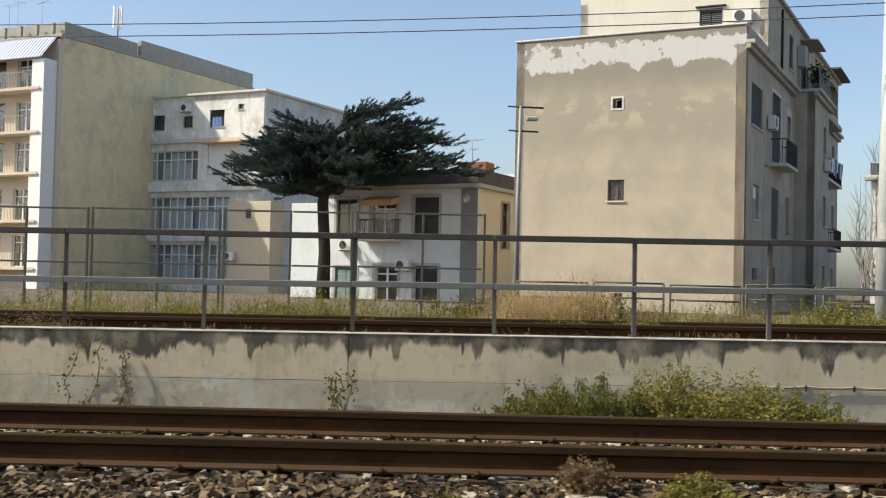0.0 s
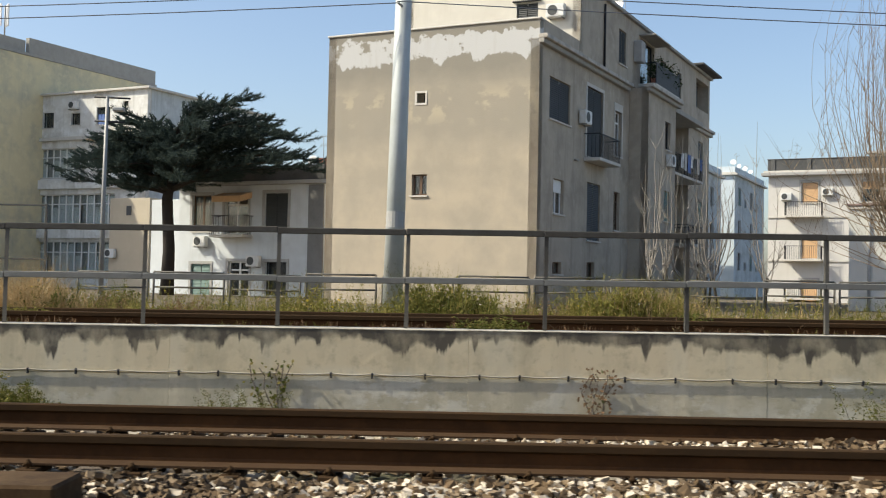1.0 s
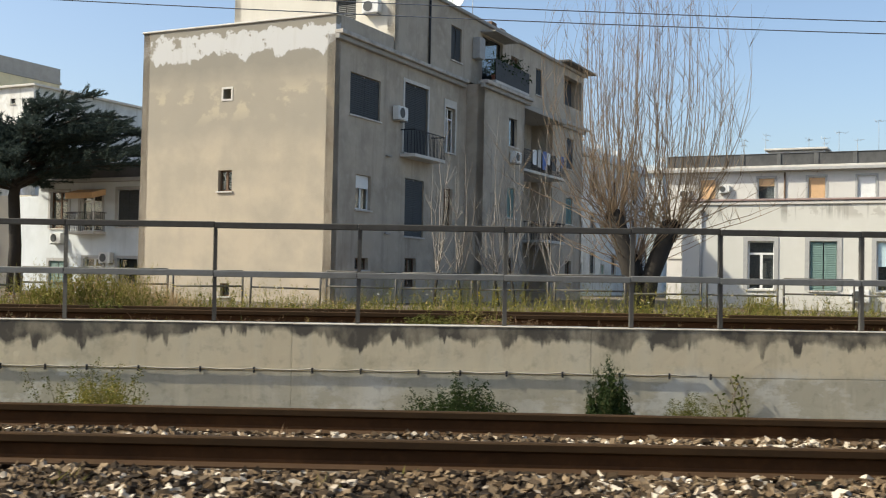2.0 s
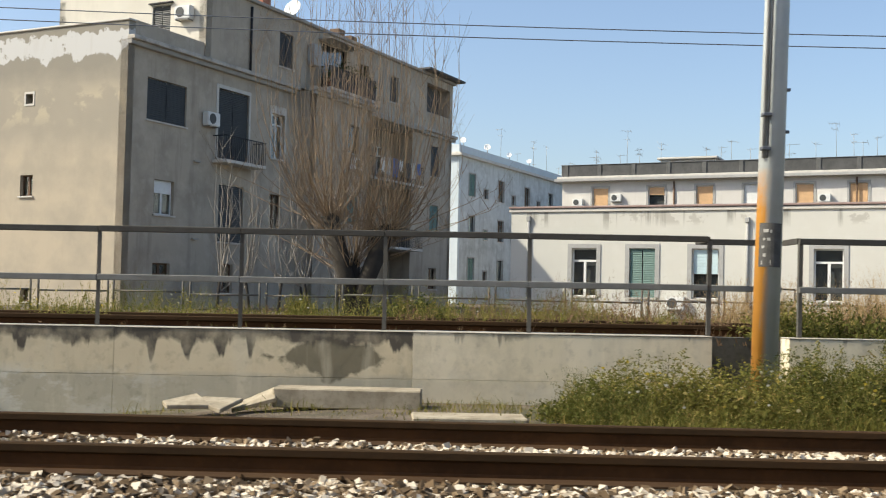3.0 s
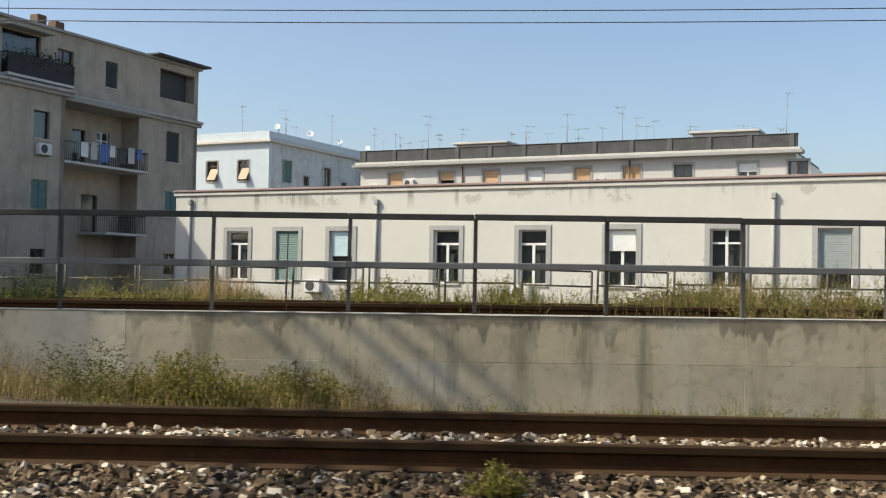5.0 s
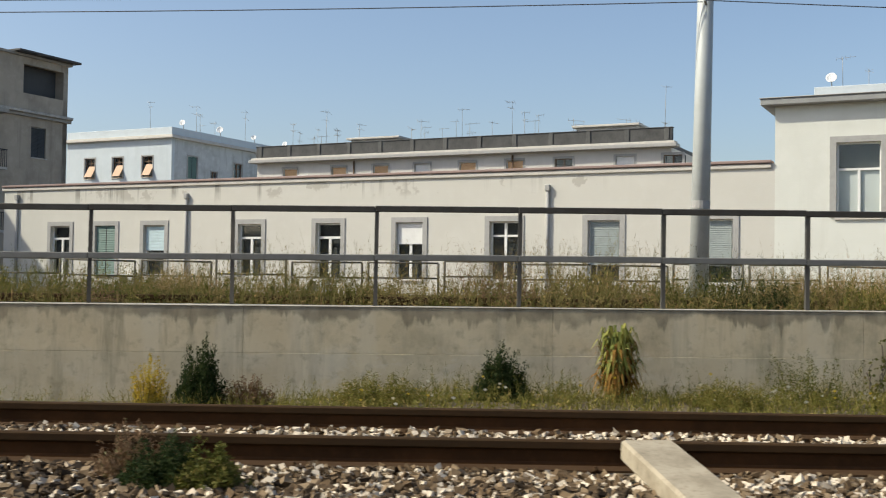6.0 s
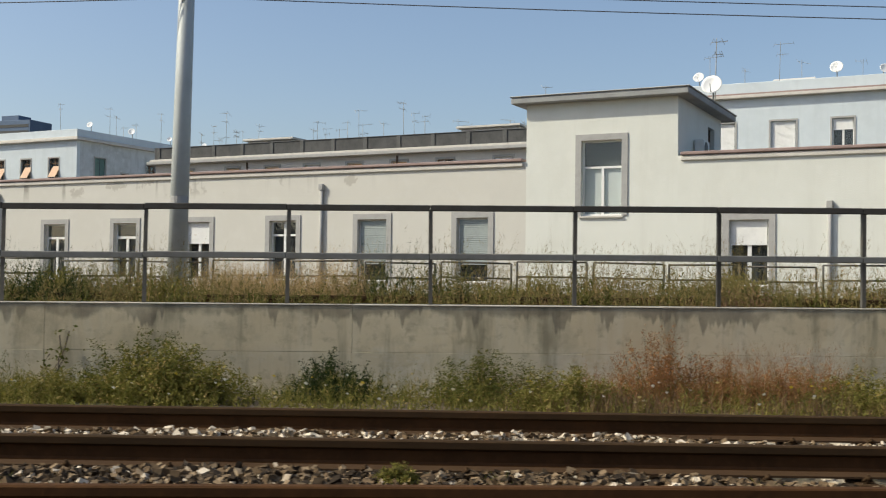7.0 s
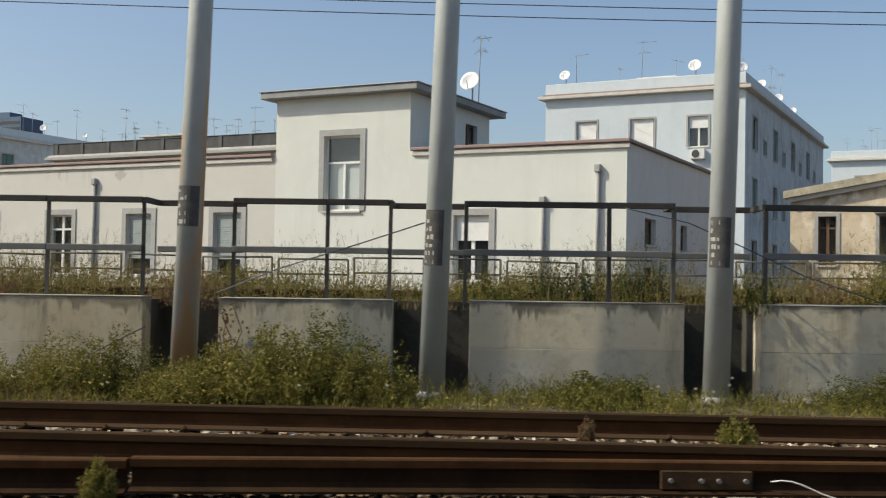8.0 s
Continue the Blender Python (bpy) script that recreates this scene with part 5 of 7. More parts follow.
# -- decayed ochre cottage --
def cottage():
    """A one-storey house whose gable front rises to a ridge."""
    h = build_house("cottage", 48.9, 67.5, "decayed single-storey ochre house with flaking walls and mossy gable roof", "house")
    side_wall(h, "front", (0, 0), 15, -0.2, 4.2, P_OCHRE, [(0.95, 1.55, 1.9, 3.6, "brown"), (2.95, 3.6, 1.9, 3.6, "brown"), (6.0, 6.8, 1.9, 3.6, "brown")], surround=0.12)
    side_wall(h, "left", (0, 8.35), 7.998, -0.2, 4.2, P_OCHRE)
    side_wall(h, "right", (15, 0.352), 8, -0.2, 4.2, P_OCHRE)
    side_wall(h, "back", (15, 8.7), 15, -0.2, 4.2, P_OCHRE)
    bm = bmesh.new()
    a = [bm.verts.new(q) for y in (0.0, 0.35) for q in ((0.0, y, 4.203), (15.0, y, 4.203), (7.5, y, 5.5))]
    for f in ((0, 1, 2), (5, 4, 3), (0, 3, 4, 1), (1, 4, 5, 2), (2, 5, 3, 0)):
        bm.faces.new([a[q] for q in f])
    part("gable", bm, P_OCHRE, h)
    for sx, name in ((1, "roof"), (-1, "roof")):
        for y0, y1, lo, hi, mat, nm in ((-0.32, 9.1, 0.06, 0.32, M_MOSSY, name), (-0.18, -0.004, -0.1, 0.056, M_COPING, "raking_cornice")):
            bm = bmesh.new()
            e = -0.2 if nm == "roof" else -0.1
            v = [bm.verts.new((7.5 + sx * (q - 7.5), y, 4.203 + 1.3 * q / 7.5 + dz)) for y in (y0, y1) for q, dz in ((e, lo), (7.5, lo), (7.5, hi), (e, hi))]
            for f in ((0, 1, 2, 3), (7, 6, 5, 4), (0, 4, 5, 1), (1, 5, 6, 2), (2, 6, 7, 3), (3, 7, 4, 0)):
                bm.faces.new([v[q] for q in f])
            part(nm, bm, mat, h)
    part("awning", soft_box(2.8, 3.8, -0.4, -0.004, 3.68, 3.76, 0.01), M_STONE_TRIM, h)


M_MOSSY = plain("mossy_roof_edge", (0.50, 0.44, 0.32), 0.95, vary=0.8, scale=1.4, dirt=(0.16, 0.15, 0.10), bump=0.01)
cottage()


P_COOL = plaster("cool_white_plaster", (0.60, 0.63, 0.64), (0.42, 0.44, 0.44), (0.67, 0.70, 0.71), 0.5, 0.5)
M_DARK_PIER = plain("dark_grey_pier", (0.21, 0.21, 0.205), 0.9, vary=0.4, scale=2)
P_YELLOW = plaster("yellow_cream_plaster", (0.62, 0.56, 0.42), (0.50, 0.44, 0.33), (0.68, 0.62, 0.48), 0.3, 0.3)


# -- small white house behind the pine --
def small_house():
    h = build_house("small_house", -31.6, 49.5, "two-storey white house with grey trim and a dark parapet", "house")
    ws = [(0.9, 2.15, 3.55, 5.45, "brown"), (3.0, 4.45, 3.4, 5.4, "casement"), (5.5, 6.9, 3.6, 5.5, "dark_shutter"), (0.9, 2.15, 0.15, 1.85, "green_shutter"), (3.3, 4.6, 0.2, 2.0, "casement"), (5.6, 6.9, 0.3, 2.0, "dark_frame")]
    m = side_wall(h, "front", (0, 0), 9.0, -0.2, 5.9, P_COOL, ws, surround=0.15)
    slab(h, "corner_pier", 8.15, 9.05, -0.09, -0.003, -0.2, 5.85, M_DARK_PIER)
    side_wall(h, "right", (9.0, 0.352), 7.5, -0.2, 5.9, P_YELLOW, [(2.7, 3.7, 3.0, 5.4, "brown")], surround=0.12)
    side_wall(h, "left", (0, 7.85), 7.498, -0.2, 5.9, P_WHITE)
    side_wall(h, "back", (9.0, 8.2), 9.0, -0.2, 5.9, P_WHITE)
    slab(h, "cornice", -0.2, 9.3, -0.3, 8.4, 5.903, 6.1, M_STONE_TRIM)
    slab(h, "parapet", -0.05, 9.1, -0.15, 8.2, 6.103, 6.85, M_DARK_PARAPET)
    slab(h, "chimney_stack", 6.9, 8.3, 2.5, 3.6, 6.853, 7.5, M_RED_BRICK)
    bm = bmesh.new()
    v = box(bm, 2.9, 4.7, -1.0, -0.02, 5.25, 5.55)
    for q in v:
        if q.co.y < -0.5:
            q.co.z -= 0.25
    part("awning", bm, M_ORANGE, h, "faded orange door awning")
    balcony(h, m @ pose(2.7, 0, 3.35), 2.1, 0.9)
    w = h.matrix_basis
    cooler(w @ pose(5.0, 0, 1.75))
    cooler(w @ pose(1.6, 0, 2.75))
    slab(h, "white_annex", -2.3, -0.02, 0.5, 6.0, -0.2, 5.3, P_COOL)
    dish(w @ pose(6.4, 3.0, 6.86), 0.26)
    antenna(w @ pose(8.0, 1.5, 6.86), 1.7)


small_house()


# -- weathered white tenement with glazed verandas --
def veranda_house():
    h = build_house("tenement", -53.0, 59.1, "weathered white tenement with rows of glazed verandas", "apartment house")
    hs = [(1.35, 2.35, 11.2, 12.25, "dark_frame"), (3.95, 4.75, 11.3, 12.1, "dark_frame"), (6.2, 7.4, 11.25, 12.4, "dark_frame"), (8.5, 8.95, 12.35, 12.7, "dark_frame"), (0.5, 5.3, 7.75, 9.75, "veranda"), (6.1, 9.2, 8.1, 10.1, "white_roller"), (0.4, 8.0, 4.4, 6.6, "veranda"), (0.6, 8.3, 1.0, 3.4, "veranda")]
    m = side_wall(h, "front", (0, 0), 10.6, -0.2, 13.4, P_PEELED, hs)
    part("upper_band", soft_box(0.0, 10.5, -0.25, -0.003, 10.25, 10.5, 0.02), M_COPING, h, at=m)
    part("lower_band", soft_box(0.0, 10.5, -0.25, -0.003, 6.95, 7.6, 0.02), P_PEELED, h, at=m)
    part("ground_band", soft_box(0.0, 10.5, -0.25, -0.003, 3.6, 4.3, 0.02), P_PEELED, h, at=m)
    part("orange_awning", soft_box(6.0, 9.3, -0.7, -0.003, 10.12, 10.22, 0.01), M_ORANGE, h, at=m)
    # the end wall's shade is in its darker plaster
    side_wall(h, "right", (10.6, 0.352), 12, -0.2, 13.4, P_BLUE_SHADED)
    side_wall(h, "back", (10.6, 12.7), 10.6, -0.2, 13.4, P_OFFWHITE)
    side_wall(h, "left", (0, 12.35), 11.998, -0.2, 13.4, P_OFFWHITE)
    slab(h, "roof", -0.1, 10.9, -0.25, 12.9, 13.403, 13.56, M_COPING)
    slab(h, "cream_annex", 9.3, 12.6, -1.8, -0.26, -0.2, 6.1, P_CREAM)
    # a plate on the face, coloured as the shade of a hole
    slab(h, "annex_hole_shade", 10.7, 11.1, -1.84, -1.803, 5.0, 5.6, M_ROOM_SHADE)
    w = h.matrix_basis
    cooler(w @ pose(4.3, 0, 12.35))
    cooler(w @ pose(9.6, -1.8, 2.3))
    cloth(w @ pose(6.45, -0.06, 11.9), 0.8, 0.7, M_BLUE_CLOTH, "blue cloth hung in a window opening")


veranda_house()


# -- olive beige block with striped awnings --
def balcony_block():
    h = build_house("balcony_block", -59.8, 50.4, "five-storey olive-beige block with orange balconies and striped awnings", "apartment house")
    W = 8.1
    hs = []
    for z in (12.7, 10.0, 7.45, 4.5, 1.6):
        hs.append((1.6, 3.6, z, z + 2.0, "brown"))
        hs.append((4.6, 6.0, z, z + 2.0, "casement"))
    m = side_wall(h, "front", (0, 0), W, -0.2, 15.75, P_ORANGE_WALL, hs)
    for z in (12.65, 9.95, 7.4, 4.45, 1.55):
        balcony(h, m @ pose(0.3, 0, z), 6.1, 1.1, mat=M_GALV)
        part("slab_edge", soft_box(0.28, 7.72, -1.16, -1.104, z - 0.16, z + 0.02, 0.01), M_PALE_ORANGE, h, at=m)
    part("white_pier", soft_box(6.95, 7.98, -1.05, -0.004, -0.1, 14.4, 0.02), M_WHITE, h, "white painted corner strip", at=m)
    bm = bmesh.new()
    v = box(bm, 0.4, 7.9, -1.25, -0.02, 14.45, 14.5)
    for q in v:
        if q.co.y > -1:
            q.co.z += 1.45
    part("awning", bm, M_STRIPE, h, "blue and white striped cloth awning", at=m)
    side_wall(h, "right", (W, 0.352), 19.3, -0.2, 15.95, P_OLIVE)
    side_wall(h, "back", (W, 20.0), W, -0.2, 15.95, P_OLIVE)
    side_wall(h, "left", (0, 19.65), 19.298, -0.2, 15.95, P_OLIVE)
    slab(h, "roof_edge", -0.1, W + 0.1, 0.1, 20.1, 15.953, 16.15, M_GREY_TRIM)
    slab(h, "parapet", W - 0.3, W + 0.04, 7.3, 20.0, 16.153, 17.2, M_GREY_TRIM)
    slab(h, "roof_hut", 2.0, W - 0.2, 0.6, 7.2, 16.153, 17.0, M_GREY_TRIM)
    w = h.matrix_basis
    for x, y in ((1.0, 0.7), (2.4, 1.2), (3.6, 0.8), (5.0, 1.5)):
        antenna(w @ pose(x, y, 16.15), 2.6)
    a = thing("mobile_mast", w @ pose(7.2, 6.0, 16.98), "slim white mobile-phone mast with three panels", "antenna")
    bm = bmesh.new()
    tube(bm, [(0, 0, 0), (0, 0, 2.2)], 0.05, 8)
    part("mast", bm, M_GALV, a)
    for k in range(3):
        t = math.tau * k / 3
        part("panel_antenna", soft_box(-0.08, 0.08, -0.05, 0.05, 0.8, 2.3, 0.02), M_DISH, a, at=pose(0.28 * math.cos(t), 0.28 * math.sin(t), 0))
    for z in (16.2,):
        for k in range(6):
            slab(h, "balustrade_pier", 0.2 + 1.4 * k, 0.4 + 1.4 * k, 0.15, 0.35, z, z + 0.7, M_GREY_TRIM)


M_PALE_ORANGE = plain("faded_orange_edge", (0.64, 0.50, 0.39), 0.85, vary=0.4)
P_ORANGE_WALL = plaster("cream_balcony_plaster", (0.62, 0.52, 0.40), (0.50, 0.38, 0.26), (0.68, 0.60, 0.48), 0.3, 0.3)
balcony_block()


# ---- inner fences ----
def inner_fence():
    """Low tubular barrier panels along the far edge of the terrace line."""
    rnd = random.Random(14)
    first = None
    x = 1.2
    k = 0
    while x < 100:
        w = 1.2
        z = wall_top(x) - 0.1
        if first is None:
            first = thing("barrier_panel", pose(x, 19.0, z), "low galvanised tubular barrier panel in the weeds", "barrier", "barrier panels")
            bm = bmesh.new()
            tube(bm, [(0, 0, 0), (0, 0, 0.66)], 0.02, 8)
            post = mesh_of("post", bm, M_POST)
            for px in (0.0, w):
                part("post", post, None, first, at=pose(px, 0, 0))
            for pz in (0.66, 0.4):
                bm = bmesh.new()
                tube(bm, [(0, 0, pz), (w, 0, pz)], 0.016, 8)
                part("rail", bm, M_POST, first)
        else:
            copy_thing(first, pose(x, 19.0 + rnd.uniform(-0.05, 0.05), z + rnd.uniform(-0.03, 0.03), 0, rnd.uniform(-1, 1), rnd.uniform(-2, 2)))
        x += 1.31
    first = None
    for k in range(13):
        x = -1.58 - 2.28 * k
        z = wall_top(x) - 0.1
        if first is None:
            first = thing("fence_panel", pose(x, 19.0, z), "tall dark steel mesh-less fence panel", "fence", "tall fence panels")
            for px in (0.0, 1.14, 2.2):
                part("post", soft_box(px - 0.02, px + 0.02, -0.02, 0.02, 0, 1.82, 0.004), M_POST, first)
            for pz in (0.85, 1.78):
                part("rail", soft_box(0.034, 1.106, -0.015, 0.015, pz, pz + 0.032, 0.004), M_POST, first)
                part("rail", soft_box(1.174, 2.166, -0.015, 0.015, pz, pz + 0.032, 0.004), M_POST, first)
        else:
            copy_thing(first, pose(x, 19.0, z))


inner_fence()


def lamp_post():
    p = thing("aerial_post", pose(1.25, 20.1, 0.45), "slim pale post with cross bars and a small head", "post")
    bm = bmesh.new()
    tube(bm, [(0, 0, 0), (0, 0, 2.2), (0.02, 0, 3.95)], [0.05, 0.04, 0.03], 8)
    part("shaft", bm, M_GALV, p)
    for z, a, b in ((3.94, -0.22, 0.44), (3.5, -0.2, 0.35)):
        bm = bmesh.new()
        tube(bm, [(a, 0, z), (b, 0, z - 0.02)], 0.018, 6)
        part("cross_bar", bm, M_DARK_IRON, p)
    part("head", soft_box(0.12, 0.34, -0.06, 0.06, 3.68, 3.76, 0.02), M_STONE_TRIM, p)


lamp_post()


# ---- trackside things ----
def ground_signal():
    """A shunting signal: a ribbed cabinet whose two hooded lamps look along the line."""
    s = thing("ground_signal", pose(29.36, 9.3, 0.06, 0, 0, 8) @ Matrix.Diagonal((0.74, 0.88, 0.88, 1)), "small black ground signal with two hooded lamps and a white plate", "signal")
    bm = bmesh.new()
    prof = [(-0.02, 0.0), (0.16, 0.0), (0.20, 0.28), (0.14, 0.49), (0.06, 0.53), (0.02, 0.5)]
    sides = [[bm.verts.new((x, y, z)) for x, z in prof] for y in (-0.15, 0.15)]
    for k in range(len(prof)):
        j = (k + 1) % len(prof)
        bm.faces.new((sides[0][k], sides[0][j], sides[1][j], sides[1][k]))
    bm.faces.new(sides[0])
    bm.faces.new(sides[1])
    bmesh.ops.bevel(bm, geom=bm.edges[:], offset=0.012, segments=2, affect="EDGES")
    part("case", bm, M_BLACK, s)
    for k, x in enumerate((0.05, 0.1, 0.15)):
        part("rib", soft_box(x - 0.008, x + 0.008, -0.166, -0.148, 0.02, 0.42, 0.004), M_BLACK, s)
    part("face_plate", soft_box(-0.045, -0.02, -0.15, 0.15, 0.0, 0.46, 0.008), M_BLACK, s)
    for z in (0.49, 0.31):
        bm = bmesh.new()
        tube(bm, [(-0.03, -0.1, z), (-0.1, -0.1, z + 0.005), (-0.19, -0.1, z + 0.012)], [0.034, 0.044, 0.047], 14)
        hood = part("hood", bm, M_BLACK, s)
        bm = bmesh.new()
        tube(bm, [(-0.191, -0.1, z + 0.012), (-0.194, -0.1, z + 0.012)], 0.036, 14)
        part("lens", bm, M_DARK_SHUT, hood)
    part("plate", soft_box(-0.05, 0.015, -0.178, -0.171, 0.1, 0.21, 0.002), M_PAPER, s, "small white plate")
    part("foot", soft_box(-0.14, 0.24, -0.2, 0.2, -0.09, -0.004, 0.02), M_CONC, s)


ground_signal()


def slabs():
    for x, y, z, l, w, h, rz, lab in ((21.72, 10.3, 0.125, 1.36, 0.34, 0.18, -1, "pale hollow concrete duct block by the wall"), (22.82, 9.55, 0.045, 0.98, 0.42, 0.05, 3, "flat worn concrete slab in the dirt"), (31.15, 9.3, 0.12, 0.42, 0.3, 0.07, 5, "short concrete duct lid on the verge"), (31.15, 9.3, 0.19, 0.4, 0.28, 0.05, 8, "short concrete duct lid on the verge"), (31.4, 10.1, 0.08, 1.7, 0.5, 0.08, 0, "concrete footing slab round a pole"), (33.2, 10.1, 0.06, 1.3, 0.3, 0.07, -8, "broken concrete slab at the wall foot"), (30.3, 10.1, 0.05, 1.2, 0.4, 0.08, 3, "concrete slab beside a ground signal")):
        solo("concrete_slab", soft_box(-l / 2, l / 2, -w / 2, w / 2, -h / 2, h / 2, 0.012), M_SLAB, lab, "slab", at=pose(x, y, z, 0, 0, rz), group="loose slabs")
    for x, y, l, tilt, turn in ((20.86, 10.2, 0.42, 20, 6), (20.55, 10.0, 0.34, -5, -20), (20.28, 9.95, 0.36, 4, 30)):
        bm = bmesh.new()
        v = box(bm, -l / 2, l / 2, -0.2, 0.2, -0.02, 0.02)
        for q in v:
            if q.co.x < 0:
                q.co.y *= 0.35
        bmesh.ops.bevel(bm, geom=bm.edges[:], offset=0.006, segments=1, affect="EDGES")
        solo("broken_plate", bm, M_SLAB, "broken concrete plate tilted on the rubble by the wall", "slab", at=pose(x, y, 0.08, 10, -tilt, turn), group="broken plates")
    solo("timber_baulk", soft_box(-1.15, 1.15, -0.2, 0.2, -0.12, 0.12, 0.015), M_TIMBER, "dark tarred timber baulk beside the rail", "timber", at=pose(4.6, 5.36, 0.02, 0, 0, -1))
    solo("concrete_beam", soft_box(-0.15, 0.15, -0.62, 0.62, -0.06, 0.06, 0.015), M_SLAB, "cracked narrow concrete beam propped on the rail", "beam", at=pose(47.05, 5.6, 0.11, 7, 0, 8))


slabs()


def fishplate():
    f = thing("fishplate", pose(63.3, 5.735, 0.12, 0, 0, 4), "rusted bolted rail joint plate on the switch rail", "rail joint")
    part("plate", soft_box(-0.24, 0.24, -0.02, 0.0, -0.05, 0.05, 0.006), M_TIMBER, f)
    bm = bmesh.new()
    tube(bm, [(0, -0.04, 0), (0, -0.02, 0)], 0.013, 6)
    nut = mesh_of("bolt", bm, M_GALV)
    for x in (-0.19, -0.03, 0.06, 0.2):
        part("bolt", nut, None, f, at=pose(x, 0, 0))
    bm = bmesh.new()
    pts = [(0.33 + 0.05 * k, -0.03 - 0.012 * k, 0.0 + 0.012 * math.sin(k * 0.9) - 0.0016 * k * k) for k in range(10)]
    tube(bm, pts, 0.0045, 6)
    part("bond_cable", bm, M_PAPER, f, "pale bonding cable")


fishplate()


def wall_cable():
    """A slack cable on hooks along the stained wall."""
    c = thing("wall_cable", pose(0, 10.757, 0), "slack grey cable on rusty hooks along the wall", "cable")
    rnd = random.Random(9)
    xs = [3.0]
    while xs[-1] < 17.5:
        xs.append(xs[-1] + rnd.uniform(0.38, 0.62))
    bm = bmesh.new()
    pts = []
    for a, b in zip(xs, xs[1:]):
        for t in (0, 0.33, 0.66):
            pts.append((a + (b - a) * t, -0.012, wall_top(a) - 0.44 - 0.012 * math.sin(t * math.pi)))
    tube(bm, pts, 0.0075, 6)
    part("cable", bm, M_CONC, c)
    bm = soft_box(-0.010, 0.010, -0.022, 0.0, -0.045, 0.012, 0.003)
    me = mesh_of("hook", bm, M_DARK_IRON)
    for x in xs:
        part("hook", me, None, c, at=pose(x, 0, wall_top(x) - 0.44))


wall_cable()


def slack_cable(pts, label):
    bm = bmesh.new()
    tube(bm, pts, 0.007, 6)
    solo("stay_cable", bm, M_WIRE, label, "cable", group="stay cables")


slack_cable([(61.66, 10.35, 1.66), (61.0, 10.6, 1.45), (60.2, 10.8, 1.2), (59.6, 10.9, 0.96)], "dark slack stay cable from a pole to the wall")
slack_cable([(63.6, 10.8, 1.86), (64.2, 10.7, 1.72), (64.62, 10.55, 1.52), (65.3, 10.6, 1.22), (66.6, 10.68, 0.8)], "dark slack stay cable from a pole to the wall")


slack_cable([(57.9, 10.55, 0.05), (58.4, 10.68, 0.33), (58.95, 10.7, 0.62)], "dark stay rod slanting down the wall beside a pole")
slack_cable([(32.5, 9.75, 0.10), (33.0, 9.8, 0.085), (33.5, 9.72, 0.07), (34.1, 9.78, 0.06)], "black cable lying loose along the wall foot")
slack_cable([(54.30, 10.2, -0.02), (54.36, 10.2, 0.08), (54.52, 10.18, 0.17), (54.66, 10.18, 0.10), (54.74, 10.2, 0.0)], "bent dark rod sticking out of the weeds")


# ---- plants ----
def blades(name, n, sample, h0, h1, width, mat, seed, label, lean=0.5, category="weeds"):
    """Thin grass blades, each a bent pair of triangles."""
    rng = np.random.default_rng(seed)
    p = sample(rng, n)
    h = rng.uniform(h0, h1, n) * p[:, 3] * rng.uniform(0.45, 1.0, n)
    lean = lean * 1.5
    a = rng.uniform(0, math.tau, n)
    d = np.stack([np.cos(a), np.sin(a), np.zeros(n)], 1)
    l = rng.uniform(0.1, 1.0, n)[:, None] * lean * h[:, None]
    b = rng.uniform(0, math.tau, n)
    ld = np.stack([np.cos(b), np.sin(b), np.zeros(n)], 1)
    w = width * rng.uniform(0.6, 1.4, n)[:, None]
    base = p[:, :3]
    up = np.array([0, 0, 1.0])
    v = np.stack([base - d * w, base + d * w, base + ld * l * 0.35 + up * h[:, None] * 0.6 + d * w * 0.8, base + ld * l * 0.35 + up * h[:, None] * 0.6 - d * w * 0.8, base + ld * l + up * h[:, None]], 1)
    k = 5 * np.arange(n)[:, None]
    quads = (np.array([[0, 1, 2, 3]]) + k).tolist()
    tris = (np.array([[3, 2, 4]]) + k).tolist()
    me = from_arrays(name, v.reshape(-1, 3), quads + tris, mat)
    return solo(name, me, None, label, category, kind="stuff")


def tufts(x0, x1, y0, y1, zf, clump=0.5, seed=1, spots=140):
    """Scatter in clumps: heights vary with the clump."""
    def sample(rng, n):
        c = np.stack([rng.uniform(x0, x1, spots), rng.uniform(y0, y1, spots)], 1)
        tall = rng.uniform(0.35, 1.0, spots)
        i = rng.integers(0, spots, n)
        x = c[i, 0] + rng.normal(0, clump, n)
        y = np.clip(c[i, 1] + rng.normal(0, clump * 0.6, n), y0, y1)
        return np.stack([x, y, zf(x, y), tall[i] * np.exp(-((x - c[i, 0]) ** 2) / (2.2 * clump ** 2))], 1)
    return sample


def terrace_z(x, y):
    return 0.628 + 0.0049 * np.clip(x, -40, 110) - 0.11


def low_z(x, y):
    return np.interp(x, VERGE_X, VERGE_Z) * np.clip((y - 8.3) / 1.3, 0, 1) - 0.01


blades("terrace_weeds", 26000, tufts(-18, 85, 14.6, 18.6, terrace_z, 0.55, 1, 420), 0.10, 0.55, 0.0045, M_GRASS, 41, "tall green and yellowing weeds along the terrace")
blades("terrace_weeds", 18000, tufts(-18, 85, 11.3, 14.4, terrace_z, 0.45, 2, 300), 0.05, 0.22, 0.004, M_GRASS, 42, "short weeds between the terrace rails")
blades("dry_grass", 9000, tufts(-18, 85, 14.4, 18.8, terrace_z, 0.6, 3, 60), 0.2, 0.7, 0.0035, M_DRY, 43, "pale dry grass stalks in tufts on the terrace", 0.35)
blades("feather_weeds", 20000, tufts(40, 85, 11.4, 15.5, terrace_z, 0.4, 2, 260), 0.15, 0.56, 0.004, M_FEATHER, 53, "tall feathery brown-green weeds behind the parapet", 0.25)
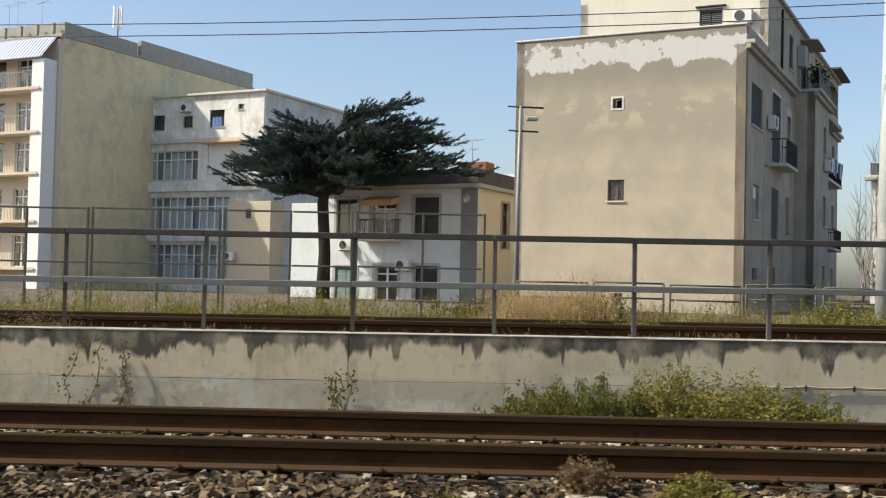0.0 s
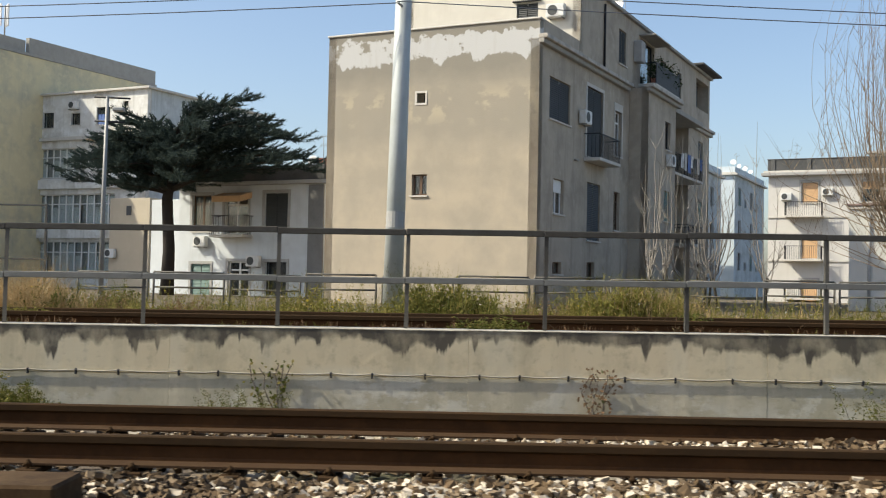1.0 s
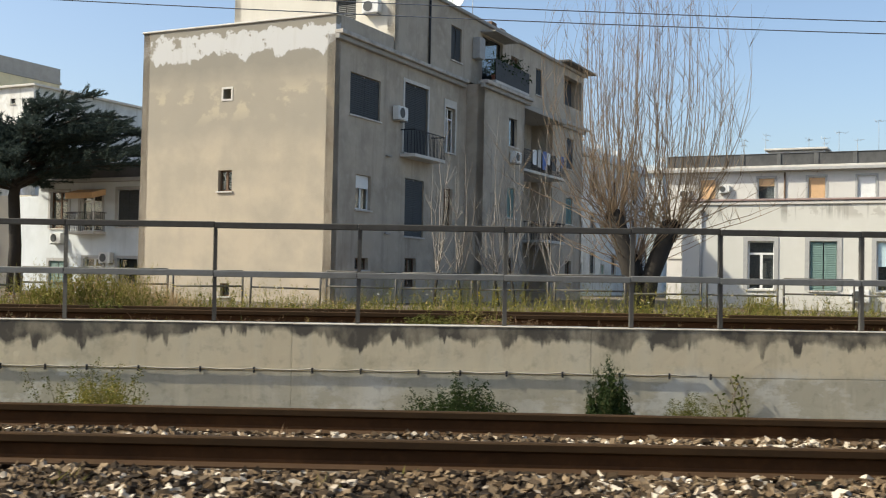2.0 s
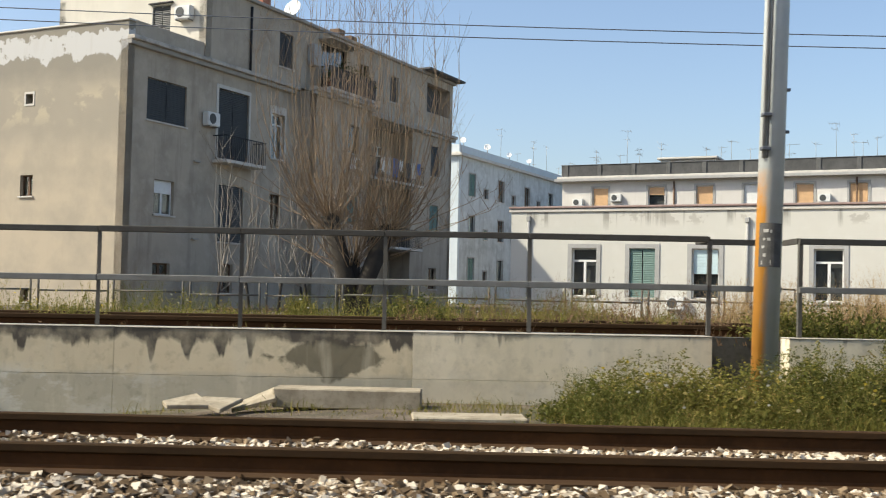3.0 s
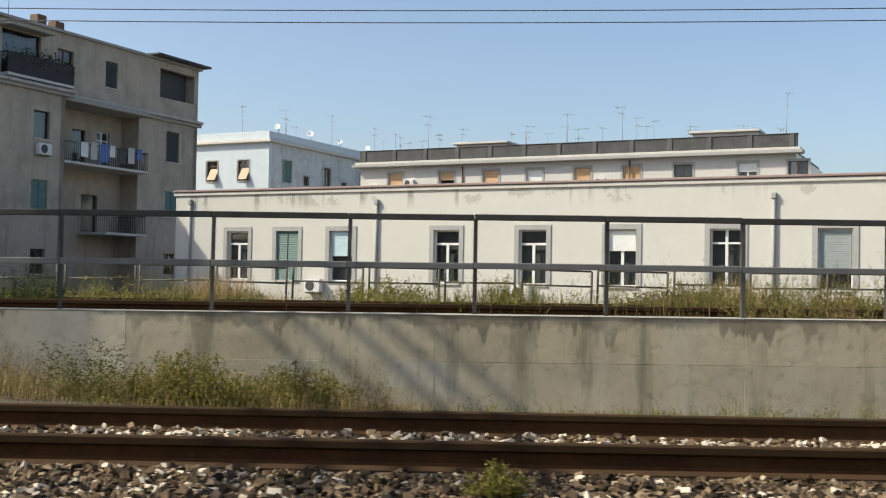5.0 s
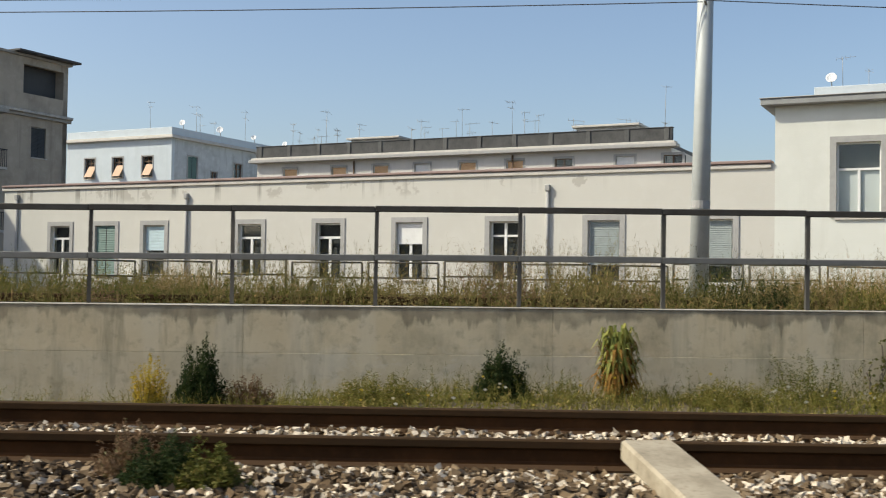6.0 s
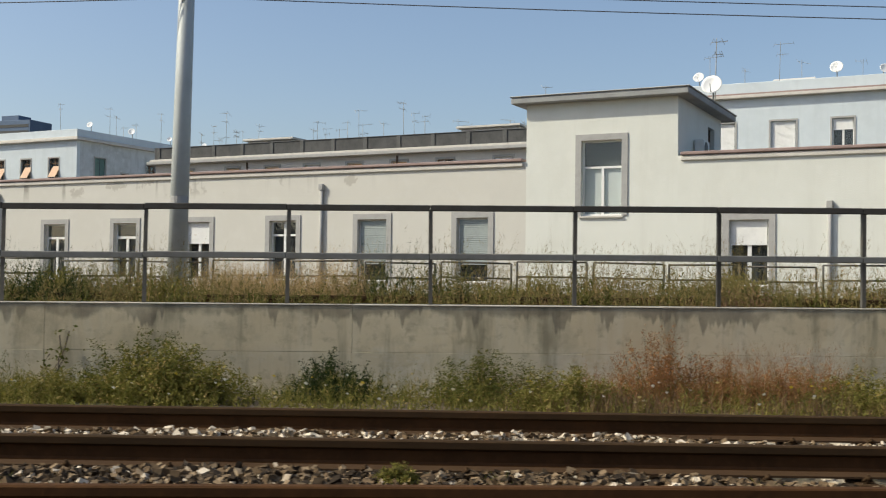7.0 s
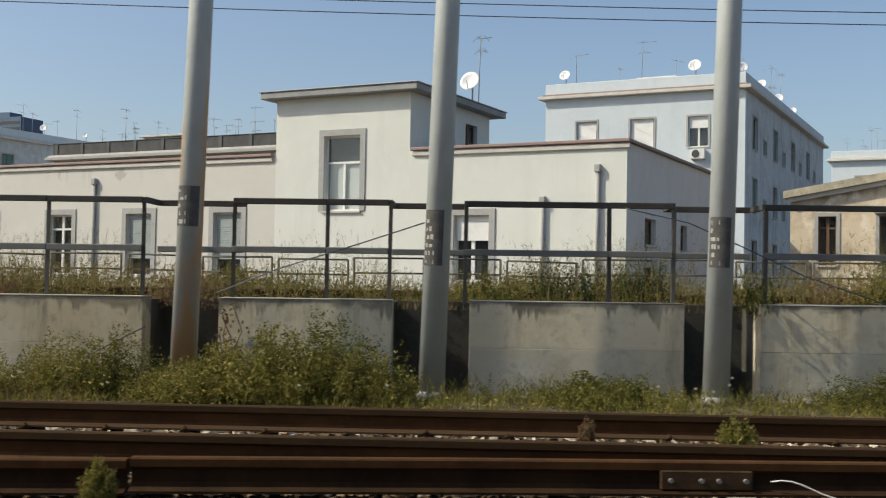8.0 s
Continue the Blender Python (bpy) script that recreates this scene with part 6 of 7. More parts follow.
blades("dry_grass", 9000, tufts(-18, 85, 11.2, 14.4, terrace_z, 0.5, 3, 130), 0.08, 0.28, 0.006, M_BROWN_WEED, 44, "brown withered weeds behind the parapet", 0.6)
blades("verge_weeds", 22000, tufts(44.5, 72, 8.7, 10.6, low_z, 0.5, 4, 150), 0.06, 0.26, 0.0035, M_GRASS, 45, "green weeds on the verge below the wall")
blades("verge_weeds", 12000, tufts(23.8, 28.6, 8.6, 10.5, low_z, 0.4, 5, 60), 0.12, 0.48, 0.0035, M_GRASS, 46, "lush green weeds round the pole foot")
blades("verge_weeds", 9000, tufts(-5, 24, 9.3, 10.6, low_z, 0.35, 6, 70), 0.05, 0.22, 0.0035, M_GRASS, 47, "sparse weeds at the foot of the wall")
blades("verge_weeds", 9000, tufts(32, 45, 9.0, 10.6, low_z, 0.5, 7, 60), 0.06, 0.32, 0.0035, M_GRASS, 48, "thin weeds at the foot of the wall")
blades("dry_grass", 2600, tufts(33.6, 37.5, 9.6, 10.6, low_z, 0.4, 8, 24), 0.15, 0.6, 0.003, M_DRY, 49, "thin straw-coloured stalks at the wall foot", 0.4)
blades("dry_grass", 5000, tufts(54.2, 58.6, 9.4, 10.6, low_z, 0.4, 8, 26), 0.15, 0.5, 0.003, M_BROWN_WEED, 50, "reddish-brown withered weeds at the wall foot", 0.4)
blades("track_weeds", 3500, tufts(-4, 70, 5.4, 6.2, low_z, 0.1, 9, 40), 0.05, 0.18, 0.005, M_GRASS, 51, "small weeds in the ballast")
blades("track_weeds", 2200, tufts(-4, 70, 6.5, 7.6, low_z, 0.08, 10, 40), 0.05, 0.24, 0.005, M_BROWN_WEED, 52, "small brown weeds between the rails")


def weed_mass(name, shoots, per, x0, x1, y0, y1, zf, tall, size, mat, seed, label, waves=0.5):
    """A thick growth of weeds: many shoots of uneven height set with small leaves."""
    rng = np.random.default_rng(seed)
    x, y = rng.uniform(x0, x1, shoots), rng.uniform(y0, y1, shoots)
    swell = 1 + waves * (np.sin(x * 1.9 + y * 0.7 + seed) * 0.5 + np.sin(x * 4.3 - y * 1.3 + seed * 2) * 0.3 + np.sin(x * 0.63 + seed * 3) * 0.4)
    h = tall * np.clip(swell, 0.12, 1.3) * rng.uniform(0.35, 1.0, shoots) ** 1.2
    lean = rng.normal(0, 0.3, (shoots, 2)) * h[:, None]
    n = shoots * per
    i = np.repeat(np.arange(shoots), per)
    f = rng.uniform(0.0, 1.0, n) ** 1.1
    off = rng.normal(0, 1, (n, 3)) * (0.030 * (1.1 - f))[:, None]
    p = np.stack([x[i] + lean[i, 0] * f, y[i] + lean[i, 1] * f, zf(x[i], y[i]) + h[i] * f], 1) + off
    d = rng.normal(0, 0.8, (n, 3)) + np.array([0, 0, 0.7]) + np.array([0, 0, 1.0]) * f[:, None]
    d /= np.linalg.norm(d, axis=1)[:, None]
    s = np.cross(d, rng.normal(0, 1, (n, 3)))
    s /= np.linalg.norm(s, axis=1)[:, None] + 1e-6
    w = (size * rng.uniform(0.5, 1.5, n) * (1.2 - 0.55 * f))[:, None]
    wide = w * (0.36 - 0.24 * f)[:, None]
    v = np.stack([p - s * wide, p + s * wide, p + d * w * (1.9 + 1.6 * f[:, None])], 1).reshape(-1, 3)
    foot = np.stack([x, y, zf(x, y) - 0.01], 1)
    tip = foot + np.stack([lean[:, 0], lean[:, 1], h * 1.04], 1)
    a = rng.uniform(0, math.tau, shoots)
    side = np.stack([np.cos(a), np.sin(a), np.zeros(shoots)], 1) * (size * 0.16)
    v = np.concatenate([v, np.stack([foot - side, foot + side, tip], 1).reshape(-1, 3)])
    n += shoots
    solo(name, from_arrays(name, v, np.arange(3 * n).reshape(n, 3), mat), None, label, "weeds", kind="stuff")


weed_mass("terrace_weeds", 3600, 14, -16, 25, 14.5, 17.5, terrace_z, 0.58, 0.024, M_GRASS, 81, "thick green and yellowing weeds along the terrace line", 0.75)
weed_mass("terrace_weeds", 1200, 16, -16, 25, 14.5, 17.5, terrace_z, 0.5, 0.024, M_BUSH, 82, "low dark green weeds along the terrace line", 0.8)
weed_mass("terrace_weeds", 1300, 16, 22, 31.5, 12.9, 17.5, terrace_z, 0.62, 0.022, M_BROWN_WEED, 83, "reddish-brown withered weeds along the terrace line", 0.8)
weed_mass("terrace_weeds", 1900, 16, 22, 42, 12.9, 16.5, terrace_z, 0.5, 0.022, M_GRASS, 84, "green weeds among the withered ones", 0.8)
weed_mass("terrace_weeds", 7000, 15, 41, 72, 11.5, 15.0, terrace_z, 0.72, 0.021, M_FEATHER, 85, "dense olive-brown weeds behind the parapet", 0.95)
weed_mass("terrace_weeds", 2800, 15, 41, 72, 11.4, 14.5, terrace_z, 0.52, 0.022, M_BUSH, 86, "dense dark green weeds behind the parapet", 1.0)
weed_mass("terrace_weeds", 900, 16, -6, 24, 11.25, 14.2, terrace_z, 0.10, 0.018, M_BROWN_WEED, 87, "low withered weeds between the terrace rails", 0.6)
weed_mass("verge_weeds", 3000, 14, 44.4, 70, 9.3, 10.6, low_z, 0.27, 0.018, M_GRASS, 88, "thick green weeds below the wall", 0.6)
weed_mass("verge_weeds", 1500, 14, 44.4, 70, 9.6, 10.6, low_z, 0.30, 0.018, M_BUSH, 89, "dark green weeds below the wall", 0.7)
weed_mass("verge_weeds", 2000, 18, 23.7, 28.6, 8.7, 10.4, low_z, 0.50, 0.016, M_BUSH, 90, "lush dark green weeds round the pole foot", 0.4)
weed_mass("verge_weeds", 1300, 18, 23.7, 28.4, 8.6, 10.2, low_z, 0.38, 0.015, M_GRASS, 91, "lush yellow-green weeds round the pole foot", 0.5)
weed_mass("verge_weeds", 500, 14, 32.0, 44.4, 9.8, 10.6, low_z, 0.22, 0.014, M_GRASS, 92, "thin weeds at the wall foot", 0.9)
weed_mass("verge_weeds", 620, 16, 33.6, 37.4, 9.7, 10.6, low_z, 0.55, 0.015, M_FEATHER, 101, "feathery olive-brown weeds at the wall foot", 0.5)
weed_mass("verge_weeds", 900, 16, 55.0, 57.5, 9.9, 10.6, low_z, 0.5, 0.014, M_REDWEED, 93, "reddish-brown withered weeds at the wall foot", 0.5)

weed_mass("dry_grass", 900, 18, 0.7, 2.2, 14.6, 15.6, terrace_z, 0.75, 0.018, M_DRY, 94, "tall sandy dry grass clump on the terrace", 0.3)
weed_mass("dry_grass", 620, 18, 26.5, 27.5, 14.9, 16.0, terrace_z, 0.80, 0.018, M_DRY, 95, "tall sandy dry grass beside the terrace line", 0.25)
weed_mass("dry_grass", 800, 18, 28.3, 29.6, 14.9, 16.0, terrace_z, 0.82, 0.018, M_DRY, 99, "tall sandy dry grass beside the terrace line", 0.25)
weed_mass("terrace_weeds", 300, 20, 30.2, 31.1, 14.4, 15.0, terrace_z, 0.85, 0.022, M_BUSH_DARK, 100, "dark feathery weed clump behind the parapet", 0.3)
weed_mass("terrace_weeds", 420, 20, 6.9, 8.2, 15.0, 15.9, terrace_z, 0.75, 0.022, M_BUSH, 96, "tall green weed clump behind the terrace line", 0.3)
weed_mass("terrace_weeds", 500, 20, 9.2, 10.9, 14.9, 15.9, terrace_z, 0.66, 0.022, M_GRASS, 97, "tall yellow-green weed clump behind the terrace line", 0.3)

weed_mass("dry_grass", 1200, 16, 50.9, 52.7, 13.0, 14.0, terrace_z, 0.78, 0.016, M_DRY, 98, "sandy dry grass clump behind the parapet", 0.3)

for k, (x, y, w, tall, mat) in enumerate(((41.3, 13.2, 0.7, 0.75, M_BUSH), (42.3, 13.6, 0.5, 0.7, M_FEATHER), (44.3, 13.0, 0.6, 0.72, M_BUSH), (46.4, 13.4, 0.5, 0.85, M_BROWN_WEED), (47.6, 13.2, 0.6, 0.85, M_FEATHER), (49.2, 12.6, 0.5, 0.85, M_BUSH_DARK), (50.0, 12.8, 0.5, 0.75, M_FEATHER), (48.6, 12.8, 0.4, 0.8, M_BUSH), (53.4, 13.2, 0.6, 0.8, M_BUSH_DARK), (55.4, 13.4, 0.7, 0.75, M_FEATHER), (57.2, 12.6, 0.6, 0.6, M_FEATHER), (63.2, 12.4, 0.35, 0.8, M_BUSH_DARK), (64.0, 12.4, 0.3, 0.85, M_BUSH_DARK), (66.9, 12.0, 0.5, 0.9, M_BUSH), (35.0, 13.2, 0.7, 0.5, M_BUSH), (38.2, 13.0, 0.8, 0.6, M_BUSH), (31.2, 14.0, 0.5, 0.7, M_BUSH), (32.8, 13.6, 0.4, 0.75, M_BUSH_DARK))):
    weed_mass("terrace_weeds", 150, 18, x - w, x + w, y - 0.3, y + 0.3, terrace_z, tall, 0.022, mat, 110 + k, "tall bushy weed clump behind the parapet", 0.2)


def flowers(n, x0, x1, y0, y1, zf, h, seed):
    rng = np.random.default_rng(seed)
    x, y = rng.uniform(x0, x1, n), rng.uniform(y0, y1, n)
    z = zf(x, y) + rng.uniform(0.4, 1.0, n) * h
    r = 0.016
    c = np.stack([x, y, z], 1)[:, None]
    ring = np.array([(r, 0, 0), (0, -r * 0.6, r * 0.8), (-r, 0, 0.2 * r), (0, r * 0.6, -r * 0.8)])
    v = (c + ring[None] * rng.uniform(0.6, 1.3, (n, 1, 1))).reshape(-1, 3)
    f = np.arange(4 * n).reshape(n, 4)
    solo("flowers", from_arrays("flowers", v, f, M_FLOWER), None, "tiny white and yellow flowers among the weeds", "flowers", kind="stuff")


def clumps(centres, r):
    """Tall tufts round given spots of the terrace."""
    def sample(rng, n):
        c = np.array(centres)
        i = rng.integers(0, len(c), n)
        d = rng.normal(0, r, (n, 2))
        x, y = c[i, 0] + d[:, 0], c[i, 1] + d[:, 1] * 0.5
        return np.stack([x, y, terrace_z(x, y), np.exp(-(d[:, 0] / (1.6 * r)) ** 2)], 1)
    return sample


blades("dry_grass", 16000, clumps([(1.2, 15.6), (1.9, 15.3), (10.1, 15.6), (10.7, 15.9), (28.3, 15.5), (29.2, 15.8), (50.6, 15.6), (51.3, 15.4), (34.6, 16), (42.0, 15.7)], 0.55), 0.3, 0.8, 0.0035, M_DRY, 54, "tall straw-coloured dry grass clumps on the terrace", 0.35)
flowers(900, -16, 80, 14.6, 18.5, terrace_z, 0.45, 61)
flowers(220, 23.8, 28.6, 8.6, 10.4, low_z, 0.5, 62)
flowers(200, 45, 70, 8.8, 10.4, low_z, 0.3, 63)


def leaf_cloud(n, rx, ry, rz, size, seed, shoots=60, fuzz=0.05, top=0.55):
    """Small leaves along many leaning shoots, as arrays; fuzz is how far they stand off the shoots."""
    rng = np.random.default_rng(seed)
    a = rng.uniform(0, math.tau, shoots)
    r = rng.uniform(0, 1, shoots) ** 0.55
    foot = np.stack([np.cos(a) * r * rx * 0.62, np.sin(a) * r * ry * 0.62, np.zeros(shoots)], 1)
    tip = np.stack([np.cos(a) * r * rx, np.sin(a) * r * ry, rz * (1.0 - top * r ** 2) * rng.uniform(0.5, 1.08, shoots)], 1)
    tip[:, :2] += rng.normal(0, 0.08 * rx, (shoots, 2))
    long = tip[:, 2] / tip[:, 2].sum()
    i = rng.choice(shoots, n, p=long)
    f = rng.uniform(0.02, 1.0, n)[:, None]
    off = rng.normal(0, 1, (n, 3)) * fuzz * (1.25 - f) * np.array([1.4, 1.2, 0.7])
    p = foot[i] + (tip[i] - foot[i]) * f + off
    p[:, 2] = np.maximum(p[:, 2], 0.003)
    d = rng.normal(0, 1, (n, 3)) + np.array([0, 0, 0.5])
    d /= np.linalg.norm(d, axis=1)[:, None]
    s = np.cross(d, rng.normal(0, 1, (n, 3)))
    s /= np.linalg.norm(s, axis=1)[:, None] + 1e-6
    w = size * rng.uniform(0.5, 1.5, (n, 1)) * (1.25 - 0.6 * f)
    v = np.stack([p - s * w * 0.42, p + s * w * 0.42, p + d * w * 1.5], 1).reshape(-1, 3)
    return v, np.arange(3 * n).reshape(n, 3), foot, tip


def bush_kind(seed, n, rx, ry, rz, size, mat, label, at, shoots, fuzz, top):
    b = thing("bush", at, label, "bush", "bushes along the wall")
    v, f, foot, tip = leaf_cloud(n, rx, ry, rz, size, seed, shoots, fuzz, top)
    part("foliage", from_arrays("foliage", v, f, mat), None, b)
    bm = bmesh.new()
    for k in range(0, shoots, 3):
        p, q = foot[k], tip[k]
        m = p + (q - p) * 0.55 + np.array([0.02, 0.0, 0.015])
        tube(bm, [(p[0], p[1], -0.02), tuple(m), tuple(q * 0.97)], [0.0045, 0.003, 0.001], 3, False)
    part("stem_work", bm, M_STEM, b)
    return b


M_STEM = plain("weed_stems", (0.10, 0.08, 0.035), 0.9, vary=0.4)
SHRUBS = [(0.9, 10.35, 0.55, 0.5, 0), (2.6, 10.3, 1.1, 0.62, 1), (1.7, 10.3, 0.6, 0.45, 2), (3.5, 10.4, 0.5, 0.4, 0), (11.7, 10.2, 0.7, 0.62, 3), (12.1, 9.6, 0.45, 0.5, 1), (15.2, 10.3, 0.7, 0.55, 2), (16.6, 10.35, 0.28, 0.7, 2), (17.4, 10.35, 0.4, 0.4, 0), (24.5, 9.7, 0.9, 0.6, 1), (25.7, 9.6, 0.9, 0.7, 0), (26.8, 9.7, 1.0, 0.75, 1), (27.8, 9.7, 0.75, 0.78, 0), (27.0, 10.9, 0.6, 0.55, 3), (32.4, 10.0, 0.35, 0.42, 2), (34.9, 10.2, 0.9, 0.6, 3), (36.5, 10.3, 0.7, 0.45, 1), (43.52, 10.35, 0.27, 0.68, 2), (43.05, 10.35, 0.2, 0.5, 6), (43.95, 10.4, 0.3, 0.3, 4), (26.4, 11.3, 0.5, 0.6, 0), (26.9, 9.9, 0.6, 0.84, 0), (26.0, 9.9, 0.5, 0.7, 1), (44.4, 5.72, 0.28, 0.3, 2), (44.2, 5.85, 0.22, 0.34, 4), (44.65, 5.6, 0.2, 0.26, 0), (55.75, 10.3, 0.42, 0.74, 5), (56.25, 10.3, 0.5, 0.5, 5), (57.0, 10.2, 0.5, 0.42, 5), (46.35, 10.35, 0.3, 0.56, 2), (51.1, 10.2, 0.85, 0.66, 0), (51.3, 10.0, 0.8, 0.55, 1), (52.75, 10.3, 0.6, 0.5, 2), (54.2, 10.3, 0.75, 0.52, 0), (49.3, 10.4, 0.5, 0.55, 3), (58.4, 10.1, 0.7, 0.6, 1), (59.9, 10.0, 0.7, 0.55, 1), (60.8, 10.1, 0.9, 0.85, 0), (63.3, 10.2, 0.7, 0.35, 0), (66.0, 10.2, 0.9, 0.4, 0), (7.6, 15.5, 0.8, 0.62, 1), (10.0, 15.2, 0.75, 0.6, 1), (5.6, 15.6, 0.7, 0.5, 1), (5.7, 10.4, 0.5, 0.4, 3), (30.0, 15.5, 0.5, 0.7, 4), (22.2, 15.5, 0.5, 0.5, 2), (63.0, 14.5, 0.6, 0.7, 4), (67.5, 12.0, 0.5, 0.7, 2), (56.0, 15.0, 0.5, 0.6, 4), (41.0, 15.0, 0.6, 0.5, 4), (1.35, 10.3, 0.5, 0.62, 0), (2.1, 10.35, 0.6, 0.68, 1), (3.05, 10.3, 0.55, 0.55, 0), (24.0, 9.5, 0.7, 0.4, 0), (25.1, 9.4, 0.8, 0.55, 1), (26.3, 9.4, 0.8, 0.62, 0), (27.3, 9.4, 0.8, 0.55, 1), (28.1, 9.5, 0.5, 0.5, 0), (27.0, 8.9, 0.6, 0.4, 1), (26.2, 11.6, 0.7, 0.5, 1), (27.5, 11.8, 0.6, 0.5, 0), (35.6, 10.1, 0.7, 0.5, 1), (59.6, 9.7, 0.6, 0.4, 1), (60.4, 9.8, 0.8, 0.7, 1), (61.1, 9.9, 0.6, 0.55, 1), (58.9, 10.1, 0.5, 0.7, 0), (57.6, 9.9, 0.7, 0.42, 1), (54.9, 9.9, 0.6, 0.4, 1), (50.2, 10.0, 0.6, 0.3, 1), (48.4, 10.1, 0.5, 0.26, 1), (45.2, 10.2, 0.5, 0.3, 1), (64.8, 10.9, 0.4, 0.6, 3), (59.2, 11.4, 0.5, 0.5, 4), (62.4, 11.4, 0.4, 0.5, 3)]
SHRUBS += [(50.7, 5.82, 0.16, 0.24, 1), (53.6, 5.9, 0.12, 0.14, 1), (0.78, 6.02, 0.16, 0.2, 4), (1.25, 5.5, 0.2, 0.2, 1), (3.6, 5.6, 0.14, 0.1, 1), (38.2, 5.6, 0.2, 0.2, 1), (60.3, 5.3, 0.1, 0.22, 1), (61.9, 6.5, 0.1, 0.12, 4), (63.9, 7.5, 0.14, 0.22, 1), (28.0, 7.75, 0.24, 0.26, 1), (12.1, 8.2, 0.3, 0.35, 3), (62.9, 7.6, 0.06, 0.2, 4), (57.3, 7.3, 0.14, 0.2, 4)]
_r = random.Random(99)
SHRUBS += [(_r.uniform(-16, 84), _r.uniform(14.8, 18.3), _r.uniform(0.35, 0.9), _r.uniform(0.25, 0.6), _r.choice((0, 1, 1, 3, 4))) for _k in range(70)]
SHRUBS += [(_r.uniform(40, 84), _r.uniform(11.6, 14.6), _r.uniform(0.3, 0.6), _r.uniform(0.2, 0.5), _r.choice((1, 3, 4, 4))) for _k in range(45)]
SHRUBS += [(_r.uniform(-14, 40), _r.uniform(11.6, 14.6), _r.uniform(0.3, 0.6), _r.uniform(0.12, 0.28), _r.choice((0, 1, 4))) for _k in range(26)]


def shrubs():
    """Kinds: leaves, leaf size, material, label, shoots, fuzz, rounding; near ones are fuller than those behind."""
    kinds = [
        (8000, 0.021, M_BUSH, "green leafy bush at the foot of the wall", 70, 0.055, 0.6),
        (8000, 0.022, M_GRASS, "tangled yellow-green bush in the weeds", 90, 0.05, 0.5),
        (9000, 0.020, M_BUSH_DARK, "dense dark green bush beside the wall", 110, 0.04, 0.9),
        (2600, 0.019, M_BUSH, "sparse straggling shrub with thin stems", 26, 0.045, 0.3),
        (6000, 0.017, M_BROWN_WEED, "brown withered shrub with thin stems", 70, 0.045, 0.4),
        (6000, 0.015, M_REDWEED, "reddish-brown withered shrub against the wall", 80, 0.04, 0.35),
        (3000, 0.016, M_YELLOW_WEED, "bright yellow-green weed tuft against the wall", 50, 0.03, 0.3),
    ]
    made = {}
    rnd = random.Random(31)
    for x, y, r, h, k in sorted(SHRUBS, key=lambda s: abs(s[2] - 0.7)):
        z = 0.02 if y < 8.2 else verge(x) - 0.01 if y < 10.7 else wall_top(x) - 0.11
        far = y > 10.7
        small = r < 0.36
        key = (k, far, rnd.randint(0, 1) if k in (0, 1, 4) else 0, small)
        if key not in made:
            n, size, mat, label, shoots, fuzz, top = kinds[k]
            if small:
                n, fuzz = int(n * (1.0 if k in (2, 6) else 0.4)), fuzz * (0.9 if k == 2 else 0.5)
            if far:
                n, size = int(n * 0.27), size * 1.4
            made[key] = (bush_kind(70 + k + 20 * far + 7 * key[2] + 40 * small, n, r, r * 0.7, h, size, mat, label if not far else label.replace("at the foot of the wall", "on the terrace").replace("beside the wall", "on the terrace"), pose(x, y, z), shoots, fuzz, top), r, h)
        else:
            ob, r0, h0 = made[key]
            copy_thing(ob, pose(x, y, z, 0, 0, rnd.uniform(-30, 30) + 180 * rnd.randint(0, 1)) @ Matrix.Diagonal((r / r0, 0.8 * r / r0 + 0.2, h / h0, 1)))


shrubs()


def vine(x, z1, seed, wide=0.25, y=10.73):
    """A dead climber on the wall: crooked stems and small withered leaves."""
    v = thing("climber", pose(x, y, verge(x)), "withered climber on the concrete wall", "climber", "climbers on the wall")
    rnd = random.Random(seed)
    bm = bmesh.new()
    leaves = []
    for k in range(6):
        px, pz, pts = rnd.uniform(-wide * 0.4, wide * 0.4), 0.0, []
        while pz < z1 - verge(x):
            pts.append((px, rnd.uniform(-0.02, 0.0), pz))
            leaves += [(px + rnd.uniform(-0.07, 0.07), rnd.uniform(-0.05, -0.01), pz + rnd.uniform(-0.05, 0.05)) for q in range(4)]
            pz += rnd.uniform(0.06, 0.14)
            px += rnd.uniform(-0.06, 0.06)
            if rnd.random() < 0.08:
                break
        if len(pts) > 2:
            tube(bm, pts, 0.006, 4)
    part("stem_work", bm, M_BARK, v)
    bm = bmesh.new()
    for p in leaves:
        c = Vector(p)
        a = Vector((rnd.uniform(-1, 1), rnd.uniform(-0.4, 0.4), rnd.uniform(-1, 1))).normalized() * rnd.uniform(0.012, 0.028)
        b = Vector((-a.z, 0.3 * a.x, a.x)) * 0.55
        bm.faces.new([bm.verts.new(q) for q in (c - a, c + b, c + a, c - b)])
    tagged(part("leaf_work", bm, M_BROWN_WEED if seed % 2 else M_BUSH, v), kind="stuff")


for k, (x, z) in enumerate(((-3.55, 0.55), (-3.1, 0.5), (-1.0, 0.25), (0.9, 0.3), (5.9, 0.3), (9.0, 0.3), (30.75, 0.74), (32.95, 0.74), (50.0, 0.6), (59.75, 0.85), (17.9, 0.3))):
    vine(x, z, 300 + k, 0.2 if k < 6 else 0.28)


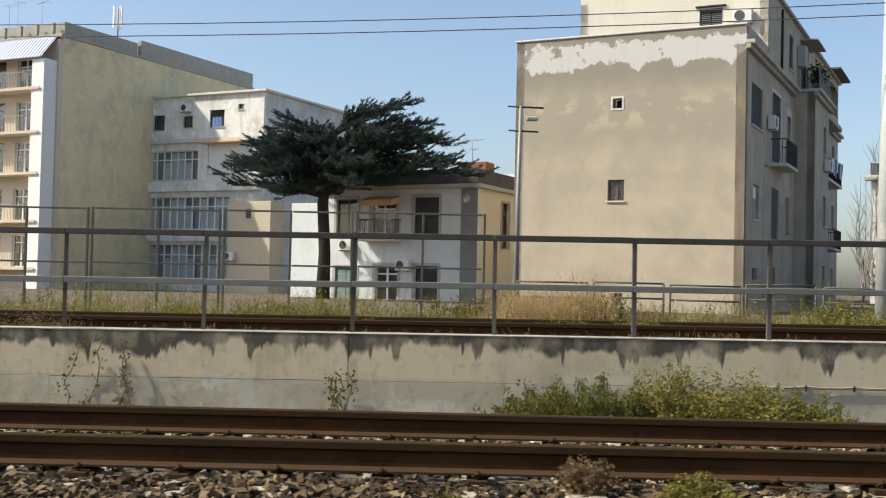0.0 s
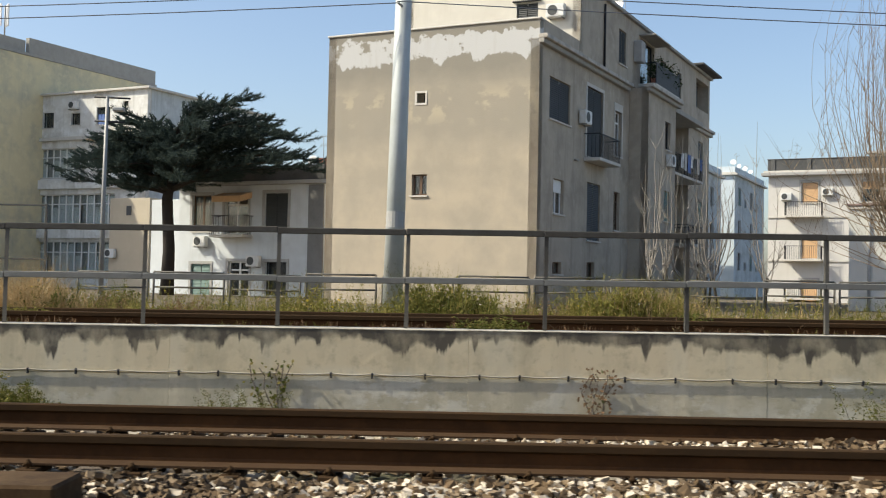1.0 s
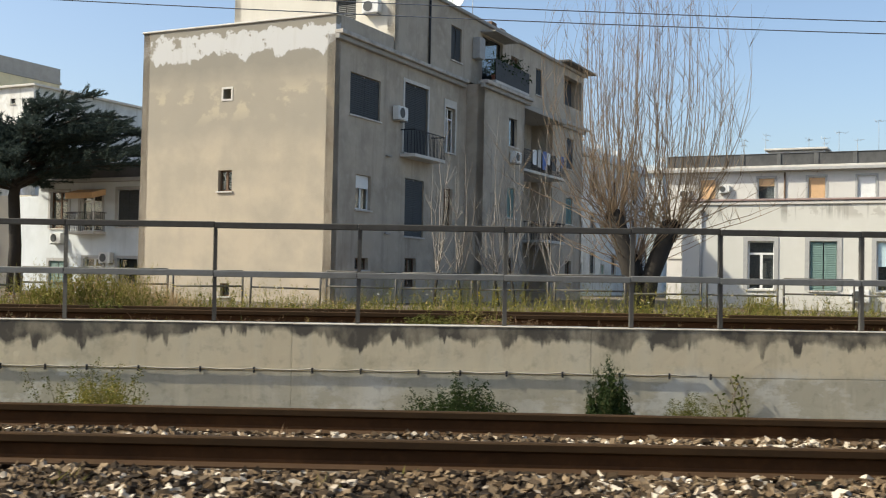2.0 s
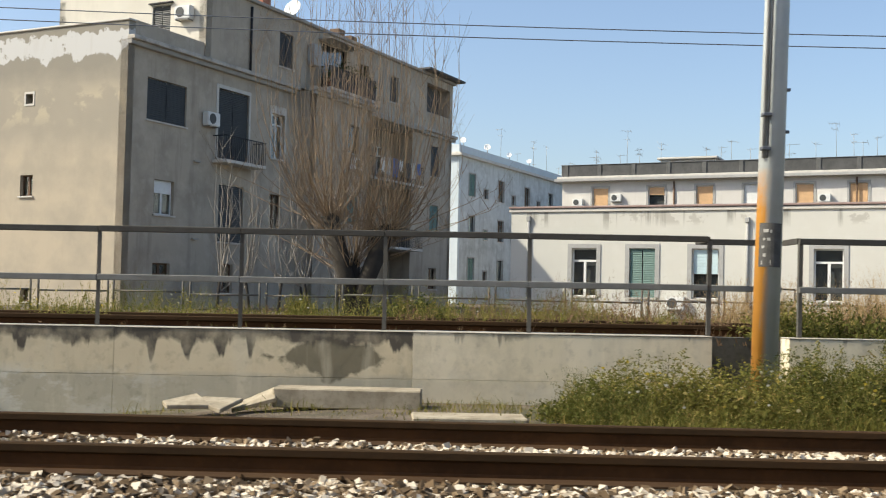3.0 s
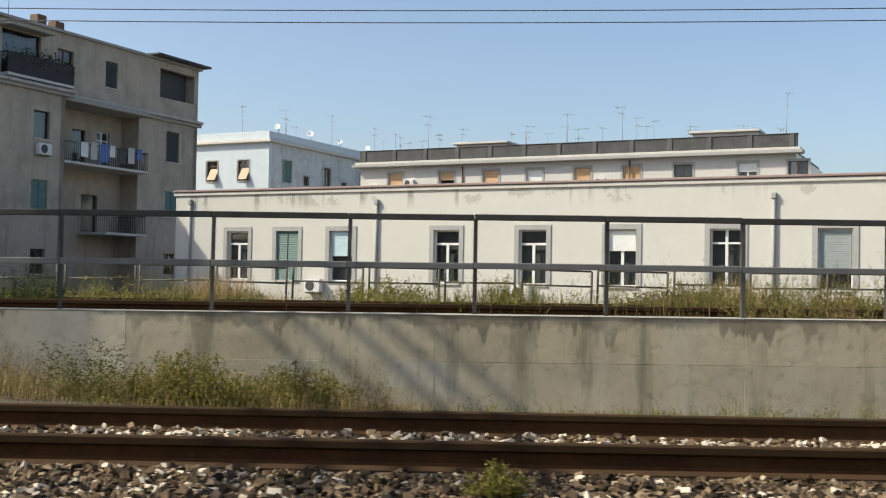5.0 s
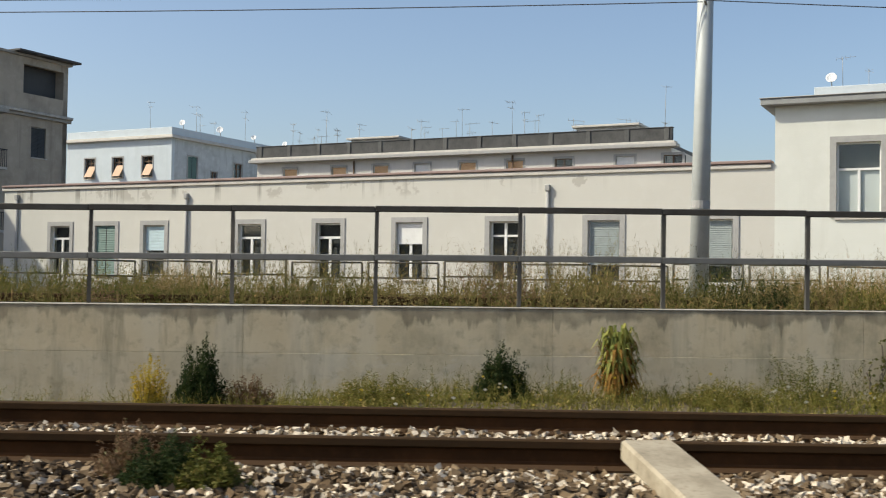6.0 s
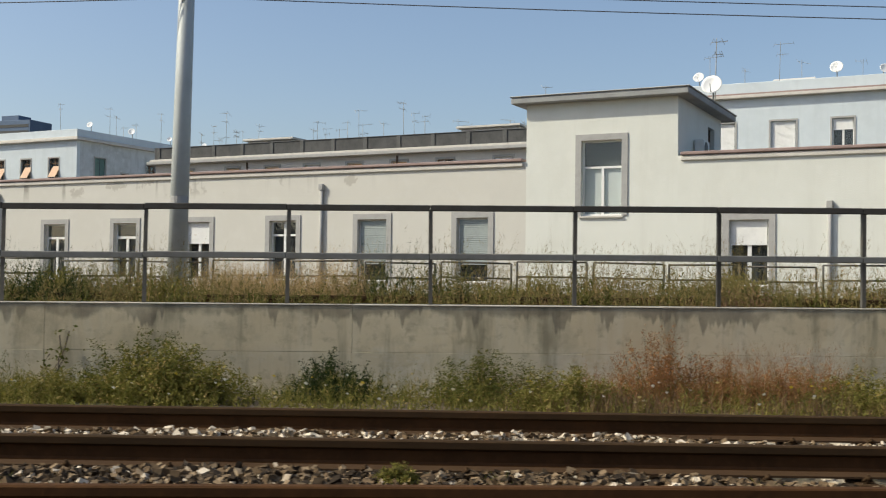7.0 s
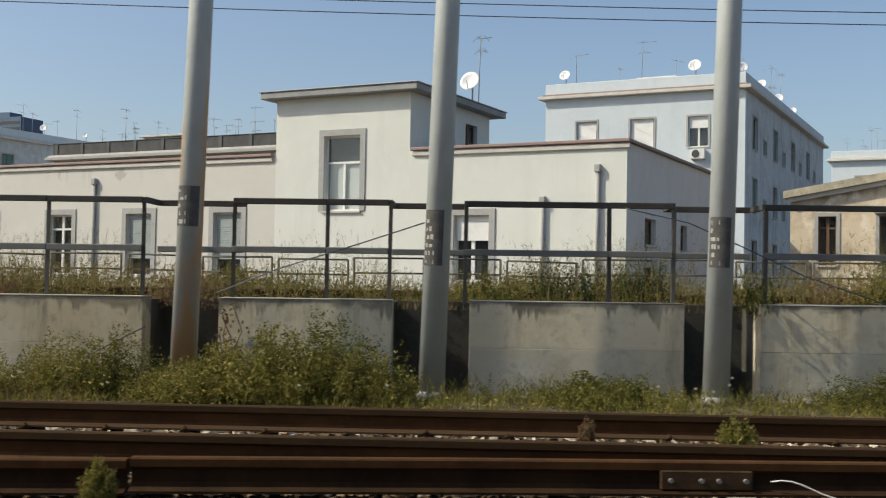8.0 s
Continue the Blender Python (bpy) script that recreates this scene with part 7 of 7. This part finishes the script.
def reed():
    r = thing("reed_clump", pose(47.42, 10.35, 0.0), "drying reed clump, yellow-green above and orange below", "reed")
    rng = np.random.default_rng(77)
    for name, n, lo, hi, mat in (("leaves", 300, 0.24, 0.56, M_REED), ("withered_leaves", 320, 0.05, 0.42, M_ORANGE_REED)):
        a = rng.uniform(0, math.tau, n)
        z0 = rng.uniform(lo, hi, n)
        out = rng.uniform(0.05, 0.24, n) * (1.15 - 0.9 * z0)
        up = rng.uniform(0.02, 0.2, n)
        drop = rng.uniform(0.0, 0.26, n)
        d = np.stack([np.cos(a), np.sin(a) * 0.6, np.zeros(n)], 1)
        s = np.stack([-np.sin(a), np.cos(a), np.zeros(n)], 1)
        k = np.array([0, 0, 1.0])
        b = d * rng.uniform(0.01, 0.12, (n, 1)) + k * z0[:, None]
        m = b + d * (out * 0.5)[:, None] + k * up[:, None]
        e = b + d * out[:, None] + k * (up - drop)[:, None]
        v = np.stack([b - s * 0.006, b + s * 0.006, m + s * 0.014, m - s * 0.014, e], 1)
        v[..., 2] = np.clip(v[..., 2], 0.005, 0.9)
        q = 5 * np.arange(n)[:, None]
        part(name, from_arrays(name, v.reshape(-1, 3), (np.array([[0, 1, 2, 3]]) + q).tolist() + (np.array([[3, 2, 4]]) + q).tolist(), mat), None, r)
    bm = bmesh.new()
    for k in range(9):
        t = math.tau * k / 9
        tube(bm, [(0.05 * math.cos(t), 0.04 * math.sin(t), -0.02), (0.08 * math.cos(t), 0.05 * math.sin(t), 0.66)], [0.009, 0.004], 5)
    part("stem_work", bm, M_STEM, r)


M_REED = leafy("green_yellow_reed", (0.22, 0.25, 0.06), (0.36, 0.34, 0.09), (0.48, 0.42, 0.16))
M_ORANGE_REED = leafy("orange_withered_reed", (0.40, 0.22, 0.05), (0.30, 0.16, 0.04), (0.46, 0.30, 0.09))
reed()


def pine():
    """A broad cedar-like pine: long level boughs in tiers, each with flat sprays of needles."""
    t = thing("pine_tree", pose(-6.05, 53.64, 0.3), "dark umbrella pine with flat spreading boughs", "tree")
    rnd = random.Random(17)
    rng = np.random.default_rng(18)
    bm = bmesh.new()
    tube(bm, [(0, 0, -0.2), (0.05, 0, 2.2), (-0.1, 0, 4.6), (0.1, 0.1, 6.2), (0.0, 0.1, 7.3)], [0.36, 0.29, 0.27, 0.17, 0.05], 12)
    vs, fs, base = [], [], 0
    for k in range(76):
        ang = k * 2.39996 + rnd.uniform(-0.25, 0.25)
        f0 = k / 76
        z0 = 5.0 + 2.7 * f0 + rnd.uniform(-0.25, 0.25)
        c, s = math.cos(ang), math.sin(ang)
        ln = (5.7 - 1.9 * f0 ** 2) * rnd.uniform(0.62, 1.1) * (1.2 if c > 0.3 else 0.80)
        rise = rnd.uniform(0.3, 1.25) * (1.0 - 0.3 * f0) + (0.75 if c > 0.35 else -0.1)
        droop = rnd.uniform(0.0, 0.9) * (1 - f0) * (0.5 if c > 0.35 else 1.2)
        pts = []
        for j in range(7):
            f = j / 6
            pts.append(Vector((c * ln * f + rnd.uniform(-0.06, 0.06), s * ln * f + rnd.uniform(-0.06, 0.06), z0 + rise * math.sin(f * 1.8) - droop * f * f)))
        tube(bm, [tuple(q) for q in pts], [0.085 * (1.05 - q / 6) + 0.008 for q in range(7)], 5)
        count = int(ln / 0.26)
        for j in range(count):
            f = 0.20 + 0.82 * j / count
            i = min(int(f * 6), 5)
            o = pts[i].lerp(pts[i + 1], min(f * 6 - i, 1.0))
            for side in (-1, 1):
                if rnd.random() < 0.22:
                    continue
                turn = ang + side * rnd.uniform(0.15, 0.8)
                reach = (1.5 - 0.75 * f) * rnd.uniform(0.45, 1.35)
                d = np.array([math.cos(turn), math.sin(turn), rnd.uniform(-0.25, 0.40)])
                n = int(64 * reach) + 20
                a = rng.uniform(0, 1, n)[:, None] ** 0.8
                q = np.array(o) + d * reach * a + rng.normal(0, 1, (n, 3)) * np.array([0.05, 0.05, 0.032]) * (1.3 - a)
                q[:, 2] += 0.16 * reach * (a[:, 0] ** 2)
                nd = d + rng.normal(0, 0.45, (n, 3)) + np.array([0, 0, 0.2])
                nd /= np.linalg.norm(nd, axis=1)[:, None]
                w = np.cross(nd, rng.normal(0, 1, (n, 3)))
                w /= np.linalg.norm(w, axis=1)[:, None]
                vs.append(np.stack([q - w * 0.021, q + w * 0.021, q + nd * rng.uniform(0.12, 0.28, (n, 1))], 1).reshape(-1, 3))
                fs.append(np.arange(3 * n).reshape(n, 3) + base)
                base += 3 * n
    part("trunk", bm, M_BARK_DARK, t, "dark bare trunk and limbs")
    part("crown", from_arrays("crown", np.concatenate(vs), np.concatenate(fs), M_PINE), None, t)


pine()


def bare_tree(name, at, heads, shoots, reach, label, seed, spread=1.0, thick=0.022, bark=None):
    """A pollard with many long upright shoots."""
    t = thing(name, at, label, "tree")
    rnd = random.Random(seed)
    bm = bmesh.new()
    for hx, hy, hz, r in heads:
        tube(bm, [(0, 0, -0.2), (hx * 0.35, hy * 0.35, hz * 0.45), (hx, hy, hz)], [r * 1.25, r, r * 1.05], 10)
        for k in range(7):
            a = math.tau * k / 7
            c = Vector((hx, hy, hz)) + Vector((math.cos(a), math.sin(a), 0.3)) * r * 0.8
            tube(bm, [(hx, hy, hz - 0.1), tuple(c)], [r * 0.7, r * 0.45], 7)
    part("trunk", bm, M_BARK_DARK, t, "thick cut-back trunk with knobbed heads")
    tw = bmesh.new()
    for k in range(shoots):
        bm = bmesh.new()
        hx, hy, hz, r = rnd.choice(heads)
        a = rnd.uniform(0, math.tau)
        o = rnd.uniform(0.12, 1.0) ** 0.8
        ln = rnd.uniform(0.5, 1.0) * reach * (1.12 - 0.42 * o)
        w = spread * o
        p0 = Vector((hx + math.cos(a) * r * 0.6, hy + math.sin(a) * r * 0.6, hz + rnd.uniform(-0.5, 0.2)))
        droop = rnd.random() < 0.26
        bend = rnd.uniform(0.55, 0.88) if not droop else 0.4
        pts = []
        for j in range(8):
            f = j / 7
            side = w * 2.2 * f ** 0.85 * (1 - bend * f)
            z = ln * ((f - 0.35 * f * f) * 0.35 if droop else f)
            pts.append(tuple(p0 + Vector((math.cos(a) * side + rnd.uniform(-0.06, 0.06), math.sin(a) * side + rnd.uniform(-0.06, 0.06), z))))
        tube(bm, pts, [thick * (1.05 - 0.9 * j / 7) for j in range(8)], 4, False)
        for j in range(rnd.randint(6, 11)):
            i = rnd.randint(1, 6)
            q = Vector(pts[i])
            b = rnd.uniform(0, math.tau)
            l2 = rnd.uniform(0.3, 1.2)
            tube(tw, [tuple(q), tuple(q + Vector((math.cos(b) * l2 * 0.3, math.sin(b) * l2 * 0.3, l2 * 0.45))), tuple(q + Vector((math.cos(b) * l2 * 0.55, math.sin(b) * l2 * 0.55, l2 * 0.85)))], [thick * 0.42, thick * 0.3, thick * 0.12], 3, False)
        part("shoot", bm, bark or M_TWIG, t)
    tagged(part("twig_work", tw, bark or M_TWIG, t), kind="stuff")
    return t


bare_tree("pollard_tree", pose(20.2, 29.6, 0.2), [(-0.7, 0, 2.85, 0.23), (0.85, 0.1, 2.6, 0.24), (-0.1, 0.3, 1.7, 0.2)], 200, 9.2, "bare pollarded tree with long upright brown shoots", 5, 2.6, 0.0125)
for k, (x, y, tall) in enumerate(((14.6, 39.0, 6.2), (15.6, 40.0, 7.0), (16.7, 39.5, 6.0), (17.6, 41.0, 7.4), (18.8, 39.2, 6.6), (17.1, 43.5, 6.4), (18.2, 45.0, 6.8))):
    bare_tree("sapling", pose(x, y, 0.2), [(0.1 - 0.3 * (k % 2), 0, 1.3, 0.05)], 8, tall, "thin bare grey sapling in front of the house", 50 + k, 1.0, 0.024, M_PALE_TWIG)
